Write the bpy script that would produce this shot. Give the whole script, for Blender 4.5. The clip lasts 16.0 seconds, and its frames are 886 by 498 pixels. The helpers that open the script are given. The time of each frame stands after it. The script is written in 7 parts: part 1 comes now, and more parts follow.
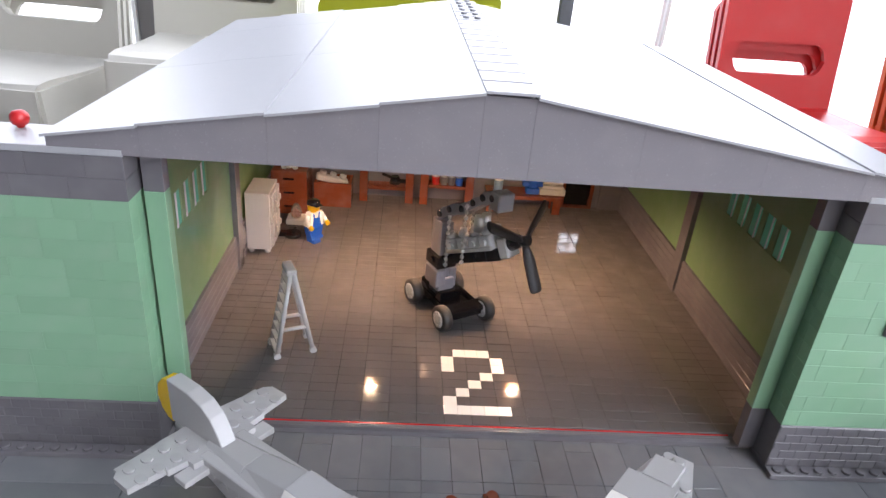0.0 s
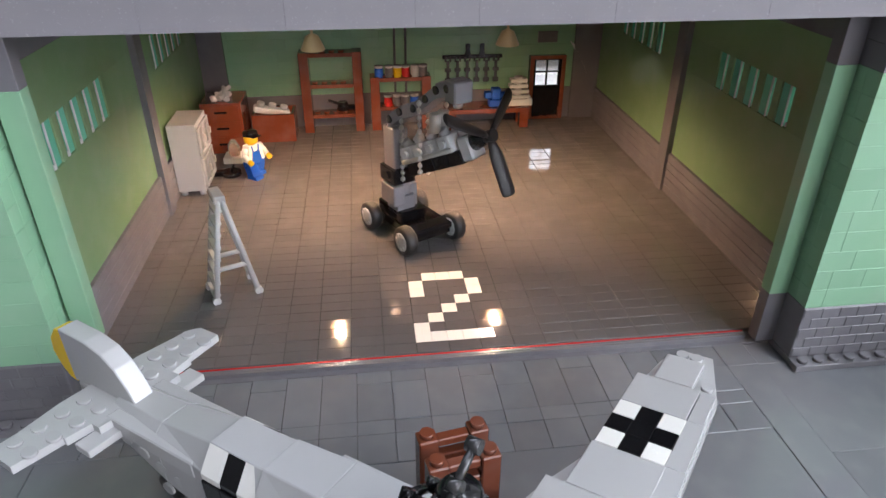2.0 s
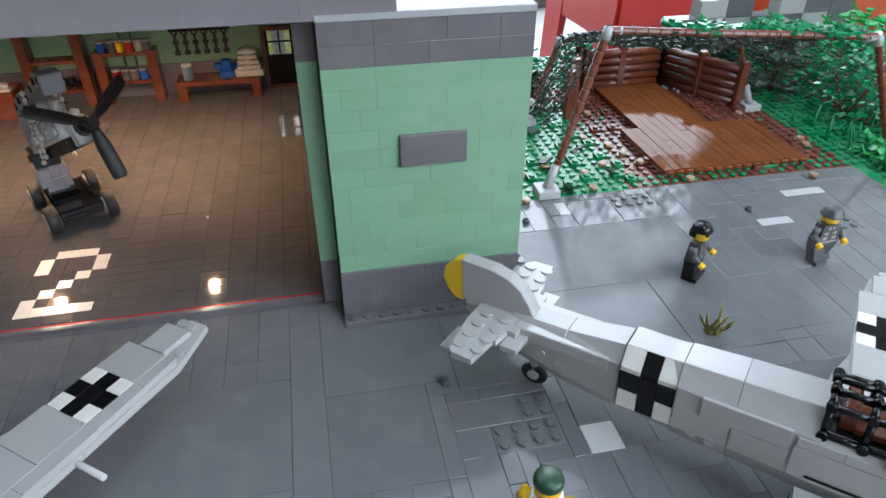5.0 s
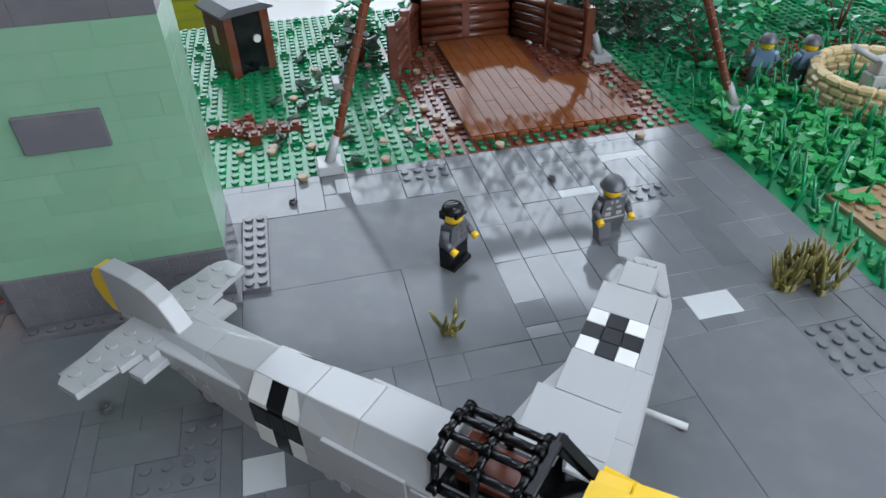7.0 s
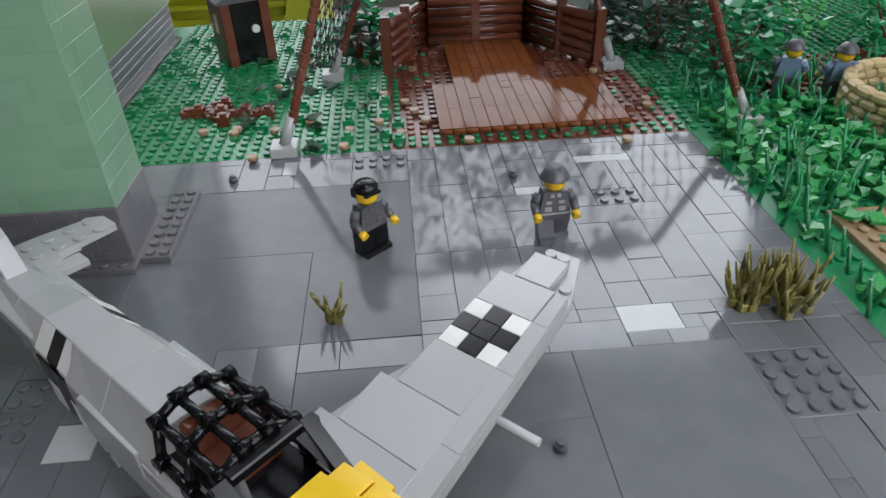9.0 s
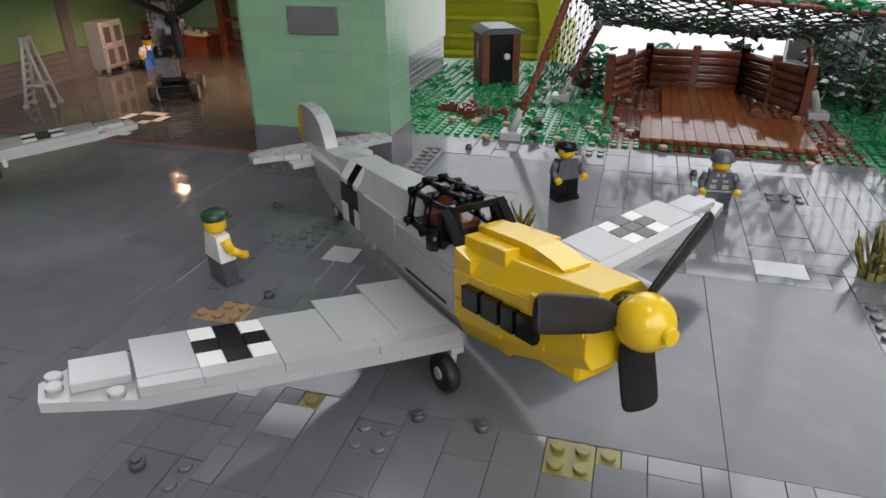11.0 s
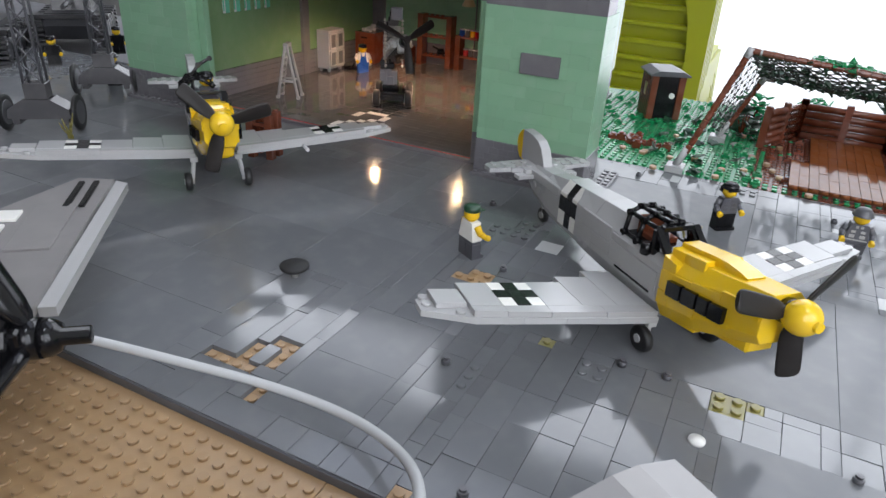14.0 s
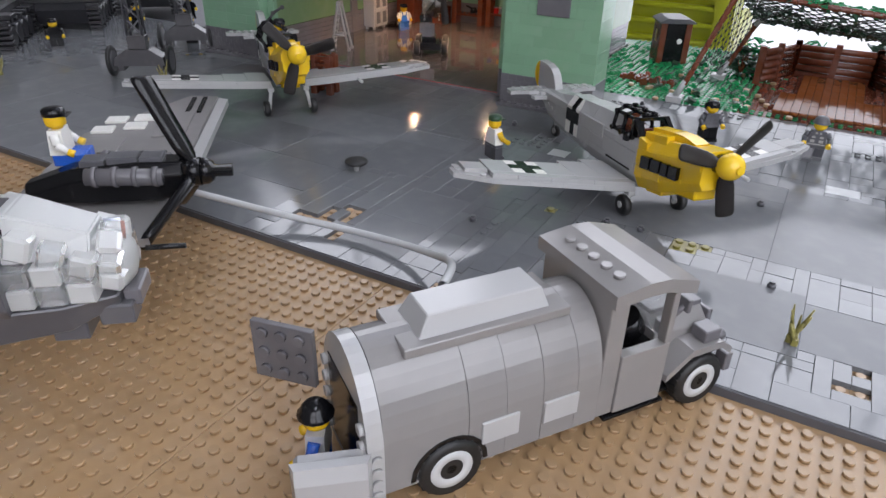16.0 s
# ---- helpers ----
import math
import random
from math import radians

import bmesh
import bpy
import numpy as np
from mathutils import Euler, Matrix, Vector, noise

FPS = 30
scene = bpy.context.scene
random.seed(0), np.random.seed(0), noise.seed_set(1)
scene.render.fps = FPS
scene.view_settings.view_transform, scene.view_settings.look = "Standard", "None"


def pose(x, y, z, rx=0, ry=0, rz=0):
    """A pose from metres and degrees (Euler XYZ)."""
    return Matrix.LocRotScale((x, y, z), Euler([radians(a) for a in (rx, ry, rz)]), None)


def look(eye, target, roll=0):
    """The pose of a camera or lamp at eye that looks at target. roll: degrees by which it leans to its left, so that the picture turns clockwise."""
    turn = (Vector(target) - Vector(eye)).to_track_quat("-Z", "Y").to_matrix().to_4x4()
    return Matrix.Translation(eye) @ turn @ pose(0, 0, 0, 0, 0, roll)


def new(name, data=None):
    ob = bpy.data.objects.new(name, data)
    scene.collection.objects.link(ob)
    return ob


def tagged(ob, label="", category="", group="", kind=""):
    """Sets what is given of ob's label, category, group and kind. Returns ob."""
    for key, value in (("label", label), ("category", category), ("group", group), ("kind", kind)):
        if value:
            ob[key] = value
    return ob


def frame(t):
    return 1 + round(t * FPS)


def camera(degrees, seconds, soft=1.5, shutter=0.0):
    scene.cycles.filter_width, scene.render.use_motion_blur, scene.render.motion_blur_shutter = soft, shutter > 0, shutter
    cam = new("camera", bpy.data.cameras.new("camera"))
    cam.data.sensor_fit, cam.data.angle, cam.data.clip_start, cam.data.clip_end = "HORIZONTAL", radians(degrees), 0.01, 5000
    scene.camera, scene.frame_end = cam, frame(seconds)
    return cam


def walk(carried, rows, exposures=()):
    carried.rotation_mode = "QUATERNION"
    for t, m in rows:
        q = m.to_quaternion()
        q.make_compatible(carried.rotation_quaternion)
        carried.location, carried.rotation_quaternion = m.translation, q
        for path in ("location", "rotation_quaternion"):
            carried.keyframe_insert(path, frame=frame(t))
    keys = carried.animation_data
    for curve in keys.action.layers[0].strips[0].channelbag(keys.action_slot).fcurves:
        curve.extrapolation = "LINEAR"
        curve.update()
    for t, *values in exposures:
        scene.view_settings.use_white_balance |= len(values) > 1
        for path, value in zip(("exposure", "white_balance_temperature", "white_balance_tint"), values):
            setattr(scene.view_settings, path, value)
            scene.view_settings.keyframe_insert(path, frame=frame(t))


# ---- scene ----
cam = camera(67.8, 16.0)
ROWS = [
    (0, (-0.0324, -0.2968, 0.2571), (-0.0212, -0.1540, 0.1859), 5.11),
    (0.5, (-0.0353, -0.2694, 0.2348), (-0.0196, -0.1272, 0.1631), 4.97),
    (1, (-0.0292, -0.2603, 0.2171), (-0.0114, -0.1199, 0.1426), 3.85),
    (1.5, (-0.0215, -0.2580, 0.2098), (-0.0040, -0.1193, 0.1319), 1.80),
    (2, (-0.0182, -0.2593, 0.2056), (-0.0015, -0.1216, 0.1259), 0.07),
    (2.5, (-0.0192, -0.2617, 0.2110), (-0.0033, -0.1244, 0.1304), -0.71),
    (3, (-0.0035, -0.2738, 0.2220), (0.0129, -0.1362, 0.1420), -0.87),
    (3.5, (0.0275, -0.2936, 0.2331), (0.0460, -0.1564, 0.1529), -0.57),
    (4, (0.0733, -0.3088, 0.2404), (0.0965, -0.1739, 0.1576), 0.29),
    (4.5, (0.1211, -0.3108, 0.2406), (0.1464, -0.1795, 0.1527), 0.09),
    (5, (0.1723, -0.3135, 0.2360), (0.1993, -0.1843, 0.1456), 0.12),
    (5.2, (0.1828, -0.3118, 0.2343), (0.2116, -0.1842, 0.1421), 0.48),
    (7.3, (0.3363, -0.2873, 0.2109), (0.3625, -0.1645, 0.1118), -2.10),
    (7.5, (0.3448, -0.2839, 0.2051), (0.3700, -0.1607, 0.1063), -2.41),
    (8, (0.3647, -0.2761, 0.1959), (0.3867, -0.1522, 0.0971), -2.11),
    (8.2, (0.3741, -0.2749, 0.1908), (0.3946, -0.1504, 0.0924), -2.16),
    (10.5, (0.4145, -0.3801, 0.1599), (0.3853, -0.2410, 0.0864), -0.54),
    (11, (0.4169, -0.4091, 0.1548), (0.3766, -0.2723, 0.0822), -0.65),
    (11.5, (0.3980, -0.4255, 0.1638), (0.3453, -0.2924, 0.0924), -0.51),
    (12, (0.3979, -0.4462, 0.1757), (0.3377, -0.3163, 0.1044), 0.41),
    (12.5, (0.4027, -0.4696, 0.1864), (0.3420, -0.3408, 0.1135), 1.63),
    (13, (0.4023, -0.4792, 0.1912), (0.3414, -0.3508, 0.1176), 2.14),
    (13.5, (0.4026, -0.4975, 0.1970), (0.3415, -0.3691, 0.1238), 2.58),
    (14, (0.3925, -0.5324, 0.2029), (0.3308, -0.4043, 0.1296), 3.26),
    (14.5, (0.3923, -0.5593, 0.1979), (0.3284, -0.4324, 0.1244), 3.82),
    (15, (0.4034, -0.5956, 0.2010), (0.3378, -0.4697, 0.1272), 4.10),
    (15.5, (0.4074, -0.6365, 0.1975), (0.3426, -0.5112, 0.1220), 3.71),
    (16, (0.4572, -0.6432, 0.1984), (0.3887, -0.5213, 0.1205), 1.36),
]
# stops, kelvin and tint of the picture along the way
EXPOSURES = [(0.0, 0.95, 6500, 21), (1.0, 1.1, 6550, 20), (2.5, 1.1, 6350, 17), (3.5, 0.95, 6200, 14), (4.5, 0.65, 6150, 11), (5.0, 0.5, 6150, 12), (7.5, 0.05, 6250, 13), (10.5, -0.3, 7050, 18), (12.0, -0.05, 6800, 16), (14.0, 0.1, 6600, 16), (16.0, -0.1, 6600, 20)]
walk(cam, [(t, look(eye, target, roll)) for t, eye, target, roll in ROWS], EXPOSURES)

# ---- world, lights, exposure ----
S = 0.008  # one stud of the toy bricks, in metres; all plans below are in studs
world = bpy.data.worlds.new("world")
scene.world = world
world.use_nodes = True
wn = world.node_tree.nodes
sky = wn.new("ShaderNodeTexSky")
sky.sky_type = "NISHITA"
sky.sun_disc = False
sky.sun_elevation, sky.sun_rotation = radians(35), radians(20)
wn["Background"].inputs["Strength"].default_value = 0.12
world.node_tree.links.new(sky.outputs["Color"], wn["Background"].inputs["Color"])


def area_lamp(name, eye, target, width, height, power, colour):
    lamp = bpy.data.lights.new(name, "AREA")
    lamp.shape, lamp.size, lamp.size_y, lamp.energy, lamp.color = "RECTANGLE", width, height, power, colour
    ob = new(name, lamp)
    ob.matrix_world = look(eye, target)
    return ob


# daylight standing in the openings of the north windows
for lx, lz, width, height, power in ((-2.65, 1.4, 2.3, 4.0, 4), (-0.15, 1.4, 1.15, 4.0, 4), (1.65, 1.4, 2.25, 4.0, 30)):
    area_lamp("window_daylight", (lx, 3.33, lz), (lx, 0.0, lz - 0.2), width, height, power, (0.78, 0.90, 1.0))
# fill from an unseen east window, added to brighten the right side
area_lamp("side_window_daylight", (1.33, -0.9, 0.75), (0.2, -0.25, 0.05), 1.0, 1.1, 9, (0.80, 0.91, 1.0))
# overhead fill through an unseen skylight, added to light the upper faces
area_lamp("skylight_daylight", (0.85, -0.75, 3.86), (0.6, -0.5, 0.0), 0.65, 1.7, 32, (0.82, 0.92, 1.0))
# unseen roof light, added so the apron mirrors a bright ceiling
area_lamp("roof_light_daylight", (-0.35, 2.2, 3.88), (-0.35, 2.0, 0.0), 4.2, 1.9, 28, (0.80, 0.90, 1.0))
# fill from behind the camera through an added window, for the south-facing fronts
area_lamp("rear_window_daylight", (0.88, -1.66, 0.85), (0.4, 0.0, 0.05), 0.8, 1.1, 7, (0.90, 0.94, 1.0))
for lx in (-6.0, 9.2):
    bulb = bpy.data.lights.new("hangar_lamp_light", "SPOT")
    bulb.spot_size, bulb.spot_blend = radians(172), 0.55
    bulb.energy, bulb.color, bulb.shadow_soft_size = 0.62, (1.0, 0.62, 0.36), 0.0026
    new("hangar_lamp_light", bulb).location = (lx * S, 20 * S, 14.08 * S)


# ---- materials ----
def nodes_of(name):
    m = bpy.data.materials.new(name)
    m.use_nodes = True
    nt = m.node_tree
    return m, nt, nt.nodes["Principled BSDF"]


def plastic(name, rgb, rough=0.22, vary=0.10, dust=0.10, bump=0.02, metal=0.0, scale=60.0):
    """Moulded plastic: slight shade from piece to piece, fine dust and handling marks in the gloss."""
    m, nt, b = nodes_of(name)
    n, l = nt.nodes, nt.links
    geo, info = n.new("ShaderNodeTexCoord"), n.new("ShaderNodeObjectInfo")
    isl = n.new("ShaderNodeNewGeometry")
    fine, broad = n.new("ShaderNodeTexNoise"), n.new("ShaderNodeTexNoise")
    fine.inputs["Scale"].default_value, broad.inputs["Scale"].default_value = scale * 22, scale
    fine.inputs["Detail"].default_value = 4
    l.new(geo.outputs["Object"], fine.inputs["Vector"]), l.new(geo.outputs["Object"], broad.inputs["Vector"])
    add = n.new("ShaderNodeMath"); add.operation = "ADD"
    l.new(info.outputs["Random"], add.inputs[0]), l.new(isl.outputs["Random Per Island"], add.inputs[1])
    val = n.new("ShaderNodeMapRange")
    val.inputs["From Max"].default_value = 2.0
    val.inputs["To Min"].default_value, val.inputs["To Max"].default_value = 1 - vary, 1 + vary
    l.new(add.outputs[0], val.inputs["Value"])
    hsv = n.new("ShaderNodeHueSaturation")
    hsv.inputs["Color"].default_value = (*rgb, 1)
    l.new(val.outputs["Result"], hsv.inputs["Value"])
    mix = n.new("ShaderNodeMix"); mix.data_type = "RGBA"
    mix.inputs["B"].default_value = (0.45, 0.43, 0.40, 1)
    amount = n.new("ShaderNodeMapRange")
    amount.inputs["From Min"].default_value, amount.inputs["From Max"].default_value = 0.45, 0.85
    amount.inputs["To Max"].default_value = dust
    l.new(broad.outputs["Fac"], amount.inputs["Value"]), l.new(amount.outputs["Result"], mix.inputs["Factor"])
    l.new(hsv.outputs["Color"], mix.inputs["A"]), l.new(mix.outputs["Result"], b.inputs["Base Color"])
    rr = n.new("ShaderNodeMapRange")
    rr.inputs["To Min"].default_value, rr.inputs["To Max"].default_value = rough * 0.88, rough * 1.2
    l.new(fine.outputs["Fac"], rr.inputs["Value"]), l.new(rr.outputs["Result"], b.inputs["Roughness"])
    bp = n.new("ShaderNodeBump")
    bp.inputs["Strength"].default_value, bp.inputs["Distance"].default_value = bump, 0.0004
    l.new(broad.outputs["Fac"], bp.inputs["Height"]), l.new(bp.outputs["Normal"], b.inputs["Normal"])
    b.inputs["IOR"].default_value = 1.55
    b.inputs["Metallic"].default_value = metal
    return m


def glassy(name, rgb, rough=0.05):
    m, nt, b = nodes_of(name)
    b.inputs["Base Color"].default_value = (*rgb, 1)
    b.inputs["Roughness"].default_value = rough
    b.inputs["Transmission Weight"].default_value = 0.85
    b.inputs["IOR"].default_value = 1.45
    return m


def glowing(name, rgb, strength):
    m, nt, b = nodes_of(name)
    b.inputs["Base Color"].default_value = (*rgb, 1)
    b.inputs["Emission Color"].default_value = (*rgb, 1)
    b.inputs["Emission Strength"].default_value = strength
    return m


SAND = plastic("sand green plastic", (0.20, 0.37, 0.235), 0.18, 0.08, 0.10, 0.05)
# the same sand green, darkened in colour for the dim hangar inside
SAND_SHADED = plastic("shaded sand green plastic", (0.15, 0.255, 0.125), 0.14, 0.06)
GABLE = plastic("medium gray plastic", (0.215, 0.205, 0.22), 0.25, 0.05, 0.08, 0.03)
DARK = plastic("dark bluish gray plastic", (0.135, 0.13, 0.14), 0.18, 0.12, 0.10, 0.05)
PAVE = plastic("gray floor tile plastic", (0.150, 0.156, 0.164), 0.085, 0.18, 0.10, 0.06)
PLATE = plastic("matt gray floor plate plastic", (0.150, 0.156, 0.164), 0.13, 0.12, 0.10, 0.06)
PLATE.node_tree.nodes["Principled BSDF"].inputs["Specular IOR Level"].default_value = 0.2
FLOOR = plastic("hangar floor tile plastic", (0.110, 0.104, 0.102), 0.05, 0.08, 0.10, 0.10)
LIGHT = plastic("light bluish gray plastic", (0.42, 0.42, 0.415), 0.17, 0.06, 0.10, 0.05)
PALE = plastic("pale gray plastic", (0.52, 0.53, 0.53), 0.24, 0.06)
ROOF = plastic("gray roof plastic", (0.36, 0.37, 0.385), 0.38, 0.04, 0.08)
WHITE = plastic("white plastic", (0.80, 0.79, 0.74), 0.25, 0.03)
BLACK = plastic("black plastic", (0.006, 0.006, 0.007), 0.14, 0.05, 0.015)
BLACK.node_tree.nodes["Principled BSDF"].inputs["Specular IOR Level"].default_value = 0.32
RUBBER = plastic("black rubber", (0.011, 0.011, 0.011), 0.5, 0.05, 0.02)
YELLOW = plastic("bright yellow plastic", (0.88, 0.56, 0.012), 0.15, 0.04)
SKIN = plastic("yellow figure plastic", (0.88, 0.54, 0.015), 0.25, 0.02)
RED = plastic("red plastic", (0.45, 0.012, 0.012), 0.25, 0.03)
BLUE = plastic("blue plastic", (0.012, 0.10, 0.50), 0.25, 0.03)
BROWN = plastic("reddish brown plastic", (0.155, 0.04, 0.018), 0.22, 0.12)
TEAL = plastic("teal green window slat plastic", (0.12, 0.46, 0.31), 0.12, 0.06)
ORANGE_BROWN = plastic("brown deck tile plastic", (0.19, 0.057, 0.016), 0.07, 0.16, 0.06, 0.3)
ORANGE_BROWN.node_tree.nodes["Principled BSDF"].inputs["Specular IOR Level"].default_value = 0.08
TAN = plastic("dark tan plastic", (0.37, 0.235, 0.12), 0.3, 0.08)
TANLIGHT = plastic("tan plastic", (0.62, 0.46, 0.24), 0.3, 0.05)
GREEN = plastic("green plastic", (0.004, 0.25, 0.085), 0.2, 0.18)
BRIGHT = plastic("bright green plastic", (0.02, 0.34, 0.075), 0.26, 0.15)
DKGREEN = plastic("dark green plastic", (0.012, 0.055, 0.025), 0.3, 0.15)
OLIVE = plastic("olive plant plastic", (0.24, 0.21, 0.05), 0.35, 0.1)
TOOL = plastic("metallic silver plastic", (0.42, 0.41, 0.38), 0.3, 0.06, metal=0.4)
FIELD = plastic("field gray plastic", (0.085, 0.085, 0.095), 0.3, 0.06)
SANDBLUE = plastic("sand blue plastic", (0.16, 0.24, 0.36), 0.3, 0.05)
IRON = plastic("dark steel plastic", (0.05, 0.05, 0.052), 0.2, 0.06, metal=0.6)
GLASS = glassy("clear plastic", (0.95, 0.97, 0.97), 0.06)
WARM = glowing("warm lamp", (1.0, 0.55, 0.22), 7.0)


# ---- mesh helpers, in studs ----
def box(bm, x0, x1, y0, y1, z0, z1, c=0.03, mat=0):
    """A block with chamfered edges."""
    c = min(c, (x1 - x0) * 0.3, (y1 - y0) * 0.3, (z1 - z0) * 0.3)
    P, I = ((x0, x1), (y0, y1), (z0, z1)), {}
    for i in (0, 1):
        for j in (0, 1):
            for k in (0, 1):
                o = (P[0][i], P[1][j], P[2][k])
                s = (c if i == 0 else -c, c if j == 0 else -c, c if k == 0 else -c)
                for a in range(3):
                    I[i, j, k, a] = bm.verts.new([o[d] + (0 if d == a else s[d]) for d in range(3)])
    F = []
    for a in range(3):
        d, e = (a + 1) % 3, (a + 2) % 3
        for v in (0, 1):
            q = []
            for p, r in ((0, 0), (1, 0), (1, 1), (0, 1)):
                key = [0, 0, 0]
                key[a], key[d], key[e] = v, p, r
                q.append(I[(*key, a)])
            F.append(q if v else q[::-1])
    for a in range(3):
        d, e = (a + 1) % 3, (a + 2) % 3
        for p in (0, 1):
            for r in (0, 1):
                lo, hi = [0, 0, 0], [0, 0, 0]
                lo[d] = hi[d] = p
                lo[e] = hi[e] = r
                hi[a] = 1
                q = [I[(*lo, d)], I[(*hi, d)], I[(*hi, e)], I[(*lo, e)]]
                F.append(q if (p == r) else q[::-1])
    for i in (0, 1):
        for j in (0, 1):
            for k in (0, 1):
                q = [I[i, j, k, 0], I[i, j, k, 1], I[i, j, k, 2]]
                F.append(q if (i + j + k) % 2 else q[::-1])
    for q in F:
        bm.faces.new(q).material_index = mat


def rod(bm, p, q, r, r2=None, seg=10, mat=0, smooth=True):
    """A round bar from p to q, with flat ends."""
    p, q = Vector(p), Vector(q)
    r2 = r if r2 is None else r2
    m = (q - p).to_track_quat("Z", "Y").to_matrix()
    a, b = [], []
    for i in range(seg):
        w = m @ Vector((math.cos(2 * math.pi * i / seg), math.sin(2 * math.pi * i / seg), 0))
        a.append(bm.verts.new(p + w * r)), b.append(bm.verts.new(q + w * r2))
    for i in range(seg):
        f = bm.faces.new((a[i], a[(i + 1) % seg], b[(i + 1) % seg], b[i]))
        f.smooth, f.material_index = smooth, mat
    bm.faces.new(a[::-1]).material_index = mat
    bm.faces.new(b).material_index = mat


def stud(bm, x, y, z, seg=10, mat=0):
    rod(bm, (x, y, z), (x, y, z + 0.2), 0.3, 0.29, seg, mat)


def lathe(bm, prof, centre=(0, 0, 0), axis="z", seg=16, mat=0, caps=True):
    """A turned form from (radius, height) pairs."""
    rings = []
    for r, h in prof:
        ring = []
        for i in range(seg):
            u, v = r * math.cos(2 * math.pi * i / seg), r * math.sin(2 * math.pi * i / seg)
            w = {"z": (u, v, h), "y": (v, h, u), "x": (h, u, v)}[axis]
            ring.append(bm.verts.new(Vector(centre) + Vector(w)))
        rings.append(ring)
    for a, b in zip(rings, rings[1:]):
        for i in range(seg):
            f = bm.faces.new((a[i], a[(i + 1) % seg], b[(i + 1) % seg], b[i]))
            f.smooth, f.material_index = True, mat
    for ring in (rings[0][::-1], rings[-1]) if caps else ():
        bm.faces.new(ring).material_index = mat


def prism(bm, poly, lo, hi, axis="y", mat=0):
    """A flat outline drawn out along an axis. axis y: outline in x, z; x: in y, z; z: in x, y."""
    def at(u, v, w):
        return {"y": (u, w, v), "x": (w, u, v), "z": (u, v, w)}[axis]
    a = [bm.verts.new(at(u, v, lo)) for u, v in poly]
    b = [bm.verts.new(at(u, v, hi)) for u, v in poly]
    n = len(poly)
    made = [bm.faces.new((a[i], a[(i + 1) % n], b[(i + 1) % n], b[i])) for i in range(n)]
    made += [bm.faces.new(a[::-1]), bm.faces.new(b)]
    for f in made:
        f.material_index = mat
    bmesh.ops.recalc_face_normals(bm, faces=made)


def loft(bm, sections, mat=0, smooth=False):
    """A skin over outlines of equal length, closed at both ends."""
    rings = [[bm.verts.new(p) for p in s] for s in sections]
    n = len(rings[0])
    made = []
    for a, b in zip(rings, rings[1:]):
        made += [bm.faces.new((a[i], a[(i + 1) % n], b[(i + 1) % n], b[i])) for i in range(n)]
    for f in made:
        f.smooth = smooth
    made += [bm.faces.new(rings[0][::-1]), bm.faces.new(rings[-1])]
    for f in made:
        f.material_index = mat
    bmesh.ops.recalc_face_normals(bm, faces=made)


def mesh_of(name, bm, mats):
    bmesh.ops.scale(bm, vec=(S, S, S), verts=bm.verts)
    me = bpy.data.meshes.new(name)
    bm.to_mesh(me)
    bm.free()
    for m in mats if isinstance(mats, (list, tuple)) else [mats]:
        me.materials.append(m)
    return me


def part(name, bm, mats, parent=None, label="", m=None):
    """One mesh object, under a thing or a part."""
    ob = new(name, bm if isinstance(bm, bpy.types.Mesh) else mesh_of(name, bm, mats))
    if parent:
        ob.parent = parent
    if m is not None:
        ob.matrix_basis = m
    return tagged(ob, label)


def at(x, y, z=0.0, turn=0.0, pitch=0.0, roll=0.0):
    return pose(x * S, y * S, z * S, pitch, roll, turn)


def thing(name, label, category, group="", m=None, kind=""):
    ob = new(name)
    ob.empty_display_size = 0.01
    if m is not None:
        ob.matrix_basis = m
    return tagged(ob, label, category, group, kind)


def B():
    return bmesh.new()


def one(name, bm, mats, label, category, group="", kind="", m=None):
    ob = part(name, bm, mats, None, label, m)
    return tagged(ob, label, category, group, kind)


def structure(name, bm, mats, label="", category="", m=None):
    ob = part(name, bm, mats, None, label, m)
    return tagged(ob, label, category, "", "structure")


# ---- the room round the display ----
def wall_material(name, rgb, rough):
    return plastic(name, rgb, rough, 0.03, 0.06, 0.03, 0.0, 3.0)


ROOM = wall_material("white wall paint", (0.78, 0.77, 0.74), 0.7)
# ceiling and wall colours darkened to cut the bounced fill light
BOARDS = wall_material("darkened gray ceiling boards", (0.26, 0.26, 0.26), 0.6)
PLASTER = wall_material("darkened gray wall paint", (0.15, 0.145, 0.14), 0.7)
LINO = wall_material("pale linoleum", (0.45, 0.44, 0.42), 0.2)
CLOTH = wall_material("gray table top", (0.16, 0.16, 0.17), 0.5)
OUTSIDE, nt, b = nodes_of("bright outdoors")
pos, split, fade = (nt.nodes.new(k) for k in ("ShaderNodeTexCoord", "ShaderNodeSeparateXYZ", "ShaderNodeMapRange"))
nt.links.new(pos.outputs["Object"], split.inputs[0])
nt.links.new(split.outputs["Z"], fade.inputs["Value"])
fade.interpolation_type = "SMOOTHSTEP"
for key, value in (("From Min", 0.6), ("From Max", 3.2), ("To Min", 1.1), ("To Max", 3.6)):
    fade.inputs[key].default_value = value
nt.links.new(fade.outputs["Result"], b.inputs["Emission Strength"])
b.inputs["Emission Color"].default_value = (0.86, 0.94, 1.0, 1)
FRAME = plastic("white window frame", (0.75, 0.75, 0.74), 0.4)
M = 1 / S  # one metre in studs


def mbox(bm, *v, c=0.4, mat=0):
    box(bm, *[a * M for a in v], c=c, mat=mat)


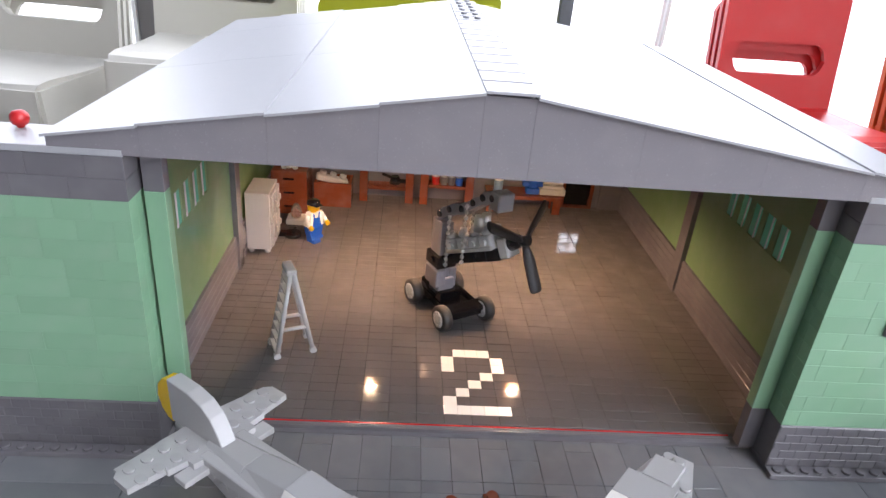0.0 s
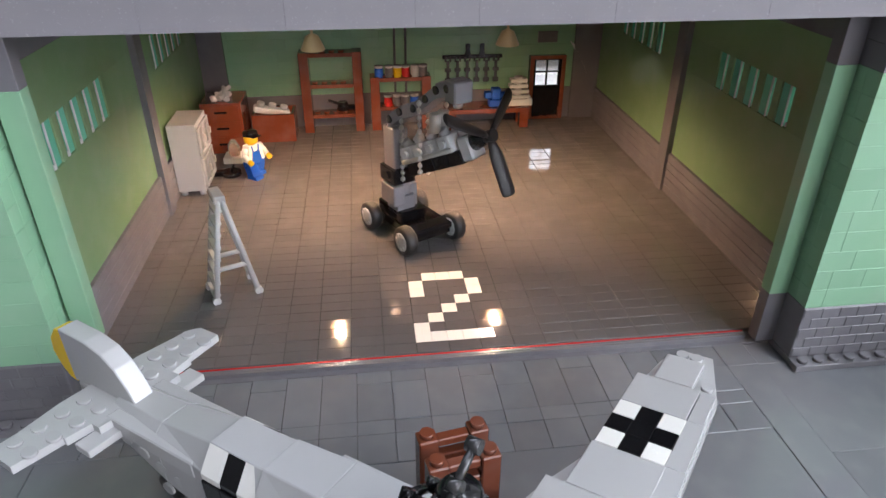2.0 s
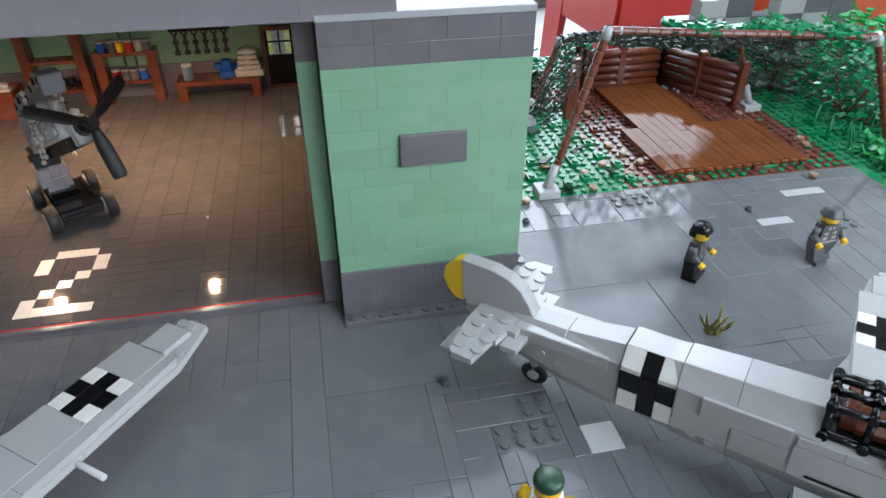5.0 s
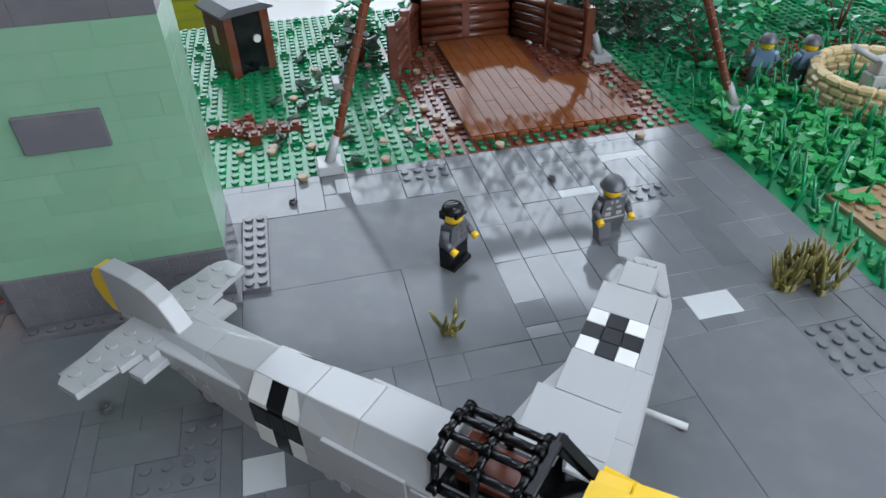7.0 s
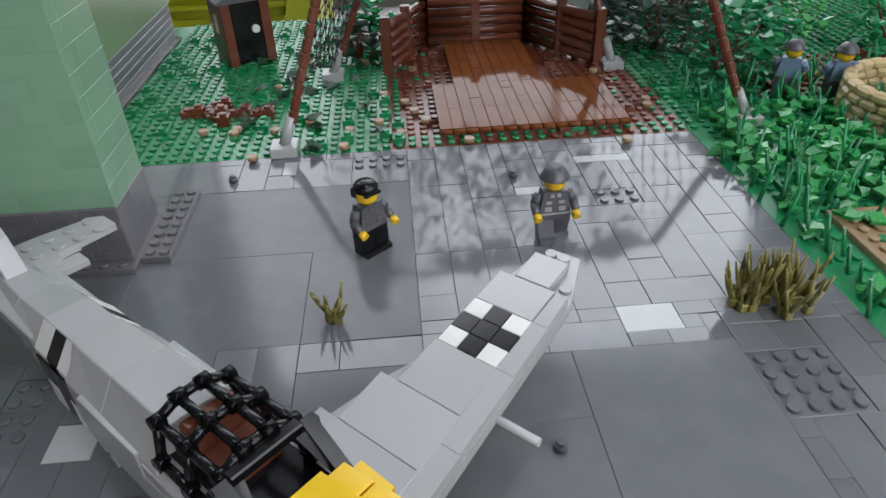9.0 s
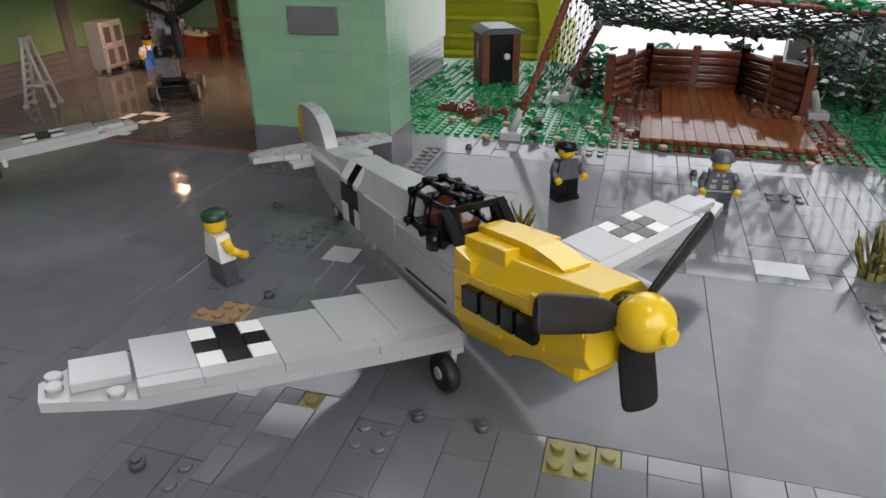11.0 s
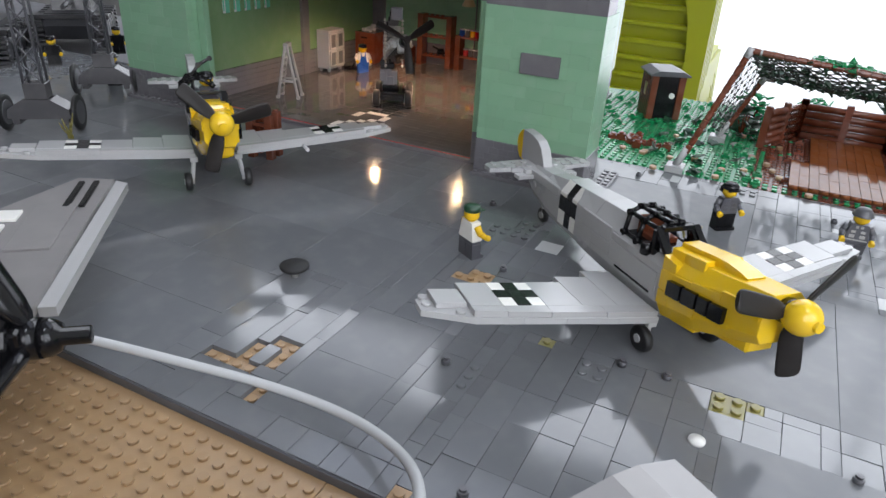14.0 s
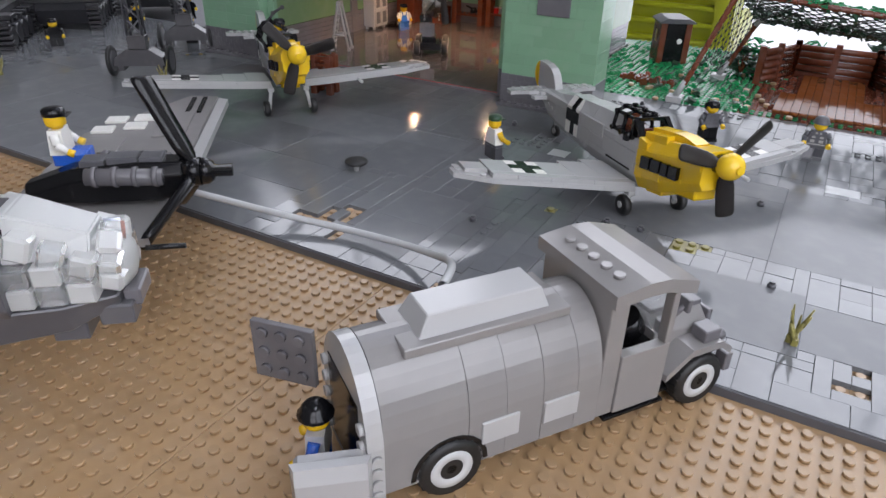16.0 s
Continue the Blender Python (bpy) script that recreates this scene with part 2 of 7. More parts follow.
bm = B(); mbox(bm, -4.2, 4.0, -3.0, 3.8, -0.86, -0.76); structure("floor", bm, LINO, "pale linoleum floor of the hall", "floor")
TOP = 3.9  # height of the hall's ceiling over the table top
bm = B()
for v in ((-4.2, 0.5, -3.0, 1.2), (1.2, 4.0, -3.0, 1.2), (0.5, 1.2, -3.0, -1.65), (0.5, 1.2, 0.15, 1.2), (-4.2, -2.5, 1.2, 3.8), (1.8, 4.0, 1.2, 3.8), (-2.5, 1.8, 3.2, 3.8)):
    mbox(bm, *v, TOP, TOP + 0.1)
structure("ceiling", bm, BOARDS, "darkened gray boarded ceiling of the hall with two added skylights", "ceiling")
bm = B()
for v in ((-4.2, 0.4, -0.76, TOP), (1.3, 1.36, -0.76, TOP), (0.4, 1.3, -0.76, 0.25), (0.4, 1.3, 1.45, TOP)):
    mbox(bm, v[0], v[1], -1.8, -1.7, v[2], v[3])
structure("wall_south", bm, PLASTER, "unseen darkened gray wall with an added window", "wall")
bm = B(); mbox(bm, -4.3, -4.2, -3.0, 3.8, -0.76, TOP); structure("wall_west", bm, PLASTER, "unseen darkened gray wall", "wall")
# unseen wall pulled close to the display to carry the added side window
bm = B()
for v in ((1.36, 1.46, -1.7, -1.45, -0.76, TOP), (1.36, 1.46, -0.35, 0.3, -0.76, TOP), (1.36, 1.46, -1.45, -0.35, -0.76, 0.15), (1.36, 1.46, -1.45, -0.35, 1.35, TOP), (1.461, 3.6, 0.2, 0.3, -0.76, TOP), (3.6, 3.7, 0.2, 3.4, -0.76, TOP)):
    mbox(bm, *v)
structure("wall_east", bm, ROOM, "unseen white wall added close by to hold a side window", "wall")
bm = B()
for v in ((-4.2, -3.85, -0.76, TOP), (-1.45, -0.75, -0.76, TOP), (2.8, 3.6, -0.76, TOP), (-3.85, -1.45, -0.76, -0.7), (-0.75, 2.8, -0.76, -0.7), (-3.85, -1.45, 3.80, TOP), (-0.75, 0.46, 3.80, TOP), (0.46, 2.8, 3.80, TOP)):
    mbox(bm, v[0], v[1], 3.4, 3.5, v[2], v[3])
structure("wall_north", bm, PLASTER, "darkened gray wall with tall windows", "wall")
for name, xs, top in (("window_1", (-0.75, 1.30), 3.80), ("window_2", (1.33, 2.76), 3.80), ("window_3", (-3.85, -2.67, -1.49), 3.80)):
    win = thing(name, "tall unseen white-framed rear window added as fill light", "window", kind="structure")
    bm = B()
    for x in xs:
        mbox(bm, x + 0.015, x + 0.035, 3.39, 3.46, -0.7, top)
    for z in (-0.7, 0.72, top - 0.03):
        mbox(bm, xs[0] + 0.035, xs[-1] + 0.015, 3.39, 3.45, z, z + 0.03)
    part("window_frame", bm, FRAME, win)
win = thing("window_4", "unseen white-framed side window added as fill light", "window", kind="structure")
bm = B()
for y in (-1.45, -0.92, -0.40):
    mbox(bm, 1.34, 1.42, y, y + 0.05, 0.15, 1.35)
for z in (0.15, 1.30):
    mbox(bm, 1.35, 1.41, -1.40, -0.40, z, z + 0.05)
part("window_frame", bm, FRAME, win)
# unseen window in the south wall, added for the rear fill
win = thing("window_5", "unseen white-framed rear window added as fill light", "window", kind="structure")
bm = B()
for x in (0.4, 0.825, 1.25):
    mbox(bm, x, x + 0.05, -1.76, -1.68, 0.25, 1.45)
for z in (0.25, 1.40):
    mbox(bm, 0.45, 1.25, -1.75, -1.69, z, z + 0.05)
part("window_frame", bm, FRAME, win)
# the outdoors to the north, then glow panels behind the two added windows
for v in ((-5.0, 4.4, 4.1, 4.15, -1.2, 4.6), (1.9, 1.95, -2.1, 0.1, -0.4, 2.0), (-0.2, 1.85, -2.3, -2.25, -0.2, 2.0)):
    bm = B(); mbox(bm, *v); structure("backdrop", bm, OUTSIDE, "overexposed daylight panel behind north and added windows", "sky")
# frame of the added overhead skylight, never in view
panel = thing("skylight", "unseen white-framed skylight added for light from above", "skylight", kind="structure")
bm = B()
for v in ((0.46, 0.51, -1.69, 0.19), (1.19, 1.24, -1.69, 0.19), (0.511, 1.189, -1.69, -1.64), (0.511, 1.189, 0.14, 0.19)):
    mbox(bm, *v, TOP - 0.05, TOP - 0.001)
part("frame", bm, FRAME, panel)
# frame of the added roof light, out of view
panel = thing("skylight", "unseen wide roof light with glazing bars, added for the apron's reflections", "skylight", kind="structure")
bm = B()
for x in (-2.55, -1.43, -0.35, 0.73, 1.8):
    mbox(bm, x, x + 0.05, 1.15, 3.25, TOP - 0.05, TOP - 0.001)
part("frame", bm, FRAME, panel)
table = thing("display_table", "gray-topped display table carrying the brick diorama", "table")
bm = B(); mbox(bm, -1.15, 1.25, -0.95, 0.385, -0.05, -0.0125, c=1.0); part("tabletop", bm, CLOTH, table)
for x in (-1.1, 1.15):
    for y in (-0.9, 0.32):
        bm = B(); mbox(bm, x, x + 0.05, y, y + 0.05, -0.76, -0.05); part("leg", bm, CLOTH, table)


def moulded_panel(place, width, low, high, n=24, thick=0.02):
    """A moulded sheet: place(u, z, d) sets it out in metres, low(x) and high(x) bound it from below and above."""
    bm = B()
    d = thick / 2
    for k in range(n):
        xs = [width * (i / n - 0.5) for i in (k, k + 1)]
        loft(bm, [[place(x, low(x), -d) * M, place(x, low(x), d) * M, place(x, high(x), d) * M, place(x, high(x), -d) * M] for x in xs])
    bmesh.ops.remove_doubles(bm, verts=bm.verts, dist=1e-5)
    return bm


def plastic_chair(colour, label, group, m, ribbed=False):
    """A moulded plastic chair: a bowed back with one wide round-ended slot or a ribbed recess, a shell seat and panel legs with rounded cut-outs; origin at the floor."""
    ch = thing("plastic_chair", label, "chair", group, m)

    def rounded(x, half, r):
        e = abs(x) - (half - r)
        return 0.0 if e <= 0 else 1.0 if e >= r else 1 - math.sqrt(1 - (e / r) ** 2)

    def back(x, z, d):
        return Vector((x, 0.03 - 0.30 * x * x + 0.16 * (z - 0.42) + d, z))
    slot_low, slot_high = (0.46, 0.79) if ribbed else (0.545, 0.65)
    middle = (slot_low + slot_high) / 2
    def lower_edge(x):
        return slot_low + (middle - slot_low) * rounded(x, 0.175, 0.04)
    def upper_edge(x):
        return slot_high - (slot_high - middle) * rounded(x, 0.175, 0.04)
    backrest = part("backrest", moulded_panel(back, 0.46, lambda x: 0.41, lower_edge, 36), colour, ch)
    if ribbed:
        part("recess", moulded_panel(lambda x, z, d: back(x, z, d - 0.045), 0.40, lambda x: 0.43, lambda x: 0.81), colour, backrest)
        for k in range(6):
            z = 0.495 + 0.05 * k
            bm = B(); mbox(bm, -0.18, 0.18, 0.16 * (z - 0.42) - 0.03, 0.16 * (z - 0.42) + 0.018, z, z + 0.014, c=0.5); part("rib", bm, colour, backrest)
    part("top_rail", moulded_panel(back, 0.46, upper_edge, lambda x: 0.835 - 0.03 * rounded(x, 0.23, 0.03), 36), colour, backrest)
    bm = B()
    loft(bm, [[Vector((sx * (w + dw), y, z + dz)) * M for sx, dw, dz in ((-1, 0, 0), (1, 0, 0), (1, 0, 0.02), (0.5, 0, 0.016), (-0.5, 0, 0.016), (-1, 0, 0.02))]
              for y, w, z in ((-0.425, 0.205, 0.405), (-0.41, 0.21, 0.42), (-0.36, 0.212, 0.424), (-0.2, 0.215, 0.415), (-0.02, 0.22, 0.412), (0.05, 0.22, 0.42))])
    part("seat", bm, colour, ch)
    def opening(half, top):
        return lambda x: 0.0 if abs(x) >= half else top - 0.06 * rounded(x, half, 0.06)
    for y, lean in ((-0.42, -0.06), (0.02, 0.08)):
        part("leg_panel", moulded_panel(lambda x, z, d: Vector((x * (1 + 0.12 * (0.43 - z)), y + lean * (0.43 - z) + d, z)), 0.42, opening(0.165, 0.355), lambda x: 0.425), colour, ch)
    for side in (-1, 1):
        part("leg_panel", moulded_panel(lambda x, z, d: Vector((side * (0.21 + 0.05 * (0.43 - z)) + d, -0.2 + x, z)), 0.44, opening(0.165, 0.36), lambda x: 0.425), colour, ch)
    return ch


C_WHITE = plastic("cream chair plastic", (0.62, 0.60, 0.53), 0.45, 0.03, 0.1, 0.02, 0, 8)
C_RED = plastic("red chair plastic", (0.52, 0.012, 0.012), 0.35, 0.03, 0.05, 0.02, 0, 8)
C_LIME = plastic("lime chair plastic", (0.42, 0.45, 0.012), 0.35, 0.03, 0.05, 0.02, 0, 8)
C_ORANGE = plastic("orange chair plastic", (0.62, 0.10, 0.012), 0.35, 0.03, 0.05, 0.02, 0, 8)
# colour, label, place of the lowest chair, turn, chairs in the stack; each chair nests a little higher and further forward
for colour, label, x, y, turn, count in (
    (C_WHITE, "cream white moulded plastic chair in a low stack", -1.22, 2.10, -6, 3),
    (C_WHITE, "cream white moulded plastic chair in a tall stack", -0.63, 2.14, 0, 6),
    (C_WHITE, "cream white moulded plastic chair in a low stack", -1.85, 2.05, 4, 3),
    (C_RED, "glossy red moulded plastic chair in a stack", 1.29, 2.09, 4, 3),
    (C_LIME, "lime green moulded plastic chair with a ribbed back, in a stack", -0.03, 1.53, 180, 5),
    (C_ORANGE, "orange moulded plastic chair in a stack", 1.90, 2.0, 6, 3),
):
    for k in range(count):
        forward = Matrix.Rotation(radians(turn), 3, "Z") @ Vector((0, -0.032 * k, 0))
        plastic_chair(colour, label, "stacked chairs behind the display", pose(x + forward.x, y + forward.y, -0.76 + 0.036 * k, 0, 0, turn), colour is C_LIME)

# ---- paving of the airfield ----
HOLES = [(21, -43), (22, -43), (23, -43), (24, -43), (23, -42), (23, -41), (24, -40), (25, -40), (25, -41), (25, -42), (26, -44), (26, -45)]
SPECIAL = [(34, -18, 2, 2, "pale"), (60, -13, 3, 2, "pale"), (57, 1, 3, 1, "pale"), (62, 5, 4, 1, "pale"), (41, 6, 1, 2, "pale"),
           (29, -17, 4, 2, "studs"), (31, -15, 2, 2, "studs"), (65, -19, 4, 4, "studs"), (42, -33, 2, 2, "studs"), (36, -38, 1, 3, "studs"),
           (50, -32, 2, 2, "olive"), (52, -31, 1, 1, "olive"), (39, -31, 1, 1, "olive"), (62, -1, 3, 2, "studs"), (46, 6, 4, 2, "studs"), (30, -26, 3, 1, "tan"), (31, -25, 2, 1, "tan"), (37, -47, 1, 1, "tan"), (66, -46, 2, 2, "tan")]
# large smooth plates, in whole studs from the grid's own corner
PANELS = [(51, -42, 9, 8), (60, -41, 12, 6), (42, -30, 15, 12), (57, -30, 8, 16), (27, -39, 6, 6), (27, -45, 6, 6), (11, -39, 8, 6), (11, -47, 8, 8), (34, -4, 16, 8), (34, -12, 10, 8), (20, -11, 8, 7),
          (20, -18, 6, 7), (18, -18, 2, 14), (44, -18, 13, 4), (2, -47, 9, 8), (3, -39, 8, 6), (-6, -39, 9, 6), (-7, -47, 9, 8)]
GX, X0, X1, Y0, Y1 = 0.3, -76, 72, -47, 9
taken = {h: "hole" for h in list(HOLES) + [(63, -42), (62, -44), (63, -44)]}
for x, y, w, d, what in SPECIAL:
    for i in range(w):
        for j in range(d):
            taken[x + i, y + j] = what
BIG = [(8, 16), (16, 8), (8, 8), (6, 8), (4, 8), (8, 4), (4, 4), (2, 4), (2, 2), (1, 2), (2, 1), (1, 1)]
SMALL = [(4, 2), (2, 4), (2, 4), (2, 2), (2, 6), (6, 2), (2, 3), (1, 4), (3, 2), (1, 2), (2, 1), (1, 1)]
COLUMN = [(2, 4), (2, 3), (2, 2), (2, 6), (2, 4), (2, 1), (1, 2), (1, 1)]


def indoors(x, y):
    return -19 <= x < 22 and y >= -1


def zone(x, y):
    if -18 <= x < 20 and -6 <= y < -1:
        return "column"
    if 33 <= x < 57 and y < -30:
        return "column"
    if 26 <= x < 72 and y < -12 or 50 <= x and y > -12 or 18 <= x < 30 and y < -31:
        return "small"
    return "big"


pieces = []
prng = random.Random(3)
for x, y, w, d in PANELS:
    cells = [(x + i, y + j) for i in range(w) for j in range(d)]
    if all(c not in taken for c in cells):
        taken.update({c: "tile" for c in cells})
        pieces.append((x, y, w, d))
for y in range(Y0, Y1):
    for x in range(X0, X1):
        if (x, y) in taken or indoors(x, y):
            continue
        kind = zone(x, y)
        sizes = {"big": BIG, "small": SMALL, "column": COLUMN}[kind]
        order = list(range(len(sizes)))
        if kind == "big":
            k = prng.randrange(3)
            order = order[k:] + order[:k]
        else:
            head = order[:5]
            prng.shuffle(head)
            order = head + order[5:]
        for o in order + [len(sizes) - 1]:
            w, d = sizes[o]
            if kind == "column" and w == 2 and x % 2:
                continue
            cells = [(x + i, y + j) for i in range(w) for j in range(d)]
            if all(c not in taken and c[0] < X1 and c[1] < Y1 and not indoors(*c) and zone(*c) == kind for c in cells):
                taken.update({c: "tile" for c in cells})
                pieces.append((x, y, w, d))
                break

pave = thing("pavement", "gray tiled airfield apron of glossy floor tiles", "pavement", kind="structure")
bm = B(); box(bm, X0 + GX, X1 + GX, Y0, Y1, -0.62, -0.36, 0.02); part("bed", bm, DARK, pave, "dark gray plate bed under the tiles")
shared = {}


def tile_mesh(w, d, mat, name="tile", h=0.38):
    key = (w, d, mat.name, h)
    if key not in shared:
        bm = B()
        box(bm, 0.008, w - 0.008, 0.008, d - 0.008, -h, 0, 0.045 if mat is FLOOR else 0.022)
        shared[key] = mesh_of(name, bm, mat)
    return shared[key]


EDGE = ((0.004, -0.30), (0.006, -0.030), (0.013, -0.014), (0.026, -0.005), (0.048, 0.0))


def soft_tile(bm, x, y, z, w, d):
    """A floor tile with softly rounded edges and crisp corners."""
    rings = [[bm.verts.new((x + u, y + v, z + h)) for u, v in ((e, e), (w - e, e), (w - e, d - e), (e, d - e))] for e, h in EDGE]
    for a, b in zip(rings, rings[1:]):
        for i in range(4):
            f = bm.faces.new((a[i], a[(i + 1) % 4], b[(i + 1) % 4], b[i]))
            f.smooth = True
            f.edges[1].smooth = f.edges[3].smooth = False
    bm.faces.new(rings[-1])


def soft_tile_mesh(w, d, mat):
    key = (w, d, mat.name, "soft")
    if key not in shared:
        bm = B()
        soft_tile(bm, 0, 0, 0, w, d)
        shared[key] = mesh_of("tile", bm, mat)
    return shared[key]


pieces.sort(key=lambda p: (p[0] + p[2] / 2 - 42) ** 2 + (p[1] + p[3] / 2 + 28) ** 2)
lift = random.Random(5)
rest = B()
for n, (x, y, w, d) in enumerate(pieces):
    z = lift.uniform(-0.015, 0.015)
    if n < 300:
        part("tile", tile_mesh(w, d, PLATE if w * d >= 30 else PAVE), None, pave, "", at(x + GX, y, z, 0, lift.uniform(-1, 1) * 1.7 / max(d, 2), lift.uniform(-1, 1) * 1.7 / max(w, 2)))
    else:
        box(rest, x + GX + 0.012, x + GX + w - 0.012, y + 0.012, y + d - 0.012, z - 0.38, z, 0.028)
tagged(part("far_tiles", rest, PAVE, pave), kind="stuff")
for x, y, w, d, what in SPECIAL:
    bm = B()
    fx, fy = x + GX, y
    box(bm, fx + 0.012, fx + w - 0.012, fy + 0.012, fy + d - 0.012, -0.38, 0.0 if what == "pale" else -0.03, 0.028)
    if what != "pale":
        for i in range(w):
            for j in range(d):
                stud(bm, fx + i + 0.5, fy + j + 0.5, -0.03)
    part("plate", bm, {"pale": PALE, "studs": PAVE, "olive": OLIVE, "tan": TAN}[what], pave, {"pale": "pale gray tile", "studs": "gray plate with bare studs", "olive": "olive plate with studs", "tan": "dark tan plate with studs"}[what])
bm = B()
for i, j in [k for k, v in taken.items() if v == "hole"]:
    stud(bm, i + GX + 0.5, j + 0.5, -0.36)
    box(bm, i + GX, i + GX + 1, j, j + 1, -0.6, -0.355, 0.01)
part("bare_plate", bm, TAN, pave, "dark tan studded plate showing where tiles are missing")
bm = B()
for x, y in ((27.5, -11.2), (55.5, -19.5), (58, -34), (44.8, -30.4), (47.6, -30.3), (35.0, -36.0), (45, -46), (40.5, -45), (33.5, -23), (57.5, 3.5), (38, 5.5)):
    rod(bm, (x, y, 0), (x, y, 0.35), 0.3, 0.3, 12)
    rod(bm, (x, y, 0.35), (x, y, 0.5), 0.2, 0.2, 12)
tagged(part("loose_studs", bm, FIELD, pave, "small gray round studs lying on the tiles"), kind="stuff")


# ---- baseplates ----
def baseplate(name, cells, z, mat, label, jitter=0.0, seg=8):
    bm = B()
    for x, y in cells:
        stud(bm, x + 0.5, y + 0.5, z, seg)
    ob = part(name, bm, mat, None, label)
    return tagged(ob, label, "baseplate", "", "stuff")


sand = [(x, y - 0.5) for x in range(-30, 82) for y in range(-92, -47)]
tagged(baseplate("sand_studs", sand, -0.62, TAN, "dark tan studded baseplates in front of the apron"), kind="stuff")
for k, (a, b) in enumerate(((-30, 2), (2, 34), (34, 66), (66, 98))):
    for c, d in ((-93, -80), (-80, -47.13)):
        bm = B(); box(bm, a + 0.02, b - 0.02, c + 0.02, d - 0.02, -1.0, -0.62, 0.03)
        structure("sand_baseplate", bm, TAN, "dark tan studded baseplate", "baseplate")
bm = B()
box(bm, X0, X1 + GX, Y0 - 0.12, Y0 + 0.01, -1.1, -0.1, 0.02)
structure("trim", bm, FIELD, "dark edge of the raised apron", "trim")


# ---- grassland with the shelter ----
def meadow_cell(x, y):
    return 26 <= x < 130 and 9 <= y < 46 or 73 <= x < 130 and -40 < y < 9


bare = [(38, 31, 5, 6, "green")]
gprng = random.Random(11)
lawn, dark = B(), B()
for i in range(26, 128):
    for j in range(-40, 46):
        x, y = i + 0.3, j
        if not meadow_cell(x, y):
            continue
        if 53 <= x < 68 and 10.5 <= y < 20 or 55 <= x < 63.5 and 20 <= y < 32.5:
            continue
        brown = (49 <= x < 72 and 9 <= y < 34 and gprng.random() < (0.97 if 50 <= x < 71 and y > 10 else 0.15)) or (80 <= x and 14 <= y < 24) or (31 <= x < 38 and abs(y - 17.5) < 1.6 - abs(x - 34) * 0.25)
        z = 0.0 + (0.4 if gprng.random() < 0.10 else 0)
        if z:
            box(dark if brown else lawn, x, x + 1, y, y + 1, 0, 0.4, 0.03)
        stud(dark if brown else lawn, x + 0.5, y + 0.5, z, 8)
tagged(one("grass_studs", lawn, GREEN, "green studded meadow plates round the shelter", "baseplate"), kind="stuff")
tagged(one("earth_studs", dark, BROWN, "reddish brown studded plates of trodden earth", "baseplate"), kind="stuff")
for k, (a, b, c, d) in enumerate(((20, 49, 9, 46), (72.3, 104, 9, 46), (104, 130, 9, 46), (72.3, 104, -40, 9), (104, 130, -40, 9), (49, 72.3, 34, 46))):
    bm = B(); box(bm, a, b - 0.02, c, d - 0.02, -0.6, 0.0, 0.02)
    structure("meadow_baseplate", bm, GREEN, "green meadow baseplate", "baseplate")
bm = B(); box(bm, 49, 72.3, 9, 34, -0.6, 0.0, 0.02)
structure("earth_baseplate", bm, BROWN, "reddish brown earth baseplate", "baseplate")
bm = B(); box(bm, 75.5, 100, -16, -4, -0.1, 0.42, 0.05)
for i in range(76, 100):
    for j in range(-16, -4):
        if gprng.random() < 0.9:
            stud(bm, i + 0.3, j + 0.5, 0.42, 8)
structure("mud_plate", bm, TAN, "dark tan studded mud patch in the meadow", "baseplate")
bm = B(); box(bm, 16.8, 18.6, 59, 60.6, -95, 60, 0.1)
structure("pillar", bm, FIELD, "dark steel post behind the display", "post")
bm = B(); lathe(bm, [(0.46, 0.0), (0.48, 0.06), (0.46, 0.18), (0.05, 0.2)], (50.1, -35.2, 0.0), seg=18)
one("round_tile", bm, WHITE, "loose round white tile on the apron", "tile")

# ---- the hangar ----
hangar = thing("hangar", "sand green brick hangar with gray gabled roof, open front", "building")
Z0, Z1, ZT = 3.9, 17.4, 20.3
brick_rng = random.Random(21)


def course(lo, hi, offset):
    """Brick ends along one course."""
    ends, x = [lo], lo + offset
    while x < hi - 0.8:
        if x > lo:
            ends.append(x)
        x += brick_rng.choice((3, 4, 4, 6, 2))
    return ends + [hi]


WL, WR, WB = -19.4, 24.4, 41.0


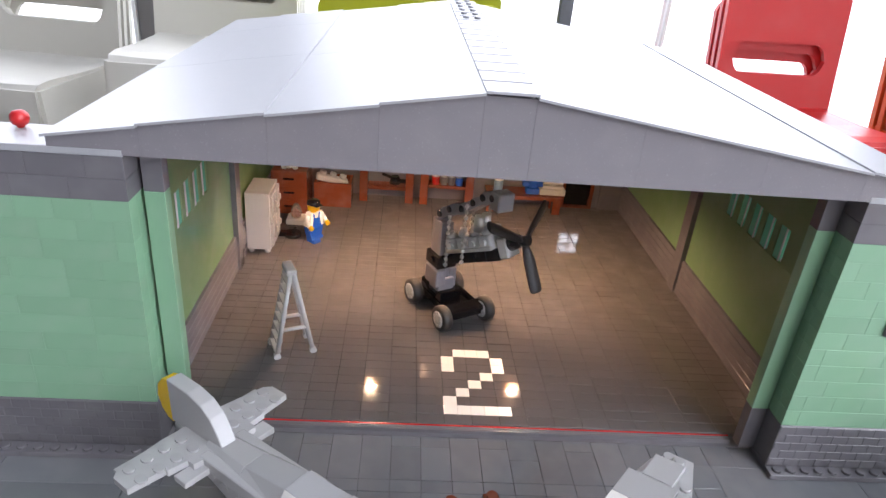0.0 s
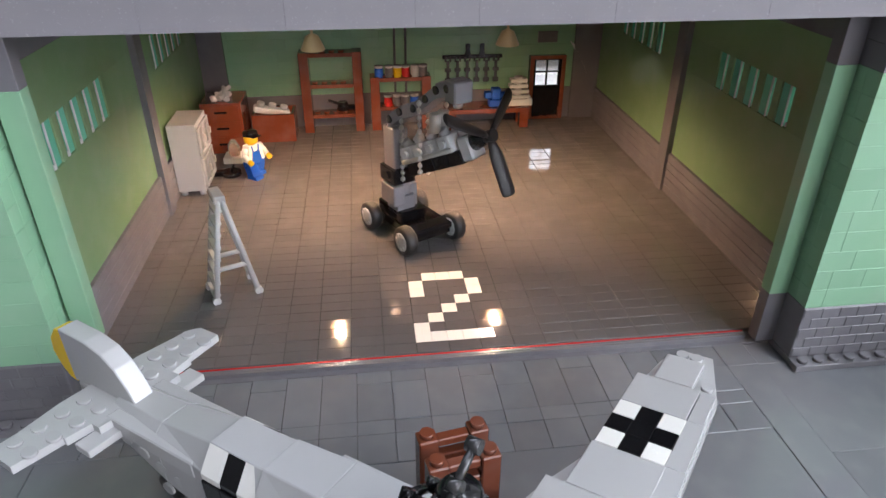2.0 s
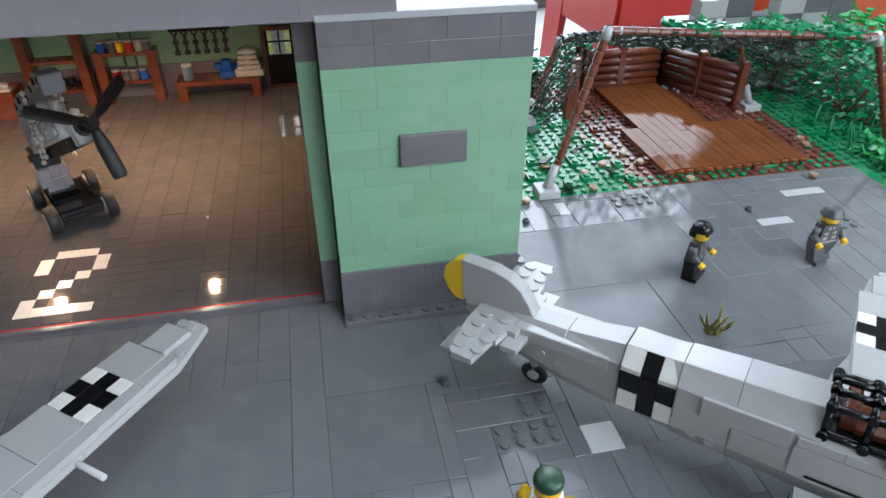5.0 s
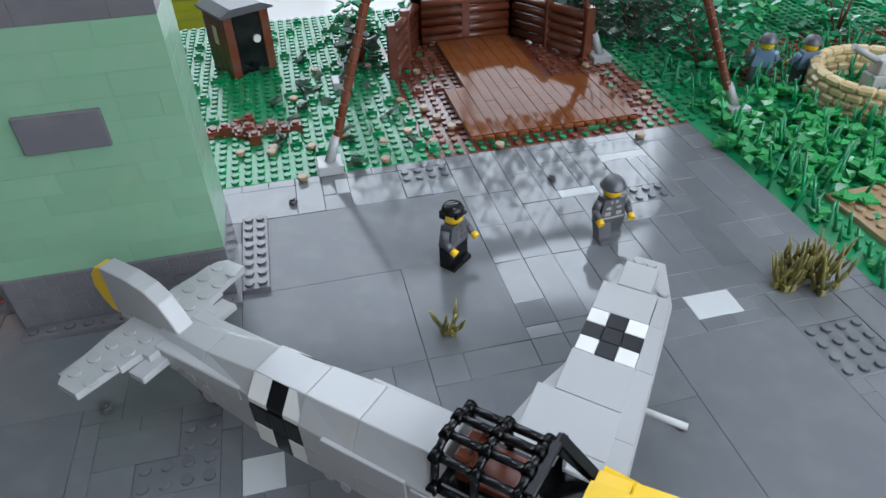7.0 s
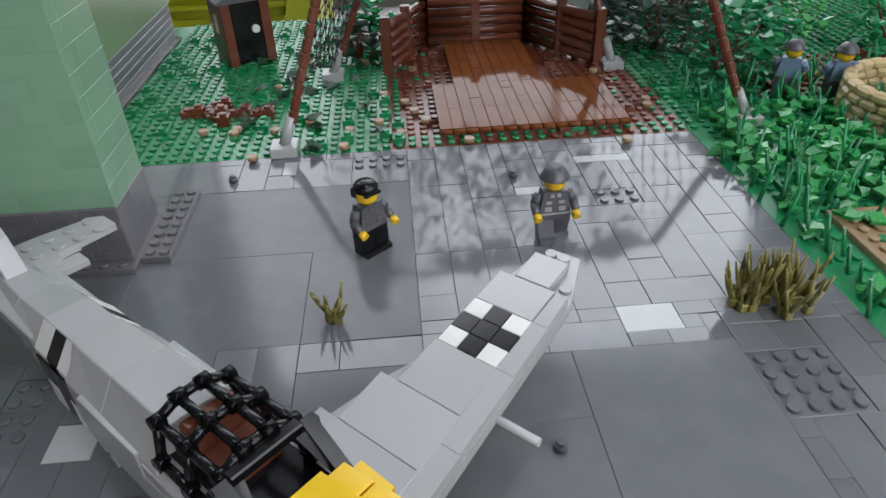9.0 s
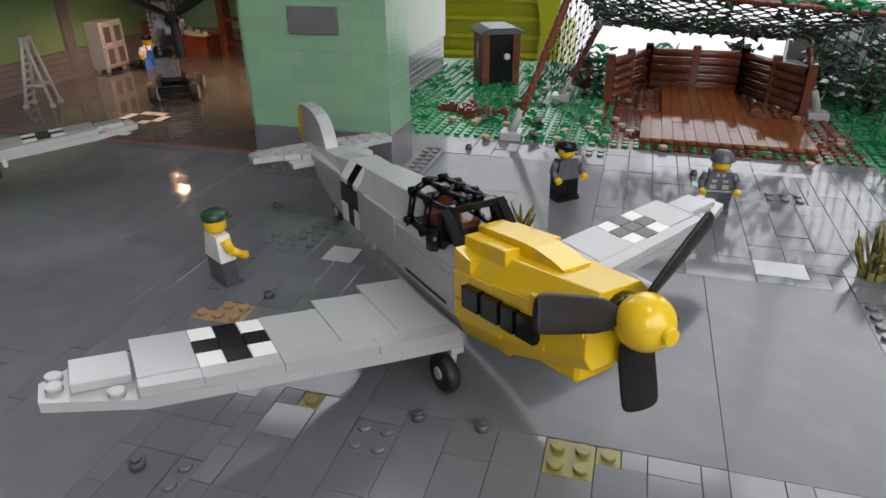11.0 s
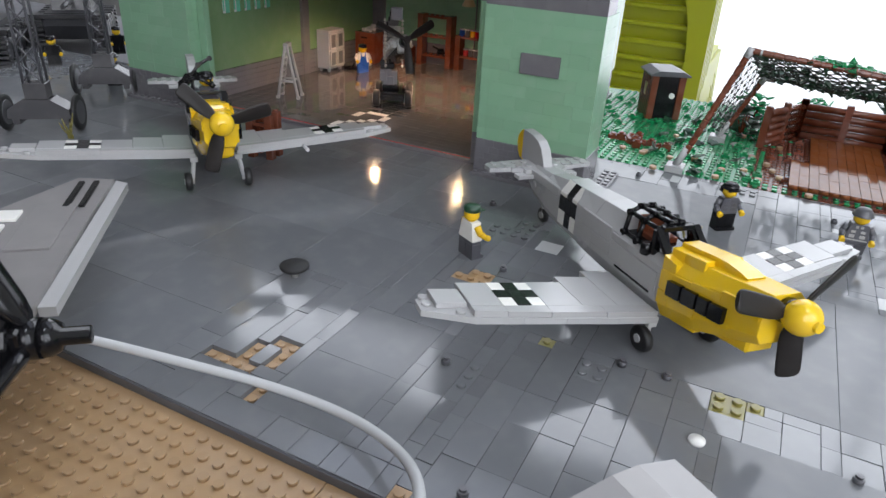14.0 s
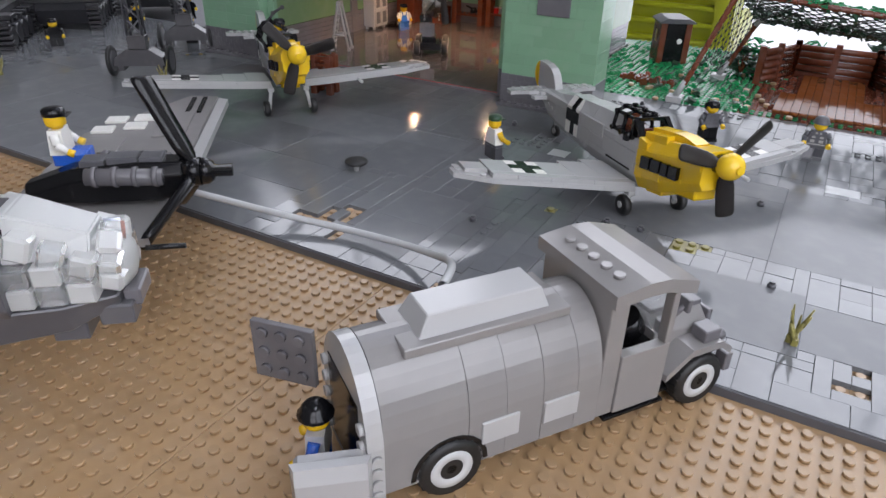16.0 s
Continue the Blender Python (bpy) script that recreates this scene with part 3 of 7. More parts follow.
def tower(x0, x1, name, label):
    """A brick end pier: studded plinth, green courses, gray head."""
    t = part(name, B(), SAND, hangar, label)
    # the part that stands inside the wall line is a shallow return, the rest goes a little deeper
    wall = WR if x0 > 0 else WL
    lo, hi = (wall + 0.9, x1 - 0.25) if x0 > 0 else (x0 + 0.25, wall - 0.9)
    bm = B()
    box(bm, x0 + 0.25, x1 - 0.25, -3.7, -1.75, 0, ZT - 0.3, 0.03)
    part("core", bm, SAND, t)
    bm = B()
    box(bm, lo, hi, -1.74, 0.6, 0, Z1, 0.03)
    part("core", bm, SAND, t)
    rows = 11
    hgt = (Z1 - Z0) / rows
    for r in range(rows):
        z = Z0 + r * hgt
        ends = course(x0, x1, brick_rng.choice((1, 2, 3)))
        for a, b in zip(ends, ends[1:]):
            key = ("brick", round(b - a, 3))
            if key not in shared:
                bb = B()
                box(bb, 0.004, b - a - 0.004, 0, 1.0, 0.003, hgt - 0.003, 0.013)
                shared[key] = mesh_of("brick", bb, SAND)
            part("brick", shared[key], None, t, "", at(a, -4 - brick_rng.uniform(0, 0.012), z))
        for side in (x0, x1):
            inside = (side == x0) == (x0 > 0)
            ends = (-3, -1.6) if inside else course(-3, 0.8, brick_rng.choice((1, 2, 3)))
            for a, b in zip(ends, ends[1:]):
                key = ("sidebrick", round(b - a, 3))
                if key not in shared:
                    bb = B()
                    box(bb, 0, 0.5, 0.004, b - a - 0.004, 0.003, hgt - 0.003, 0.013)
                    shared[key] = mesh_of("brick", bb, SAND)
                part("brick", shared[key], None, t, "", at(side if side == x0 else side - 0.5, a, z))
    # plinth: masonry-profile bricks over a studded plate
    bm = B()
    box(bm, x0 - 0.05, x1 + 0.05, -4.1, -1.7, 0.4, Z0, 0.03)
    box(bm, lo, x1 + 0.05, -1.69, 0.85, 0.4, Z0, 0.03) if x0 > 0 else box(bm, x0 - 0.05, hi, -1.69, 0.85, 0.4, Z0, 0.03)
    for r in range(5):
        off = 0.55 if r % 2 else 0
        x = x0 + off
        while x < x1 - 0.2:
            e = min(x + 1.05, x1)
            box(bm, x + 0.012, e - 0.012, -4.14, -4.05, 0.44 + r * 0.69, 0.44 + r * 0.69 + 0.66, 0.02)
            x += 1.1
    part("plinth", bm, DARK, t, "dark gray masonry-profile plinth bricks")
    bm = B()
    box(bm, x0 - 0.1, x1 + 0.3, -5.0, -1.7, 0.0, 0.4, 0.03)
    box(bm, lo, x1 + 0.3, -1.69, 1.0, 0.0, 0.4, 0.03) if x0 > 0 else box(bm, x0 - 0.3, hi, -1.69, 1.0, 0.0, 0.4, 0.03)
    for i in range(int(x1 - x0)):
        stud(bm, x0 + i + 0.5, -4.55, 0.4)
    if x0 > 0:
        box(bm, x1 + 0.31, x1 + 2.0, -4.0, 4.0, 0.004, 0.4, 0.03)
        for i in range(8):
            stud(bm, x1 + 0.75, -3.5 + i, 0.4)
            stud(bm, x1 + 1.55, -3.5 + i, 0.4)
    part("plinth_plate", bm, DARK, t, "dark gray plate with a row of bare studs")
    # gray head
    for r in range(2):
        z = Z1 + r * 1.25
        ends = course(x0, x1, brick_rng.choice((2, 3)))
        for a, b in zip(ends, ends[1:]):
            bb = B()
            deep = (a >= WR + 0.5) if x0 > 0 else (b <= WL - 0.5)
            box(bb, a + 0.004, b - 0.004, -4, -0.8 if deep else -1.6, z + 0.004, z + 1.246, 0.022)
            part("head_brick", bb, DARK, t)
    bm = B()
    box(bm, x0 - 0.02, x1 + 0.02, -4.04, -0.6, Z1 + 2.5, ZT, 0.04)
    part("roof_tile", bm, ROOF, t, "gray smooth roof tiles over the pier")
    return t


tower(22.1, 34.1, "pier", "sand green brick pier with gray plinth and head")
tower(-30.4, -18.4, "pier", "sand green brick pier with gray plinth and head")
bm = B()
box(bm, 26.25, 30.3, -4.26, -3.95, 11.3, 13.3, 0.05)
part("wall_plate", bm, DARK, hangar, "dark gray smooth plaque tile on the pier")

# inner door posts, set back behind the piers' edges
for x in (-18.2, 20.85):
    for z0, z1, mat in ((0.4, Z0, DARK), (Z0, Z1, SAND), (Z1, 20.0, DARK)):
        bm = B(); box(bm, x, x + 1.15, -2.4, -1.5, z0, z1, 0.03); part("door_post", bm, mat, hangar)
        bm = B(); box(bm, x - 2.6 if x < 0 else x + 1.2, x - 0.05 if x < 0 else x + 3.8, -1.6, -0.9, z0, z1, 0.03); part("post_backing", bm, mat, hangar)

# gable beam over the door, in fitted blocks, and the overlapping roof sheets
XE0, XE1, XP0, XP1 = -22.1, 26.4, 0.0, 2.7


def roof_z(x):
    if x < XP0:
        return 20.9 + (24.4 - 20.9) * (x - XE0) / (XP0 - XE0)
    if x > XP1:
        return 20.9 + (24.4 - 20.9) * (XE1 - x) / (XE1 - XP1)
    return 24.4


cuts = [XE0, -17.4, -11.0, -5.3, XP0, XP1, 8.6, 15.6, 21.4, XE1]
gable = part("gable", B(), GABLE, hangar, "gray brick gable beam over the door")
for a, b in zip(cuts, cuts[1:]):
    bm = B()
    prism(bm, [(a + 0.006, 20.0), (b - 0.006, 20.0), (b - 0.006, roof_z(b)), (a + 0.006, roof_z(a))], -4.02, -1.5)
    part("gable_brick", bm, GABLE, gable)
for n, (a, b) in enumerate(zip(cuts, cuts[1:])):
    step = 0.22 if n == 4 else 0.12 if n == 8 else 0.10 if n in (1, 3) else 0.03 if n > 4 else 0.0
    ya = -4.5
    while ya < 36:
        yb = min(ya + (2.6 if n == 4 else 16), 36.6)
        bm = B()
        za, zb = roof_z(a) + 0.12 + step, roof_z(b) + 0.12 + step
        loft(bm, [[(a - 0.01, y, za - 0.12), (b + 0.01, y, zb - 0.12), (b + 0.01, y, zb + 0.02), (a - 0.01, y, za + 0.02)] for y in (ya + 0.02, yb - (0.3 if n == 4 else 0.02))])
        if n == 4 and yb > 22:
            for sx in (a + 0.85, b - 0.85):
                stud(bm, sx, ya + 1.1, za + 0.02)
        part("roof_sheet", bm, ROOF, hangar)
        ya = yb
bm = B()
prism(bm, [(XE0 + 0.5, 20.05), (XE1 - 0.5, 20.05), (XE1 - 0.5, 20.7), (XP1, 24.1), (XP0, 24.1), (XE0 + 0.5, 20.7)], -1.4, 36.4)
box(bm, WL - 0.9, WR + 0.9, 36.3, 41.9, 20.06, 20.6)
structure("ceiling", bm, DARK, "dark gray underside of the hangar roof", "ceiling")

# side walls with slit windows between gray ribs


def side_wall(x0, x1, inner, name, g0):
    w = part(name, B(), SAND_SHADED, hangar, "sand green inner wall, shade in its colour, with slit windows and a gray wainscot")
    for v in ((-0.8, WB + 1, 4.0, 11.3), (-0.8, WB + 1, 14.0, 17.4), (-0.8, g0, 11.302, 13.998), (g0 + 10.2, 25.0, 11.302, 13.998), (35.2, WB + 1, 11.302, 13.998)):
        bm = B(); box(bm, x0, x1, *v, 0.004); part("wall_panel", bm, SAND_SHADED, w)
    for g in (g0, 25.0):
        for k in range(5):
            y, m = g + 0.12 + 2.05 * k, (x0 + x1) / 2 + 0.2 * inner
            bm = B(); box(bm, m - 0.2, m + 0.2, y + 0.46, y + 1.32, 11.302, 13.998, 0.03); part("window_slat", bm, TEAL, w)
            bm = B(); rod(bm, (m + 0.22 * inner, y + 0.42, 11.31), (m + 0.22 * inner, y + 0.42, 13.99), 0.07, 0.07, 8); part("window_edge", bm, PALE, w)
            bm = B(); box(bm, m - 0.1, m + 0.3, y + 0.12, y + 0.36, 11.31, 11.6, 0.03); part("window_clip", bm, PALE, w)
            bm = B(); box(bm, x0, x1, y + 1.34, y + 2.05, 11.302, 13.998, 0.02); part("window_bar", bm, SAND_SHADED, w)
    bm = B(); box(bm, x0 - 0.05, x1 + 0.05, -0.8, WB, 14.0 + 3.4, 20.05, 0.02); part("wall_head", bm, DARK, w)
    r = 0.25 if inner > 0 else -0.25
    for k in range(5):
        bm = B(); box(bm, min(x0, x0 + r), max(x1, x1 + r), -0.8, WB, 0.4 + k * 0.72, 0.4 + k * 0.72 + 0.69, 0.04); part("wainscot_course", bm, DARK, w)
    for y in (19.6,):
        bm = B(); box(bm, min(x0, x0 + 2 * r), max(x1, x1 + 2 * r), y, y + 1.6, 0.4, 20.0, 0.03); part("rib", bm, DARK, w, "dark gray wall rib")
    return w


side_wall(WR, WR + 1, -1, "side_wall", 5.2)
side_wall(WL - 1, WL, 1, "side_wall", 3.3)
back = part("back_wall", B(), SAND, hangar, "sand green back wall with a gray wainscot")
rows, hgt = 11, 13.4 / 11
for r in range(rows):
    z = 4.0 + r * hgt
    for a, b in zip(*(lambda e: (e, e[1:]))(course(WL, WR, brick_rng.choice((1, 2, 3))))):
        for lo, hi in ((a, min(b, 16.4)), (max(a, 20.6), b)) if z < 7.6 else ((a, b),):
            if hi - lo > 0.3:
                key = ("backbrick", round(hi - lo, 2))
                if key not in shared:
                    bb = B(); box(bb, 0.004, hi - lo - 0.004, 0, 1.0, 0.003, hgt - 0.003, 0.013)
                    shared[key] = mesh_of("brick", bb, SAND)
                part("brick", shared[key], None, back, "", at(lo, WB + brick_rng.uniform(0, 0.015), z))
bm = B(); box(bm, WL, WR, WB, WB + 1, 17.4, 20.05, 0.02); part("wall_head", bm, DARK, back)
for lo, hi in ((WL, 16.4), (20.6, WR)):
    bm = B(); box(bm, lo, hi, WB - 0.1, WB + 1, 0.4, 4.0, 0.03); part("wainscot", bm, DARK, back, "dark gray wainscot")
for lo, hi in ((WL, WL + 2.6), (WR - 3.0, WR)):
    bm = B(); box(bm, lo, hi, WB - 0.6, WB - 0.12, 0.4, 20.0, 0.03); part("pilaster", bm, DARK, back, "dark gray corner pilaster")

# tiled hangar floor with the white figure two and the red door line
floor = thing("hangar_floor", "glossy dark gray tiled hangar floor", "floor", kind="structure")
bm = B(); box(bm, WL - 1, WR + 1, -2.0, WB + 1, -0.36, 0.02, 0.02); part("bed", bm, DARK, floor)
TWO = {(c, 0) for c in range(5)} | {(0, 1), (1, 2), (2, 3), (3, 4), (4, 5), (4, 6), (0, 5), (0, 6), (1, 7), (2, 7), (3, 7)}
frng = random.Random(9)
fl = []
for c in range(-20, 26, 2):
    for y in range(-1, 41):
        if (c, y) in TWO or (c + 1, y) in TWO:
            fl += [(i, y, 1, 1) for i in (c, c + 1) if (i, y) not in TWO]
        else:
            fl.append((c, y, 2, 1))
deep = B()
for x, y, w, d in fl:
    z = 0.4 + frng.uniform(-0.010, 0.010) + (0.05 if frng.random() < 0.015 else 0)
    if y < 12:
        part("tile", soft_tile_mesh(w, d, FLOOR), None, floor, "", at(x, y, z, 0, frng.uniform(-0.3, 0.3), frng.uniform(-0.25, 0.25)))
    else:
        soft_tile(deep, x, y, z, w, d)
tagged(part("deep_tiles", deep, FLOOR, floor), kind="stuff")
for x, y in sorted(TWO):
    part("white_tile", tile_mesh(1, 1, WHITE), None, floor, "white tile of the painted figure two", at(x, y, 0.405))
for a, b in ((-1.22, -1.09),):
    bm = B(); box(bm, -18, 20.7, a, b, -0.3, 0.37, 0.02); part("door_line", bm, RED, floor, "thin red line along the door sill")
bm = B(); box(bm, -18, 20.7, -1.46, -1.23, -0.3, 0.35, 0.02); part("sill", bm, DARK, floor)
bm = B(); box(bm, -18, 20.7, -1.62, -1.47, -0.3, 0.33, 0.02); part("sill", bm, DARK, floor)


# ---- toy aeroplanes ----
def fuselage_piece(sections):
    """A faceted body from rows of (y, half width, bottom, side foot, shoulder, half top, top)."""
    bm = B()
    loft(bm, [[(-w * 0.75, y, zb), (w * 0.75, y, zb), (w, y, zl), (w, y, zs), (wt, y, zt), (-wt, y, zt), (-w, y, zs), (-w, y, zl)] for y, w, zb, zl, zs, wt, zt in sections])
    bmesh.ops.bevel(bm, geom=list(bm.edges), offset=0.035, segments=1, affect="EDGES", clamp_overlap=True)
    return bm


BLADE = plastic("dark brown-black blade plastic", (0.016, 0.013, 0.012), 0.45, 0.05, 0.03)
BLADE.node_tree.nodes["Principled BSDF"].inputs["Specular IOR Level"].default_value = 0.3


def blade(bm, angle, centre, length=4.3, width=0.62, thick=0.16, sweep=0.0, pitch=0.0):
    c, s = math.cos(radians(angle)), math.sin(radians(angle))
    rows = []
    for r, w, tw in ((0.3, 0.28, -38), (0.8, 0.36, -34), (1.2, width * 0.82, -30), (1.8, width * 0.95, -28), (length * 0.75, width, -25), (length - 0.35, width, -24), (length - 0.14, width * 0.92, -24), (length - 0.04, width * 0.78, -24), (length, width * 0.55, -24)):
        ct, st = math.cos(radians(tw + pitch)), math.sin(radians(tw + pitch))
        ring = []
        for u, v in ((-w, -thick * 0.25), (-w * 0.8, -thick * 0.75), (0, -thick), (w * 0.8, -thick * 0.75), (w, -thick * 0.25), (w, thick * 0.25), (w * 0.8, thick * 0.75), (0, thick), (-w * 0.8, thick * 0.75), (-w, thick * 0.25)):
            a, b = u * ct - v * st, u * st + v * ct
            ring.append((centre[0] + r * c - a * s, centre[1] + b - sweep * r, centre[2] + r * s + a * c))
        rows.append(ring)
    loft(bm, rows, smooth=True)


def aeroplane(m, label, turn, legs, tail_z, askew, canopy_open=False):
    pl = thing("toy_aeroplane", label, "toy aeroplane", "fighter planes on the apron", m)
    # fuselage
    for name, rows in (
        ("fuselage_front", ((1.6, 1.8, -0.7, 0.3, 2.9, 1.4, 3.3), (-4.4, 1.8, -0.7, 0.4, 2.9, 1.4, 3.3))),
        ("fuselage_middle", ((-3.45, 1.8, -0.7, 0.4, 3.0, 1.0, 4.35), (-7.37, 1.75, -0.6, 0.42, 3.0, 0.95, 4.2))),
        ("fuselage_middle", ((-7.38, 1.75, -0.6, 0.42, 3.0, 0.95, 4.2), (-10.43, 1.68, -0.45, 0.4, 3.02, 0.88, 4.04))),
        ("fuselage_band", ((-10.45, 1.55, -0.45, 0.3, 3.0, 0.85, 4.0), (-13.5, 1.42, -0.4, 0.3, 3.0, 0.75, 3.8))),
        ("fuselage_rear", ((-13.52, 1.46, -0.42, 0.32, 2.9, 0.78, 3.82), (-16.1, 1.22, -0.2, 0.45, 2.85, 0.66, 3.5))),
        ("fuselage_rear", ((-16.11, 1.21, -0.2, 0.45, 2.85, 0.66, 3.49), (-18.8, 0.85, 0.35, 0.9, 2.8, 0.5, 3.2))),
        ("tail_cone", ((-18.85, 0.9, 0.55, 1.1, 2.7, 0.5, 2.9), (-21.4, 0.5, 1.9, 2.1, 2.6, 0.4, 2.8))),
    ):
        part(name, fuselage_piece(rows), LIGHT, pl)
    for s in (-1, 1):
        bm = B(); box(bm, min(s * 1.5, s * 1.86), max(s * 1.5, s * 1.86), -9.0, -4.6, 1.9, 3.1, 0.03); part("side_panel", bm, LIGHT, pl)
        bm = B(); box(bm, min(s * 1.5, s * 1.9), max(s * 1.5, s * 1.9), -4.4, 1.2, 0.9, 2.3, 0.03); part("side_panel", bm, LIGHT, pl)
        bm = B(); box(bm, min(s * 1.7, s * 1.83), max(s * 1.7, s * 1.83), -3.6, 0.6, 0.55, 0.72, 0.005); part("side_gap", bm, BLACK, pl)
        for a, b, x, z0, z1 in ((-4.35, -2.4, 1.87, 2.34, 2.88), (-2.36, 1.5, 1.87, 2.34, 2.88), (-7.3, -4.5, 1.84, 0.95, 1.86), (-10.35, -7.42, 1.72, 1.1, 1.86), (-10.35, -9.04, 1.70, 1.9, 2.9)):
            bm = B(); box(bm, min(s * 1.4, s * x), max(s * 1.4, s * x), a, b, z0, z1, 0.03); part("side_plate", bm, LIGHT, pl)
        bm = B()
        for k in range(5):
            rod(bm, (s * 0.7, -18.2 + k * 1.0, 1.5 - k * 0.15), (s * (1.1 + 0.07 * k), -18.2 + k * 1.0, 1.5 - k * 0.15), 0.3, 0.29, 10)
        for k in range(4):
            rod(bm, (s * 1.0, -11.2 + k * 1.0, 0.72 - k * 0.13), (s * (1.6 + 0.06 * k), -11.2 + k * 1.0, 0.72 - k * 0.13), 0.3, 0.29, 10)
        part("side_studs", bm, LIGHT, pl)
        bm = B(); box(bm, min(s * 0.8, s * 1.45), max(s * 0.8, s * 1.45), -18.4, -14.0, 2.2, 3.0, 0.06); part("side_strake", bm, LIGHT, pl)
        # the cross on the fuselage: three rows of three
        for r, (z0, z1) in enumerate(((0.3, 1.5), (1.5, 2.72))):
            for c in range(3):
                y0 = -13.45 + c * 1.0
                bm = B(); box(bm, min(s * 1.2, s * 1.6), max(s * 1.2, s * 1.64), y0 + 0.01, y0 + 0.99, z0 + 0.01, z1 - 0.01, 0.03)
                part("mark_tile", bm, BLACK if (r == 1 or c == 1) else WHITE, pl)
        for c in range(3):
            y0 = -13.45 + c * 1.0
            bm = B()
            loft(bm, [[(s * 1.56, y, 2.73), (s * 1.56, y, 3.0), (s * 0.86, y, 3.93), (s * 0.72, y, 3.6), (s * 1.2, y, 2.73)] for y in (y0 + 0.01, y0 + 0.99)])
            part("mark_tile", bm, BLACK if c == 1 else WHITE, pl)
    bm = B(); box(bm, -0.85, 0.85, -13.45, -10.46, 3.5, 3.95, 0.03); part("band_top", bm, LIGHT, pl)
    # tail
    bm = B(); prism(bm, [(-17.7, 2.8), (-18.1, 4.3), (-18.5, 5.4), (-19.1, 6.15), (-20.0, 6.55), (-21.6, 6.65), (-21.6, 2.7)], -0.47, 0.47, "x")
    bmesh.ops.bevel(bm, geom=list(bm.edges), offset=0.05, segments=1, affect="EDGES")
    part("tail_fin", bm, LIGHT, pl)
    bm = B(); prism(bm, [(-21.62, 2.5), (-21.62, 6.55), (-22.1, 6.3), (-22.6, 5.4), (-22.75, 4.3), (-22.5, 3.2), (-22.1, 2.6)], -0.4, 0.4, "x")
    bmesh.ops.bevel(bm, geom=list(bm.edges), offset=0.05, segments=1, affect="EDGES")
    part("rudder", bm, YELLOW, pl, "yellow rudder")
    for s in (-1, 1):
        bm = B()
        prism(bm, [(s * 0.3, -18.0), (s * 0.3, -20.5), (s * 2.0, -20.5), (s * 4.7, -20.2), (s * 5.1, -19.9), (s * 5.1, -18.9), (s * 3.1, -18.75), (s * 3.1, -18.6), (s * 2.0, -18.5), (s * 2.0, -18.1)], 2.55, 2.95, "z")
        tp = part("tailplane", bm, LIGHT, pl, "tailplane of studded gray plates")
        for k in range(4):
            for y in (-19.85, -18.95):
                bm = B(); stud(bm, s * (1.3 + k), y, 2.94); part("stud", bm, LIGHT, tp)
        bm = B(); box(bm, min(s * 0.9, s * 2.9), max(s * 0.9, s * 2.9), -18.5, -17.7, 2.2, 2.56, 0.03); part("under_plate", bm, LIGHT, tp)
        bm = B(); box(bm, min(s * 2.6, s * 4.6), max(s * 2.6, s * 4.6), -20.75, -20.0, 2.3, 2.56, 0.03); part("under_plate", bm, LIGHT, tp)
    bm = B(); lathe(bm, [(0.25, -0.16), (0.6, -0.2), (0.68, -0.1), (0.68, 0.1), (0.6, 0.2), (0.25, 0.16)], (0, -17.8, tail_z), "x"); tw = part("tail_wheel", bm, RUBBER, pl)
    bm = B(); rod(bm, (0, -17.8, tail_z), (0, -17.9, 0.6), 0.2); rod(bm, (-0.3, -17.8, tail_z), (0.3, -17.8, tail_z), 0.3); part("hub", bm, LIGHT, tw)
    # wings
    for s in (-1, 1):
        w = part("wing", B(), LIGHT, pl)
        bm = B()
        prism(bm, [(s * 1.9, 2.25), (s * 10.0, 1.95), (s * 15.4, 1.75), (s * 18.4, 0.75), (s * 18.4, -0.5), (s * 17.2, -1.4), (s * 14.0, -1.9), (s * 9.5, -2.1), (s * 7.4, -2.9), (s * 3.4, -3.9), (s * 1.9, -3.9)], -0.82, -0.42, "z")
        part("wing_plate", bm, LIGHT, w)
        tiles = [(2.0, 4.6, -3.85, 1.2), (4.6, 7.4, -2.9, 1.2), (7.4, 10.1, -2.05, 1.15), (13.1, 15.3, -1.95, 1.0)]
        for a, b, c, d in tiles:
            bm = B(); box(bm, min(s * a, s * b) + 0.01, max(s * a, s * b) - 0.01, c, d, -0.41, 0.0, 0.03); part("wing_tile", bm, LIGHT, w)
        for a, b, d in ((2.0, 6.0, 2.2), (6.0, 10.1, 2.05), (10.1, 13.1, 1.9), (13.1, 15.3, 1.75)):
            bm = B(); prism(bm, [(s * (a + 0.01), 1.06 + (d - 1.75) * 0.1), (s * (b - 0.01), 1.06), (s * (b - 0.01), d - 0.1), (s * (a + 0.01), d)], -0.41, -0.02, "z"); part("wing_edge", bm, LIGHT, w)
        for c in range(3):
            for r in range(3):
                bm = B()
                x0, y0 = 10.1 + c, -1.95 + r
                box(bm, min(s * x0, s * (x0 + 1)) + 0.006, max(s * x0, s * (x0 + 1)) - 0.006, y0 + 0.006, y0 + 0.994, -0.41, 0.005, 0.025)
                part("mark_tile", bm, BLACK if (c == 1 or r == 1) else WHITE, w)
        bm = B(); box(bm, min(s * 15.4, s * 17.4), max(s * 15.4, s * 17.4), -1.2, 0.6, -0.41, -0.05, 0.03); part("wing_tile", bm, LIGHT, w)
        for x, y in ((17.9, 0.1), (17.9, -0.6), (16.0, 1.15)):
            bm = B(); stud(bm, s * x, y, -0.42); part("wing_stud", bm, LIGHT, w)
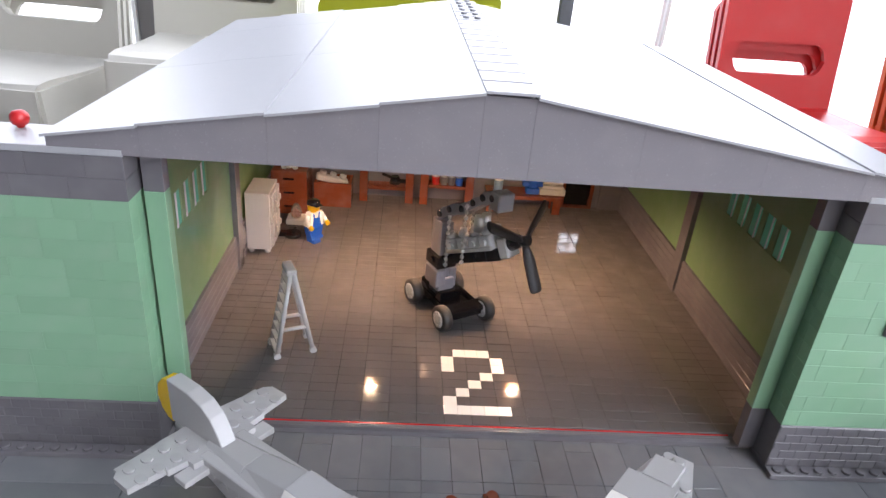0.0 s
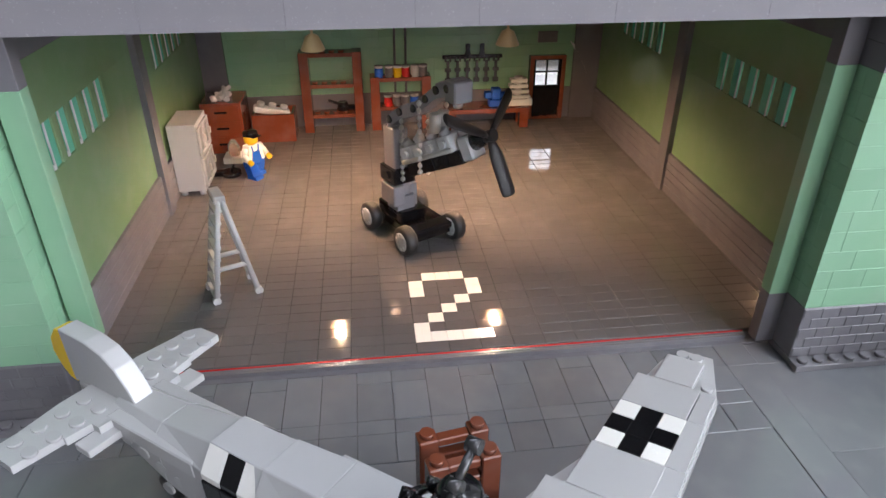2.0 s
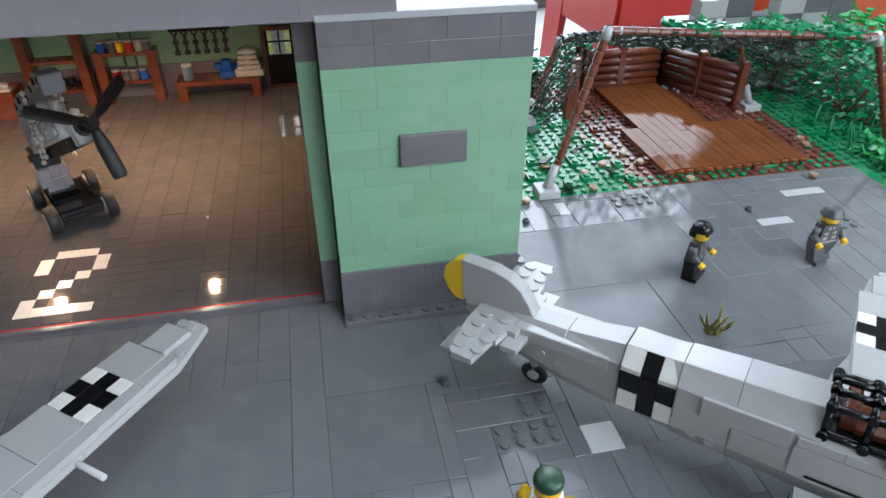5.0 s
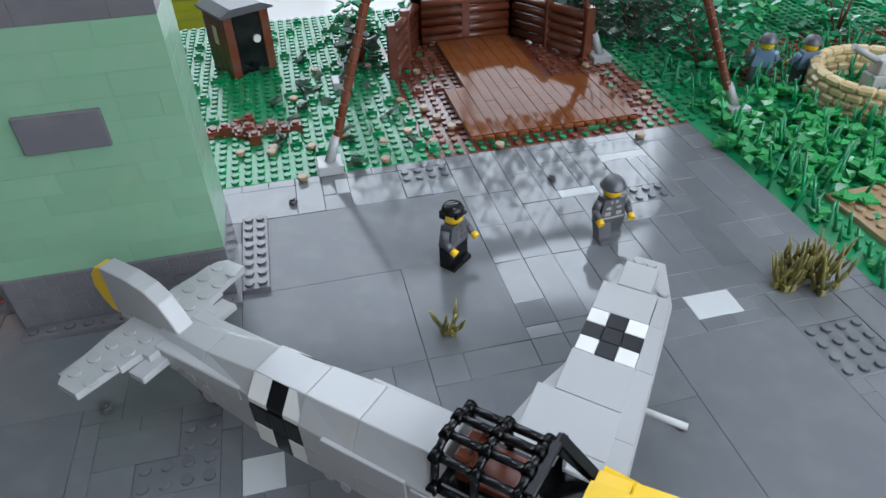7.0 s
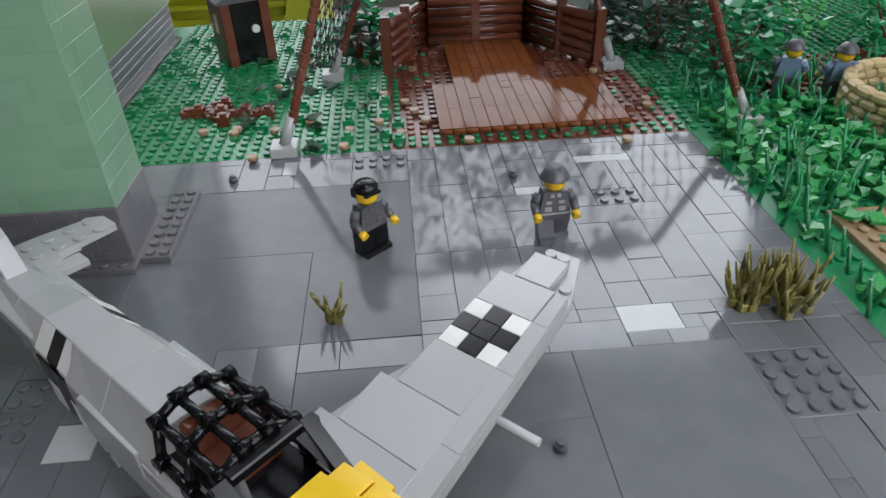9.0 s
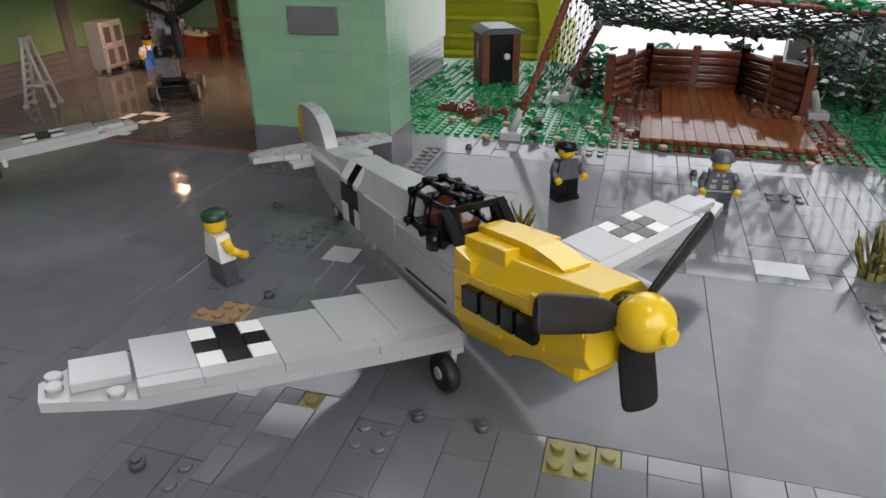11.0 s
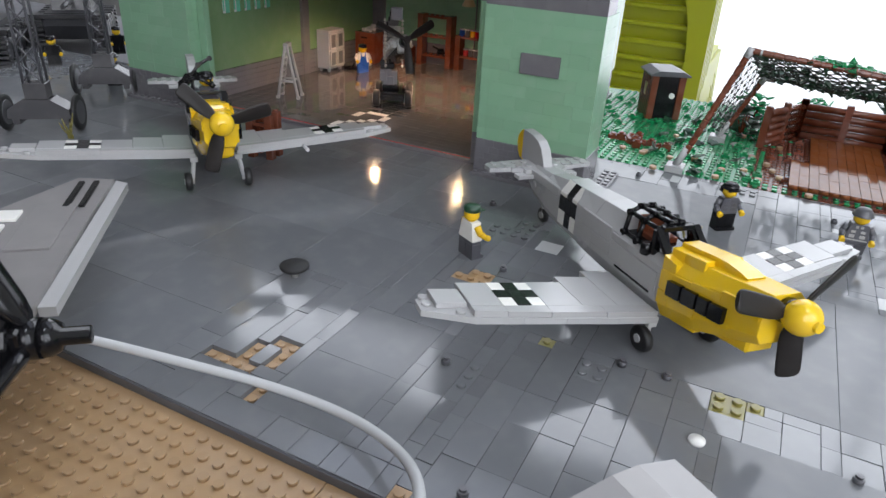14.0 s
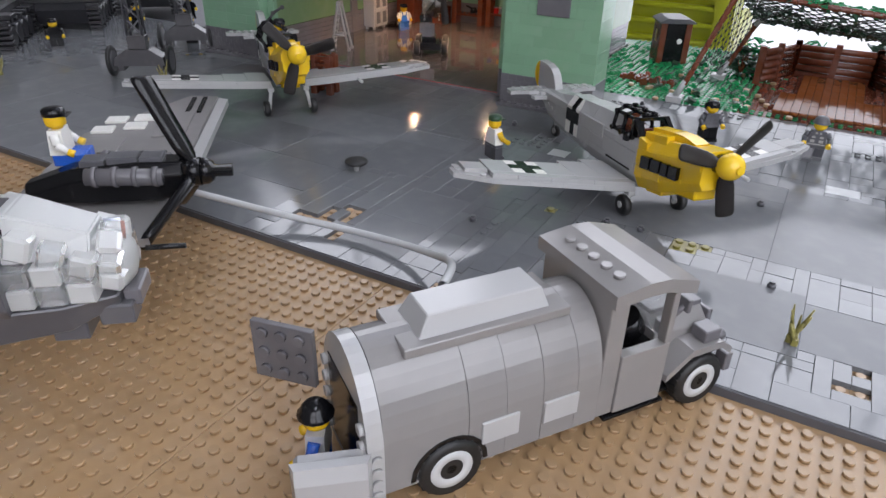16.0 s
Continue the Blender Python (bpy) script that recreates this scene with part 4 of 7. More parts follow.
        if s < 0:
            bm = B(); rod(bm, (s * 8.6, 1.0, -0.75), (s * 8.6, 3.6, -0.75), 0.17); part("wing_gun", bm, PALE, w, "thin pale gray gun barrel")
        for a, b, ya, yb in ((2.0, 5.0, 2.28, 2.17), (5.02, 9.0, 2.17, 2.03), (9.02, 12.0, 2.03, 1.92), (12.02, 15.3, 1.92, 1.79)):
            bm = B(); prism(bm, [(s * a, 0.9), (s * b, 0.9), (s * b, yb), (s * a, ya)], -0.84, -0.425, "z"); part("wing_edge_plate", bm, LIGHT, w)
        # undercarriage
        wx, wy, wz = s * 2.75, 1.9, legs[0 if s > 0 else 1]
        leg = B(); rod(leg, (s * 2.0, 1.6, -0.8), (s * 2.4, wy, wz), 0.22); rod(leg, (s * 2.2, wy, wz), (s * 3.15, wy, wz), 0.3); box(leg, s * 2.05 - 0.35, s * 2.05 + 0.35, 1.2, 2.0, -1.3, -0.8, 0.05)
        part("landing_leg", leg, PALE, pl)
        bm = B(); lathe(bm, [(0.42, -0.30), (0.78, -0.34), (0.88, -0.2), (0.9, 0.0), (0.88, 0.2), (0.78, 0.34), (0.42, 0.30)], (wx, wy, wz), "x", 20); wh = part("wheel", bm, RUBBER, pl)
        bm = B(); lathe(bm, [(0.16, -0.33), (0.4, -0.29), (0.42, 0.29), (0.16, 0.33)], (wx, wy, wz), "x", 14); part("wheel_hub", bm, BLACK, wh)
    # cowling
    bm = fuselage_piece(((1.65, 1.85, -0.55, 0.4, 2.9, 1.1, 4.0), (4.6, 1.8, -0.3, 0.7, 2.9, 1.1, 3.9), (8.6, 1.4, 0.9, 1.5, 3.3, 0.85, 3.9)))
    cowl = part("cowling", bm, YELLOW, pl, "bright yellow engine cowling")
    bm = B()
    loft(bm, [[(-0.62, y, 3.6), (0.62, y, 3.6), (0.62, y, z), (-0.62, y, z)] for y, z in ((1.5, 4.5), (4.2, 4.5), (5.2, 4.42), (6.2, 4.2), (6.9, 3.95))])
    part("cowl_ridge", bm, YELLOW, cowl)
    for s in (-1, 1):
        for a, b in ((1.55, 2.6), (2.65, 4.4)):
            bm = B(); box(bm, min(s * 0.66, s * 1.35), max(s * 0.66, s * 1.35), a, b, 3.4, 4.25, 0.04); part("cowl_plate", bm, YELLOW, cowl)
        for k in range(4):
            bm = B(); box(bm, min(s * 1.3, s * (2.22 - 0.1 * k)), max(s * 1.3, s * (2.22 - 0.1 * k)), 2.5 + k * 1.12, 3.6 + k * 1.12, 1.40 - 0.06 * k, 2.42 - 0.06 * k, 0.025); part("exhaust", bm, BLACK, cowl)
        bm = B(); prism(bm, [(1.6, 2.9), (2.7, 2.9), (2.7, 3.5), (1.6, 3.8)], min(s * 1.2, s * 1.88), max(s * 1.2, s * 1.88), "x"); part("cowl_slope", bm, YELLOW, cowl)
        # stepped plates and slopes along the cowling's side
        for y0, y1, z0, z1 in ((1.62, 2.5, 0.5, 1.5), (1.62, 2.5, 1.53, 2.86), (2.53, 4.8, 0.62, 1.42), (4.83, 7.2, 0.95, 1.36), (2.53, 4.2, 2.42, 2.88), (4.23, 6.4, 2.44, 2.96), (6.43, 8.5, 2.3, 3.2)):
            half = lambda y: 1.85 - 0.02 * (y - 1.65) if y < 4.6 else 1.8 - 0.1 * (y - 4.6)
            bm = B(); loft(bm, [[(s * (half(y) - 0.3), y, z0), (s * (half(y) + 0.09), y, z0 + 0.04), (s * (half(y) + 0.09), y, z1 - 0.04), (s * (half(y) - 0.3), y, z1)] for y in (y0, y1)])
            bmesh.ops.recalc_face_normals(bm, faces=list(bm.faces)); part("cowl_plate", bm, YELLOW, cowl)
    bm = B(); box(bm, -0.95, 0.95, 2.2, 4.2, -0.8, -0.2, 0.08); box(bm, -0.95, 0.95, 5.4, 8.3, -0.2, 0.9, 0.15); part("chin_intake", bm, YELLOW, cowl)
    # propeller
    prop = part("propeller", B(), BLACK, pl)
    for k in range(3):
        bm = B(); blade(bm, turn + 120 * k, (0, 9.2, 3.0), 4.2, 0.66, 0.13); part("blade", bm, BLADE, prop)
    bm = B(); rod(bm, (0, 8.6, 3.0), (0, 9.5, 3.0), 0.75, 0.75, 16); part("hub", bm, BLACK, prop)
    bm = B(); lathe(bm, [(0.6, 8.92), (0.62, 8.95)] + [(1.0 * math.cos(a), 9.75 + 1.0 * math.sin(a)) for a in [radians(d) for d in (-52, -38, -24, -10, 5, 20, 35, 50, 63, 74)]], (0, 0, 3.0), "y", 28)
    sp = part("spinner", bm, YELLOW, prop, "round yellow spinner")
    bm = B(); rod(bm, (0, 10.6, 3.0), (0, 10.92, 3.0), 0.3, 0.29, 14); part("spinner_stud", bm, YELLOW, sp)
    # cockpit
    bm = B(); box(bm, -1.25, 1.25, -4.3, 1.4, 3.0, 3.36, 0.02); part("cockpit_floor", bm, BLACK, pl)
    bm = B(); box(bm, -0.9, 0.9, -3.0, -2.4, 3.3, 4.7, 0.1); box(bm, -0.9, 0.9, -2.4, -0.8, 3.3, 3.7, 0.05); part("seat", bm, BROWN, pl, "reddish brown pilot's seat")
    can = part("canopy_frame", B(), BLACK, pl, "black bar canopy frame")
    def bars(pts, r=0.17):
        bm = B()
        for p, q in zip(pts, pts[1:]):
            rod(bm, p, q, r, r, 8)
        for p in pts:
            rod(bm, (p[0] - 0.22, p[1], p[2]), (p[0] + 0.22, p[1], p[2]), 0.24, 0.24, 8)
        return bm
    lift, tilt = (1.6, 1) if canopy_open else (0, 0)
    for y in (-3.5, -1.9, -0.3):
        part("hoop", bars([(-1.5, y, 3.2), (-1.2, y, 4.7), (-0.42, y, 5.05), (0.42, y, 5.05), (1.2, y, 4.7), (1.5, y, 3.2)]), BLACK, can)
    for x, z in ((-1.5, 3.25), (1.5, 3.25), (-1.2, 4.7), (1.2, 4.7), (-0.42, 5.05), (0.42, 5.05)):
        part("rail", bars([(x, -3.5, z), (x, -1.9, z), (x, -0.3, z)]), BLACK, can)
    bm = B()
    for s in (-1, 1):
        loft(bm, [[(s * 1.55 + d, 1.25, 3.2), (s * 1.25 + d, 1.25, 3.2), (s * 0.8 + d, -0.35, 4.85), (s * 1.15 + d, -0.35, 4.85)] for d in (0, s * 0.02)])
        box(bm, min(s * 1.2, s * 1.75), max(s * 1.2, s * 1.75), -0.6, -0.2, 3.1, 4.8, 0.05)
    box(bm, -1.2, 1.2, -0.6, -0.2, 4.65, 5.0, 0.05)
    box(bm, -1.5, 1.5, 0.9, 1.3, 3.1, 3.6, 0.05)
    for s in (-1, 1):
        loft(bm, [[(s * 1.2, y, z), (s * 1.65, y, z), (s * 1.65, y, z + 0.35), (s * 1.2, y, z + 0.35)] for y, z in ((1.2, 3.2), (-0.4, 4.6))])
        rod(bm, (s * 1.7, -1.0, 2.9), (s * 1.7, -1.0, 3.7), 0.4, 0.4, 12)
    bmesh.ops.translate(bm, vec=(0, 0.45, 0), verts=bm.verts)
    part("windscreen", bm, BLACK, pl)
    if canopy_open:
        arm = part("canopy_arm", B(), IRON, pl, "jointed dark steel arm holding the canopy open")
        joints = [(1.2, -2.0, 4.6), (1.1, -2.0, 6.2), (0.5, -2.0, 7.1), (-0.6, -2.0, 7.7)]
        for p, q in zip(joints, joints[1:]):
            bm = B(); rod(bm, p, q, 0.16, 0.14, 8); rod(bm, (q[0], q[1] - 0.22, q[2]), (q[0], q[1] + 0.22, q[2]), 0.24, 0.24, 10); part("joint", bm, IRON, arm)
        can.matrix_basis = Matrix.Translation((1.5 * S, 0, 3.2 * S)) @ pose(0, 0, 0, 0, 48, 0) @ Matrix.Translation((-1.5 * S, 0, -3.2 * S))
    def stretched(y):
        if y < -13.5:
            return -12.9 + (y + 13.5) * 1.13
        if y < -4.4:
            return -4.4 + (y + 4.4) * 0.934
        if y > 8.8:
            return y + 1.1
        return 1.6 + (y - 1.6) * 1.153 if y > 2.4 else y
    def shaped(v):
        """Wings with a little dihedral and sweep, a raised nose and a shortened tail."""
        x, y, z = v.x / S, stretched(v.y / S), v.z / S
        out = max(0.0, abs(x) - 1.9) / 16.5
        if y < -4.4:
            y = -4.4 + (y + 4.4) * 0.933
            if z > 2.9 and y < -14.5:
                z = 2.9 + (z - 2.9) * 0.70
            y += 0.75 * max(0.0, (y + 20.0) / 15.6)
            y = -11.0 + (y + 11.0) * 1.15 if y < -11.0 else y
        elif y < 6 and abs(x) > 1.9:
            x *= 1 - 0.035 * min(1.0, out * 3)
            rise, sweep = askew[0 if x > 0 else 1]
            y, z = y + 0.75 + sweep * out, z + rise * out
        else:
            y += 0.75 * min(1.0, max(0.0, (10.0 - y) / 7.0))
        lift = 1.15 * min(1.0, max(0.0, (y - 2.6) / 8.0))
        z += lift * (1.0 if y > 8.8 else min(1.0, max(0.0, (2.7 - abs(x)) / 0.5)))
        if y > 9.5:
            y += 0.54
        return Vector((x * S, y * S, z * S))
    for ob in pl.children_recursive:
        for v in ob.data.vertices:
            v.co = shaped(v.co)
    return pl


aeroplane(at(45.335, -24.367, 2.862, -134.8, 2.8, -0.5), "gray brick-built fighter plane with a bright yellow nose", 18, (-2.09, -2.15), -1.40, ((2.35, 0.75), (1.5, -1.3)))
aeroplane(at(1.19, -20.79, 3.92, -129.5, 4.04, -0.6), "gray brick-built fighter plane with a yellow nose, cockpit occupied", 46, (-3.17, -3.13), -2.0, ((1.13, 0.75), (1.13, 0.75)), True)


# ---- toy figures: each one plain mesh ----
def toy_figure(name, label, m, legs, torso, hat=None, cap="round", step=0.0, arms=None, sit=False, group="toy figures", bib=None, trim=None):
    mats = [legs, torso, SKIN, hat or SKIN, arms or torso]
    bm = B()
    if sit:
        for s in (-1, 1):
            box(bm, min(s * 0.03, s * 0.95), max(s * 0.03, s * 0.95), -1.6, 0.4, 0.0, 0.75, 0.06)
        base = 0.75
    else:
        for s in (-1, 1):
            a = step * s
            loft(bm, [[(s * 0.03, -0.75 + a, 0.0), (s * 0.96, -0.75 + a, 0.0), (s * 0.96, 0.4 + a, 0.0), (s * 0.03, 0.4 + a, 0.0)],
                      [(s * 0.03, -0.7 + a, 0.3), (s * 0.96, -0.7 + a, 0.3), (s * 0.96, 0.4 + a, 0.3), (s * 0.03, 0.4 + a, 0.3)],
                      [(s * 0.03, -0.45 + a * 0.9, 0.35), (s * 0.96, -0.45 + a * 0.9, 0.35), (s * 0.96, 0.4 + a * 0.9, 0.35), (s * 0.03, 0.4 + a * 0.9, 0.35)],
                      [(s * 0.03, -0.42, 1.3), (s * 0.96, -0.42, 1.3), (s * 0.96, 0.42, 1.3), (s * 0.03, 0.42, 1.3)]])
        box(bm, -0.97, 0.97, -0.45, 0.45, 1.3, 1.62, 0.05)
        base = 1.62
    n = len(bm.faces)
    loft(bm, [[(-0.97, -0.48, base), (0.97, -0.48, base), (0.97, 0.48, base), (-0.97, 0.48, base)], [(-0.7, -0.42, base + 1.55), (0.7, -0.42, base + 1.55), (0.7, 0.42, base + 1.55), (-0.7, 0.42, base + 1.55)]], 1)
    if bib:
        mats.append(bib)
        loft(bm, [[(-0.6, -0.5, base), (0.6, -0.5, base), (0.6, -0.46, base), (-0.6, -0.46, base)], [(-0.42, -0.465, base + 0.95), (0.42, -0.465, base + 0.95), (0.42, -0.43, base + 0.95), (-0.42, -0.43, base + 0.95)]], 5)
        for s in (-1, 1):
            loft(bm, [[(s * 0.38, -0.47, base + 0.9), (s * 0.22, -0.47, base + 0.9), (s * 0.22, -0.42, base + 0.9), (s * 0.38, -0.42, base + 0.9)], [(s * 0.48, -0.45, base + 1.52), (s * 0.32, -0.45, base + 1.52), (s * 0.32, -0.40, base + 1.52), (s * 0.48, -0.40, base + 1.52)]], 5)
    if trim:
        # printed belt, buckle, pockets and collar
        mats += [BLACK] * (5 - len(mats)) + [trim]
        box(bm, -0.86, 0.86, -0.51, -0.47, base + 0.08, base + 0.2, 0.01, 5)
        for s in (-1, 1):
            for z0, z1, x0, x1, y in ((0.32, 0.6, 0.2, 0.62, -0.485), (0.78, 0.98, 0.2, 0.55, -0.465), (1.2, 1.42, 0.08, 0.3, -0.445)):
                box(bm, min(s * x0, s * x1), max(s * x0, s * x1), y - 0.02, y + 0.04, base + z0, base + z1, 0.01, 5)
    for s in (-1, 1):
        rod(bm, (s * 0.85, 0, base + 1.3), (s * 1.18, -0.15, base + 0.7), 0.3, 0.27, 8, 4)
        rod(bm, (s * 1.18, -0.15, base + 0.75), (s * 1.15, -0.75, base + 0.25), 0.27, 0.22, 8, 4)
        rod(bm, (s * 1.15, -0.7, base + 0.3), (s * 1.12, -1.05, base + 0.12), 0.24, 0.26, 8, 2)
    h = base + 1.55
    lathe(bm, [(0.35, h), (0.40, h + 0.12), (0.58, h + 0.2), (0.64, h + 0.35), (0.64, h + 0.85), (0.56, h + 1.02), (0.32, h + 1.06), (0.3, h + 1.22), (0.05, h + 1.23)], seg=14, mat=2)
    if hat:
        if cap == "helmet":
            lathe(bm, [(0.86, h + 0.74), (0.88, h + 0.8), (0.74, h + 0.92), (0.68, h + 1.15), (0.45, h + 1.4), (0.05, h + 1.47)], seg=14, mat=3)
        elif cap == "flat":
            lathe(bm, [(0.68, h + 0.84), (0.72, h + 0.9), (0.7, h + 1.2), (0.55, h + 1.32), (0.05, h + 1.34)], seg=14, mat=3)
            box(bm, -0.5, 0.5, -0.95, -0.3, h + 0.82, h + 0.92, 0.04, 3)
        else:
            lathe(bm, [(0.66, h + 0.76), (0.72, h + 0.84), (0.72, h + 1.05), (0.55, h + 1.3), (0.05, h + 1.38)], seg=14, mat=3)
            box(bm, -0.64, 0.64, 0.05, 0.7, h + 0.3, h + 0.95, 0.12, 3)
            for fx in (-0.38, 0.0, 0.38):
                box(bm, fx - 0.18, fx + 0.18, -0.7, -0.45, h + 0.64, h + 0.84, 0.05, 3)
    return one(name, bm, mats, label, "toy figure", group, m=m)


toy_figure("toy_figure", "toy mechanic in blue overalls and black cap in the hangar", at(-13.0, 27.4, 0.41, 50), BLUE, WHITE, BLACK, "flat", 0.35, bib=BLUE)
toy_figure("toy_figure", "toy mechanic in a white vest with a dark green cap", at(30.0, -22.0, 0.02, 150), FIELD, WHITE, DKGREEN, "flat", arms=SKIN, bib=FIELD)
toy_figure("toy_figure", "toy officer in dark gray with black hair and trousers", at(47.8, -4.1, 0.02, 40), BLACK, FIELD, BLACK, "round", trim=DARK)
toy_figure("toy_figure", "toy soldier in dark gray with a gray helmet and pack", at(58.5, -4.0, 0.02, 5), FIELD, FIELD, FIELD, "helmet", 0.35, trim=TOOL)
toy_figure("toy_figure", "toy soldier in sand blue with a gray helmet, among the plants", at(82.5, 14.5, 0.2, 150), FIELD, SANDBLUE, FIELD, "helmet")
toy_figure("toy_figure", "toy soldier in sand blue with a gray helmet, among the plants", at(86.0, 13.0, 0.2, 170), FIELD, SANDBLUE, FIELD, "helmet")
toy_figure("toy_figure", "toy pilot with black hair sitting in the cockpit", at(-0.2, -19.4, 6.6, 48.5), FIELD, FIELD, BLACK, "round", sit=True)

# ---- things in the hangar ----
def lamp(x):
    t = thing("hangar_lamp", "small warm glowing lamp hung from the hangar roof on wires", "lamp", "hangar lamps", at(x, 20.0, 14.15))
    bm = B(); lathe(bm, [(0.9, -0.45), (0.95, -0.4), (0.5, 0.6), (0.1, 0.8), (0.1, 5.8), (0.05, 5.8), (0.05, 0.7), (0.45, 0.5), (0.86, -0.45)], seg=16, caps=False); part("shade", bm, TANLIGHT, t)
    bm = B(); lathe(bm, [(0.03, 0.2), (0.2, 0.22), (0.26, 0.32), (0.2, 0.45), (0.1, 0.5)], seg=12); part("bulb", bm, WARM, t, "glowing warm bulb")
    bm = B(); rod(bm, (0.3, 0.2, 1.2), (1.8, 0.8, 5.3), 0.05); part("wire", bm, TANLIGHT, t)


lamp(-6.0), lamp(9.2)

t = thing("red_knob", "small glossy red ball on a stalk beside the hangar roof", "knob", m=at(-24.7, -1.3, 20.3))
bm = B(); lathe(bm, [(0.02, 0.95), (0.3, 0.88), (0.46, 0.7), (0.5, 0.45), (0.4, 0.2), (0.2, 0.08), (0.2, 0.0)], seg=16); part("ball", bm, C_RED, t)

t = thing("step_ladder", "gray brick-built step ladder standing open", "ladder", m=at(-12.05, 7.3, 0.41, 113))
for s in (-1, 1):
    for y in (-1.45, 1.4):
        bm = B(); rod(bm, (s * 1.05, y, 0.1), (s * 0.75, 0.12 * (1 if y > 0 else -1), 7.2), 0.2, 0.18, 8); rod(bm, (s * 1.05 - 0.2, y, 0.2), (s * 1.05 + 0.2, y, 0.2), 0.28, 0.28, 10); part("rail", bm, LIGHT, t)
    bm = B(); rod(bm, (s * 0.93, -0.95, 2.4), (s * 0.93, 0.95, 2.4), 0.17, 0.17, 8); part("side_brace", bm, LIGHT, t)
for k in range(8):
    f = (k + 0.6) / 8.4
    bm = B(); box(bm, -1.02 + 0.3 * f, 1.02 - 0.3 * f, 1.15 - 1.28 * f, 1.65 - 1.28 * f, 7.1 * f - 0.12, 7.1 * f + 0.12, 0.05); part("step", bm, LIGHT, t)
bm = B(); box(bm, -0.9, 0.9, -0.35, 0.4, 7.0, 7.5, 0.08); part("top_step", bm, LIGHT, t)

t = thing("metal_cabinet", "light gray cabinet with four dark windowed doors against the wall", "cabinet", m=at(-19.1, 23.2, 0.41))
bm = B(); box(bm, 0, 2.4, 0, 4.2, 0.5, 6.6, 0.05); part("body", bm, LIGHT, t)
for y in (0.4, 3.4):
    for x in (0.3, 1.9):
        bm = B(); lathe(bm, [(0.3, 0), (0.3, 0.5)], (x, y + 0.2, 0), seg=10); part("foot", bm, LIGHT, t)
for a, b in ((0.15, 2.05), (2.15, 4.05)):
    for c, d in ((0.8, 3.4), (3.6, 6.2)):
        bm = B()
        for v in ((a, a + 0.3, c, d), (b - 0.3, b, c, d), (a + 0.3, b - 0.3, c, c + 0.3), (a + 0.3, b - 0.3, d - 0.3, d)):
            box(bm, 2.41, 2.62, *v, 0.03)
        dr = part("door", bm, LIGHT, t)
        bm = B(); box(bm, 2.41, 2.46, a + 0.3, b - 0.3, c + 0.3, d - 0.3, 0.01); part("pane", bm, FIELD, dr, "dark gray door pane")
        bm = B(); box(bm, 2.6, 2.8, b - 0.45, b - 0.25, (c + d) / 2 - 0.3, (c + d) / 2 + 0.3, 0.03); part("handle", bm, TOOL, dr)

t = thing("toolbox_drawers", "reddish brown drawer chest with scrap parts on top", "drawers", m=at(-18.6, 33.5, 0.41))
bm = B(); box(bm, 0, 4.0, 0, 4.5, 0, 5.2, 0.06); part("body", bm, BROWN, t)
for k in range(3):
    bm = B(); box(bm, 0.2, 3.8, -0.12, -0.01, 0.3 + k * 1.65, 1.75 + k * 1.65, 0.05); dr = part("drawer", bm, BROWN, t)
    bm = B(); box(bm, 1.4, 2.6, -0.28, -0.12, 0.95 + k * 1.65, 1.15 + k * 1.65, 0.04); part("handle", bm, BLACK, dr)
srng = random.Random(4)
one("scrap_pile", (lambda b: ([rod(b, (-17.7 + srng.random() * 2, 34 + srng.random() * 2.5, 5.66 + srng.random() * 0.3), (-17.7 + srng.random() * 2, 34 + srng.random() * 2.5, 5.8 + srng.random()), 0.3, 0.22, 8) for _ in range(8)], b)[1])(B()), LIGHT, "pile of light gray machine parts on the drawer chest", "machine parts")
t = thing("parts_crate", "open reddish brown crate holding a gray engine block", "crate", m=at(-14.2, 36.2, 0.41))
bm = B()
for v in ((0, 4.4, 0, 0.35, 0, 3.0), (0, 4.4, 3.0, 3.35, 0, 3.0), (0, 0.35, 0.36, 2.99, 0, 3.0), (4.05, 4.4, 0.36, 2.99, 0, 3.0), (0.36, 4.04, 0.36, 2.99, 0, 0.3)):
    box(bm, *v, 0.05)
part("box", bm, BROWN, t)
bm = B(); box(bm, -1.9, 1.9, -0.6, 0.6, -0.35, 0.35, 0.15)
for k in range(3):
    rod(bm, (-1.2 + k * 1.2, 0, 0.3), (-1.2 + k * 1.2, 0, 0.8), 0.4, 0.4, 10)
one("engine_block", bm, PALE, "pale gray engine block leaning in the crate", "engine part", m=at(-12.2, 37.6, 3.45, 10, 0, 14))
t = thing("glass_jar_lamp", "clear round jar on a white base beside the drawers", "jar", m=at(-15.5, 31.5, 0.41))
bm = B(); box(bm, -1, 1, -1, 1, 0, 0.6, 0.06); part("base", bm, WHITE, t)
bm = B(); lathe(bm, [(0.55, 0.6), (0.6, 1.0), (0.58, 1.6), (0.35, 2.0), (0.2, 2.2)], seg=14); part("globe", bm, GLASS, t)
bm = B(); rod(bm, (0, 0, 0), (0, 0, 0.4), 0.9, 0.9, 14); rod(bm, (0, 0, 0.4), (0.3, 0.1, 1.0), 0.12); box(bm, -1.6, -0.6, -0.4, 0.4, 0, 0.5, 0.08)
one("tool_bag", bm, BLACK, "small black tool bag on the floor beside the mechanic", "tool bag", m=at(-15.3, 27.8, 0.41))


